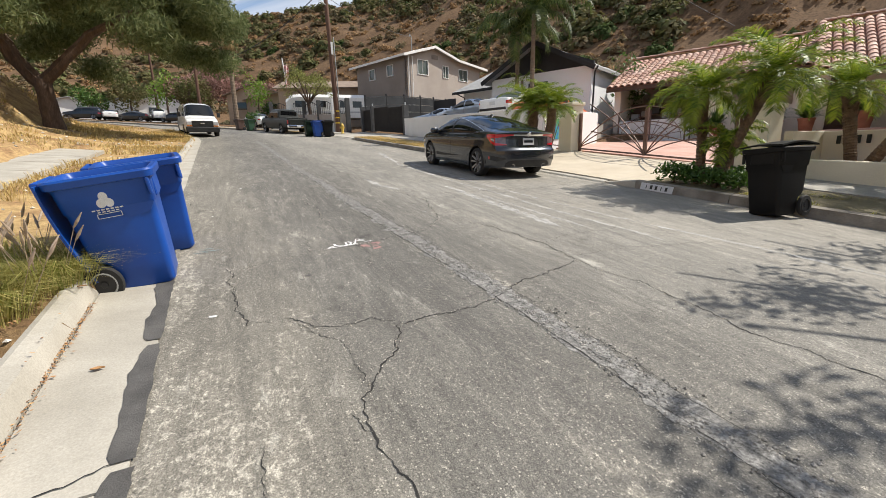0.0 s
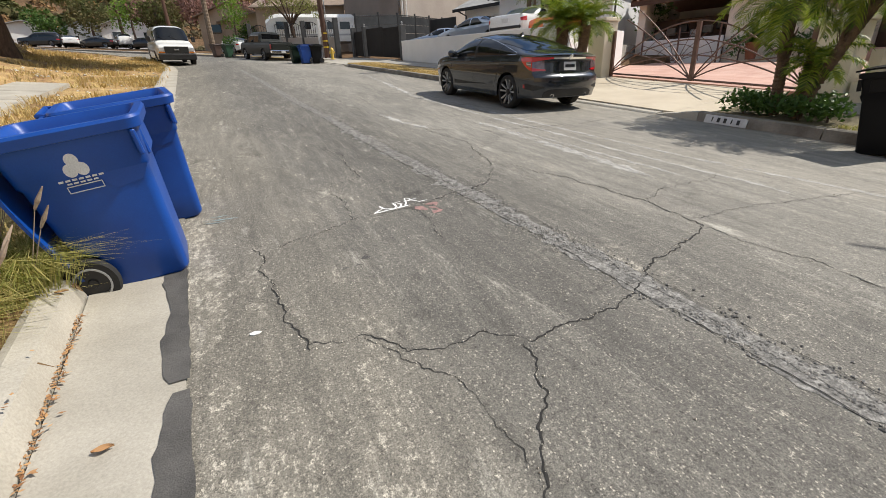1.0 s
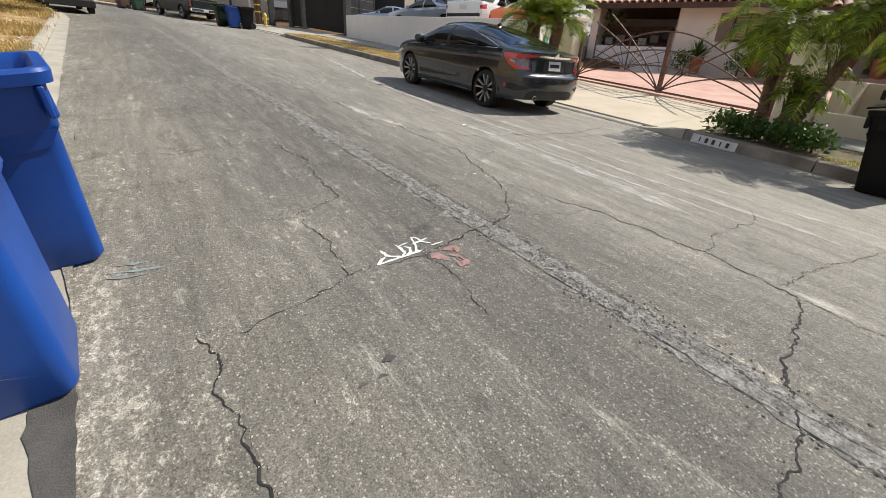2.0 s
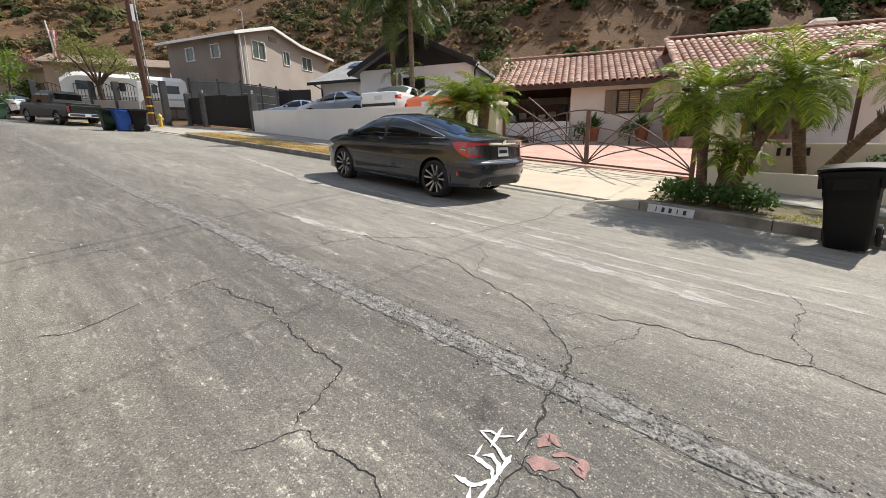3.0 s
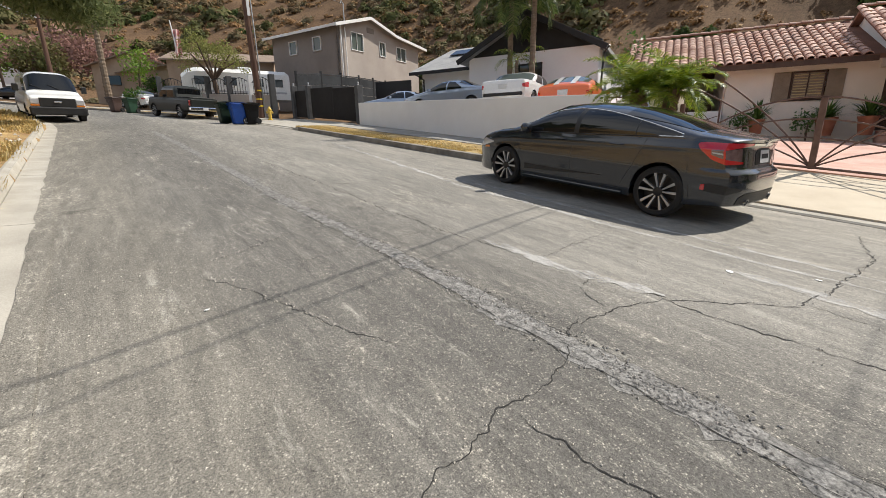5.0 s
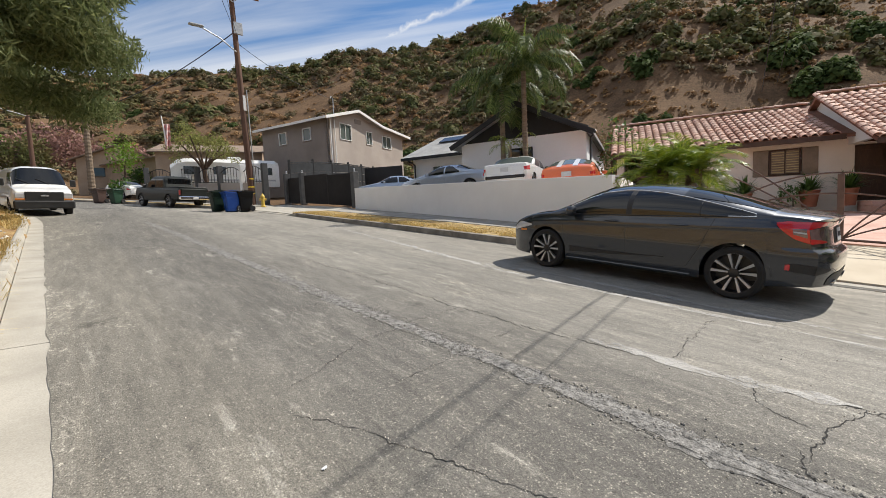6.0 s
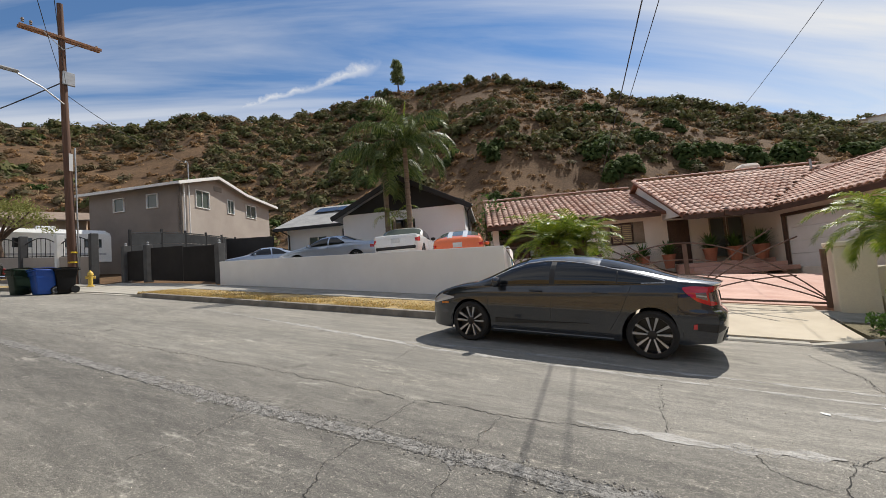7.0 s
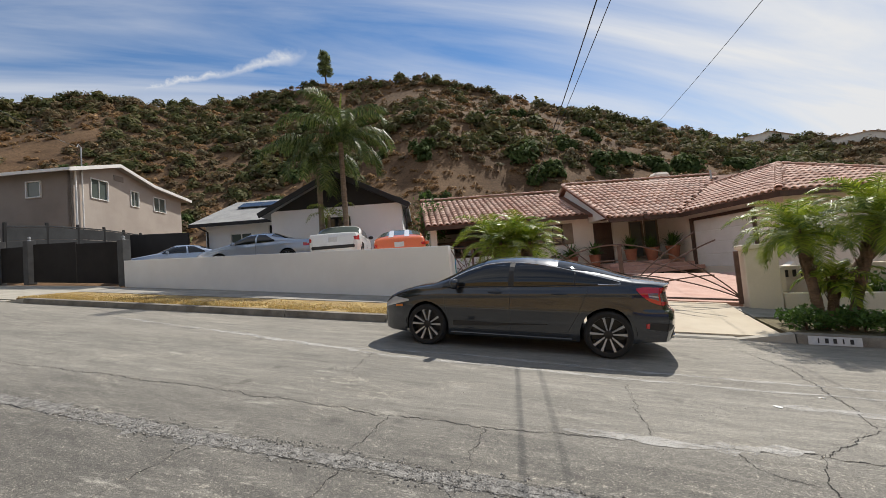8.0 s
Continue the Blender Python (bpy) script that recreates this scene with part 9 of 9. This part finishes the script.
for i, (x, y, r) in enumerate(((0.98, 4.18, 0.035), (0.91, 4.10, 0.02), (0.82, 4.10, 0.022))):
    crack([(x - r, y), (x, y + 0.01), (x + r, y)], 1.6 * r, 140 + i, TAR, 0.003, 0.004, "oil_spot", streaks, 0.01)
# dark asphalt strip and broken gutter edge on the left
edge = thing("gutter_patch", "dark asphalt smeared over the broken gutter edge", "patch", kind="structure")
for i, (s0, s1) in enumerate(((-3, 2.45), (2.50, 3.55), (3.62, 4.9))):
    rn = random.Random(60 + i)
    vs = []
    n = int((s1 - s0) / 0.05)
    for k in range(n + 1):
        s = s0 + (s1 - s0) * k / n
        wv = 0.035 * noise.noise((s * 2.7, 4.0, i)) + 0.018 * noise.noise((s * 11.0, 1.0, i)) + 0.008 * rn.random()
        taper = min(1.0, 0.55 + 6 * min(s - s0, s1 - s))
        a = -3.96 - (0.066 + wv) * taper
        vs += [at_side(s, a, -1.0375), at_side(s, -3.925 + 0.012 * rn.random(), -1.0385)]
    part("patch", Geo().add(vs, [(2 * k, 2 * k + 1, 2 * k + 3, 2 * k + 2) for k in range(n)]), TAR, edge, fix=False)
# uphill the asphalt itself laps over the gutter
vs = []
for k in range(420):
    s = 5.3 + k * 0.1 + 0.0006 * k * k
    a = -3.95 - 0.14 * min(1.0, (s - 5.3) / 3) - 0.03 * noise.noise((s * 2.3, 1.0, 3.0)) - 0.012 * noise.noise((s * 9.0, 1.0, 3.0))
    vs += [at_side(s, a, -1.0365), at_side(s, -3.93, -1.0395)]
part("overlap", Geo().add(vs, [(2 * k, 2 * k + 1, 2 * k + 3, 2 * k + 2) for k in range(419)]), ASPHALT, edge, fix=False)
crack([(-0.075, -2), (-0.08, 1.4), (-0.10, 2.5), (-0.13, 3.4), (-0.14, 4.4), (-0.20, 6.5), (-0.32, 9.5)], 0.014, 71, CRACK_AND_SHADOW, 0.006, 0.008, "crack", edge)
gc = thing("gutter_cracks", "thin cracks in the concrete gutter and pavement", "cracks", kind="structure")


def slab_crack(pts, w, seed):
    rn = random.Random(seed)
    vs = []
    for a, b in zip(pts, pts[1:]):
        n = 8
        for k in range(n):
            t = k / n
            s, u, c = (a[j] + (b[j] - a[j]) * t for j in range(3))
            s += rn.gauss(0, 0.008)
            for d in (-1, 1):
                vs.append(at_side(s + d * w * rn.uniform(0.3, 0.8), u, c + 0.004))
    part("crack", Geo().add(vs, [(2 * k, 2 * k + 1, 2 * k + 3, 2 * k + 2) for k in range(len(vs) // 2 - 1)]), CRACK_AND_SHADOW, gc, fix=False)


slab_crack([(2.50, -3.97, -1.043), (2.44, -4.2, -1.036), (2.36, -4.41, -1.03)], 0.006, 3)
slab_crack([(2.30, -4.47, -0.905), (2.33, -4.58, -0.892), (2.44, -4.9, -0.896), (2.40, -5.6, -0.88)], 0.005, 4)
slab_crack([(1.3, -4.64, -0.903), (1.2, -5.2, -0.89), (1.35, -6.0, -0.87)], 0.003, 5)

# sprayed utility mark and the pink blot beside it
mark = thing("spray_mark", "white sprayed utility letters with an underline on the asphalt", "road marking", kind="structure")
def spray(pts, w=0.019, i=0, mat=None, par=None):
    crack(pts, w, 80 + i, mat or PAINT_WHITE, 0.0035 + 0.0004 * i, 0.002, "stroke", par or mark, 0.012)


for i, pts in enumerate(([(1.38, 5.05), (1.39, 4.97), (1.42, 4.95), (1.47, 4.93), (1.51, 4.96), (1.51, 5.05), (1.50, 5.08)], [(1.38, 4.97), (1.33, 4.94), (1.29, 4.90), (1.46, 4.92), (1.63, 4.94)], [(1.51, 5.05), (1.60, 5.07)], [(1.54, 5.03), (1.57, 5.00), (1.55, 4.95), (1.48, 4.91)], [(1.58, 4.93), (1.62, 5.01), (1.65, 5.12), (1.68, 5.09), (1.68, 5.04), (1.73, 4.99)], [(1.60, 5.03), (1.74, 5.06)], [(1.71, 4.965), (1.81, 4.975)])):
    spray(pts, 0.019, i)
pink = thing("spray_mark", "faded pink sprayed blot on the asphalt", "road marking", kind="structure")
for i, pts in enumerate(([(1.65, 4.88), (1.68, 4.82), (1.72, 4.76)], [(1.75, 4.88), (1.84, 4.87), (1.82, 4.81)], [(1.75, 4.81), (1.80, 4.77), (1.81, 4.69), (1.75, 4.68), (1.75, 4.73)])):
    spray(pts, 0.055, i, PAINT_PINK, pink)
teal = thing("spray_mark", "faint teal sprayed strokes by the gutter", "road marking", kind="structure")
for i, (a, b) in enumerate((((-0.02, 5.46), (0.26, 5.41)), ((0.02, 5.52), (0.20, 5.50)), ((-0.02, 5.40), (0.16, 5.36)))):
    crack([a, b], 0.022, 90 + i, PAINT_TEAL, 0.003 + 0.0004 * i, 0.01, "stroke", teal, 0.03)
# kerb number on its painted plate: plain bars
kn = thing("kerb_number", "white painted kerb panel with dark number bars", "sign")
kp = at_side(5.72, 3.945, -0.845)
km = Matrix.Translation(kp) @ pose(0, 0, 0, 0, 0, 2.35) @ pose(0, 0, 0, math.degrees(math.atan(SLOPE)), 0, 0) @ pose(0, 0, 0, 0, 13, 0)
part("panel", Geo().box((-0.012, 0, 0), (0.012, 0.68, 0.135), 0.002, km), PLATE, kn)
for k in range(5):
    part("number_bar", Geo().box((-0.020, 0.21 - 0.105 * k, 0), (0.006, 0.016 if k in (0, 3) else 0.045, 0.075), 0, km), BLACK_PLASTIC, kn)
# small loose bits on the road: paper scraps, leaves, stones
for i, (x, y, r) in enumerate(((0.234, 3.684, 0.028), (4.15, 7.80, 0.05), (4.6, 7.3, 0.03), (0.1, 7.2, 0.02), (2.9, 6.0, 0.02), (0.5, 9.6, 0.02))):
    rn = random.Random(i)
    poly = [(r * rn.uniform(0.7, 1.2) * math.cos(a), r * 0.6 * rn.uniform(0.7, 1.2) * math.sin(a)) for a in np.linspace(0, 6.28, 7, False)]
    solo("paper_scrap", Geo().prism(poly, 0.002, 0.006, pose(x, y, street_z(x, y), 5, 0, 40 * i)), PAINT_WHITE, "small white paper scrap lying on the asphalt", "litter", group="litter")
for i, (s, u, c, r) in enumerate(((3.35, -4.2, -1.036, 0.035), (3.0, -4.52, -0.9, 0.012), (4.45, -4.47, -0.9, 0.03))):
    q = at_side(s, u, c + 0.008)
    solo("fallen_leaf", Geo().sheet(lambda a, b: q + Vector((r * (2 * a - 1), r * 0.5 * (2 * b - 1) * math.sin(math.pi * min(0.98, max(0.02, a))), 0.25 * r * (2 * b - 1) ** 2)), 8, 4), bpy.data.materials["dead_leaf_litter"], "dry tan fallen leaf lying on concrete", "leaf", group="fallen leaves")
g = Geo()
rn = random.Random(4)
for k in range(420):
    s, u = rn.uniform(0.5, 12), -3.9 + 8 * rn.random() ** 2.2
    p = on_road(s, u, 0.001)
    r = rn.uniform(0.003, 0.009)
    g.add([p + Vector((r, 0, 0)), p + Vector((-r * 0.5, r * 0.8, 0)), p + Vector((-r * 0.5, -r * 0.8, 0)), p + Vector((0, 0, r))], [(0, 1, 3), (1, 2, 3), (2, 0, 3)])
solo("grit", g, PEBBLE, "pale grit strewn over the road", "grit", "stuff", fix=False)
g = Geo()
for k in range(500):
    s, u = rn.uniform(3.4, 26), -4.66 - 7 * rn.random() ** 1.6
    p = at_side(s, u, 0)
    p.z = land(p.x, p.y) + 0.005
    r = rn.uniform(0.01, 0.045) * (1 + 0.03 * s)
    m = Matrix.Translation(p) @ Matrix.Rotation(rn.uniform(0, 6), 4, "Z")
    g.add([m @ Vector(q) for q in ((r, 0, 0), (0, r * 0.8, 0), (-r, 0, 0), (0, -r * 0.8, 0), (0.1 * r, 0.1 * r, 0.7 * r), (0, 0, -0.5 * r))], [(0, 1, 4), (1, 2, 4), (2, 3, 4), (3, 0, 4), (1, 0, 5), (2, 1, 5), (3, 2, 5), (0, 3, 5)])
solo("stones", g, PEBBLE, "pale stones and rubble on the dry bank", "stones", "stuff", fix=False)

# ---------------------------------------------------------------- roof tiles
def tile_mesh(w, l, r):
    """A tapered barrel tile lying along +y, open below."""
    g = Geo()
    n = 6
    vs = []
    for y, rr in ((0, r), (l, r * 0.82)):
        for k in range(n + 1):
            a = math.pi * k / n
            vs.append((rr * math.cos(a), y, rr * 0.72 * math.sin(a) + 0.012))
    k = n + 1
    for y, rr in ((0, r - 0.018),):
        for j in range(n + 1):
            a = math.pi * j / n
            vs.append((rr * math.cos(a), y, rr * 0.72 * math.sin(a) + 0.002))
    fs = [(j, j + 1, k + j + 1, k + j) for j in range(n)] + [(2 * k + j, 2 * k + j + 1, j + 1, j) for j in range(n)]
    g.add(vs, fs)
    return g


TW, TL, TR = 0.30, 0.40, 0.135
tm = tile_mesh(TW, TL + 0.06, TR)
TILE_ME = tm.mesh("tile", TILE, False, False)


def lay_tiles(roof, m, origin, xdir, ydir, inside, nx, ny, singles, seed):
    """Rows of barrel tiles on a roof plane: the first ones as pieces, the rest joined."""
    rn = random.Random(seed)
    o, xd, yd = Vector(origin), Vector(xdir).normalized(), Vector(ydir).normalized()
    zd = xd.cross(yd).normalized()
    rot = Matrix((xd, yd, zd)).transposed().to_4x4()
    rest = Geo()
    made = 0
    for j in range(ny):
        for i in range(nx):
            a, b = (i + 0.5) * TW, j * TL
            if not inside(a, b):
                continue
            p = o + xd * a + yd * b
            t = m @ Matrix.Translation(p + zd * 0.012) @ rot @ pose(0, 0, 0, -3.2 + rn.uniform(-0.6, 0.6), 0, rn.uniform(-1.2, 1.2))
            if made < singles:
                ob = bpy.data.objects.new("tile", TILE_ME)
                scene.collection.objects.link(ob)
                ob.parent = roof
                ob.matrix_world = t
                made += 1
            else:
                rest.add([t @ Vector(q) for q in tm.v], tm.f)
    if rest.v:
        ob = part("tiles", rest, TILE_ISLE, roof, fix=False)
        ob["kind"] = "stuff"


def tile_island():
    m, n, l, b = node_mat("terracotta_tile_rows")
    geo = n.new("ShaderNodeNewGeometry")
    t = noise_node(n, l, 1.3, 5)
    col = mixc(n, l, ramp(n, l, t.outputs["Fac"], 0.35, 0.65), (0.52, 0.31, 0.235), (0.70, 0.52, 0.43))
    col = mixc(n, l, 1.0, col, ramp(n, l, geo.outputs["Random Per Island"], 0, 1, (0.84, 0.84, 0.84, 1), (1.16, 1.16, 1.16, 1)), "MULTIPLY")
    f = noise_node(n, l, 30, 4)
    col = mixc(n, l, 1.0, col, ramp(n, l, f.outputs["Fac"], 0.3, 0.7, (0.8, 0.8, 0.8, 1), (1.12, 1.12, 1.12, 1)), "MULTIPLY")
    l.new(col, b.inputs["Base Color"])
    b.inputs["Roughness"].default_value = 0.85
    bump(n, l, b, f.outputs["Fac"], 0.2, 0.01)
    return m


TILE_ISLE = tile_island()
ll = Vector((0, 4.35, 1.89)).length
lay_tiles(roof_l, TH, (-0.25, -0.10, 3.40), (1, 0, 0), (0, 4.35, 1.89), lambda a, b: a < 7.9, 28, int(ll / TL), 300, 1)
lm = Vector((0, 4.86, 2.45)).length
# the tall roof meets the garage wing along a valley
lay_tiles(roof_m, TH, (7.7, -2.17, 2.93), (1, 0, 0), (0, 4.86, 2.45), lambda a, b: a < 3.3 + b * 1.10 + 0.1, 32, int(lm / TL), 220, 2)
lg = Vector((3.9, 0, 1.6)).length
lay_tiles(roof_g, TH, (10.95, 2.0, 2.93), (0, -1, 0), (3.9, 0, 1.6), lambda a, b: a > 4.1 - b * 0.74 and a < 9.05 - b * 0.925, 31, int(lg / TL) + 1, 220, 3)
lay_tiles(roof_f, TH, (11.0, -7.15, 2.93), (1, 0, 0), (0, 3.9, 1.6), lambda a, b: b * 0.925 < a < 7.8 - b * 0.925, 27, int(lg / TL) + 1, 120, 4)


def ridge_tiles(roof, a, b, r=0.15):
    a, b = TH @ Vector(a), TH @ Vector(b)
    n = int((b - a).length / 0.4)
    q = (b - a).to_track_quat("Y", "Z").to_matrix().to_4x4()
    for k in range(n):
        ob = bpy.data.objects.new("ridge_tile", TILE_ME)
        scene.collection.objects.link(ob)
        ob.parent = roof
        ob.matrix_world = Matrix.Translation(a.lerp(b, k / n)) @ q @ pose(0, 0, 0, -2.5, 0, 0)


ridge_tiles(roof_l, (-0.25, 4.3, 5.40), (7.9, 4.3, 5.40))
ridge_tiles(roof_m, (7.7, 2.74, 5.48), (16.7, 2.74, 5.48))
ridge_tiles(roof_f, (11.0, -7.1, 3.03), (14.9, -3.2, 4.63))
ridge_tiles(roof_f, (18.8, -7.1, 3.03), (14.9, -3.2, 4.63))
ridge_tiles(roof_g, (14.9, -3.2, 4.63), (14.9, 1.0, 4.63))
ridge_tiles(roof_m, (7.68, -2.15, 3.00), (7.68, 2.70, 5.46))
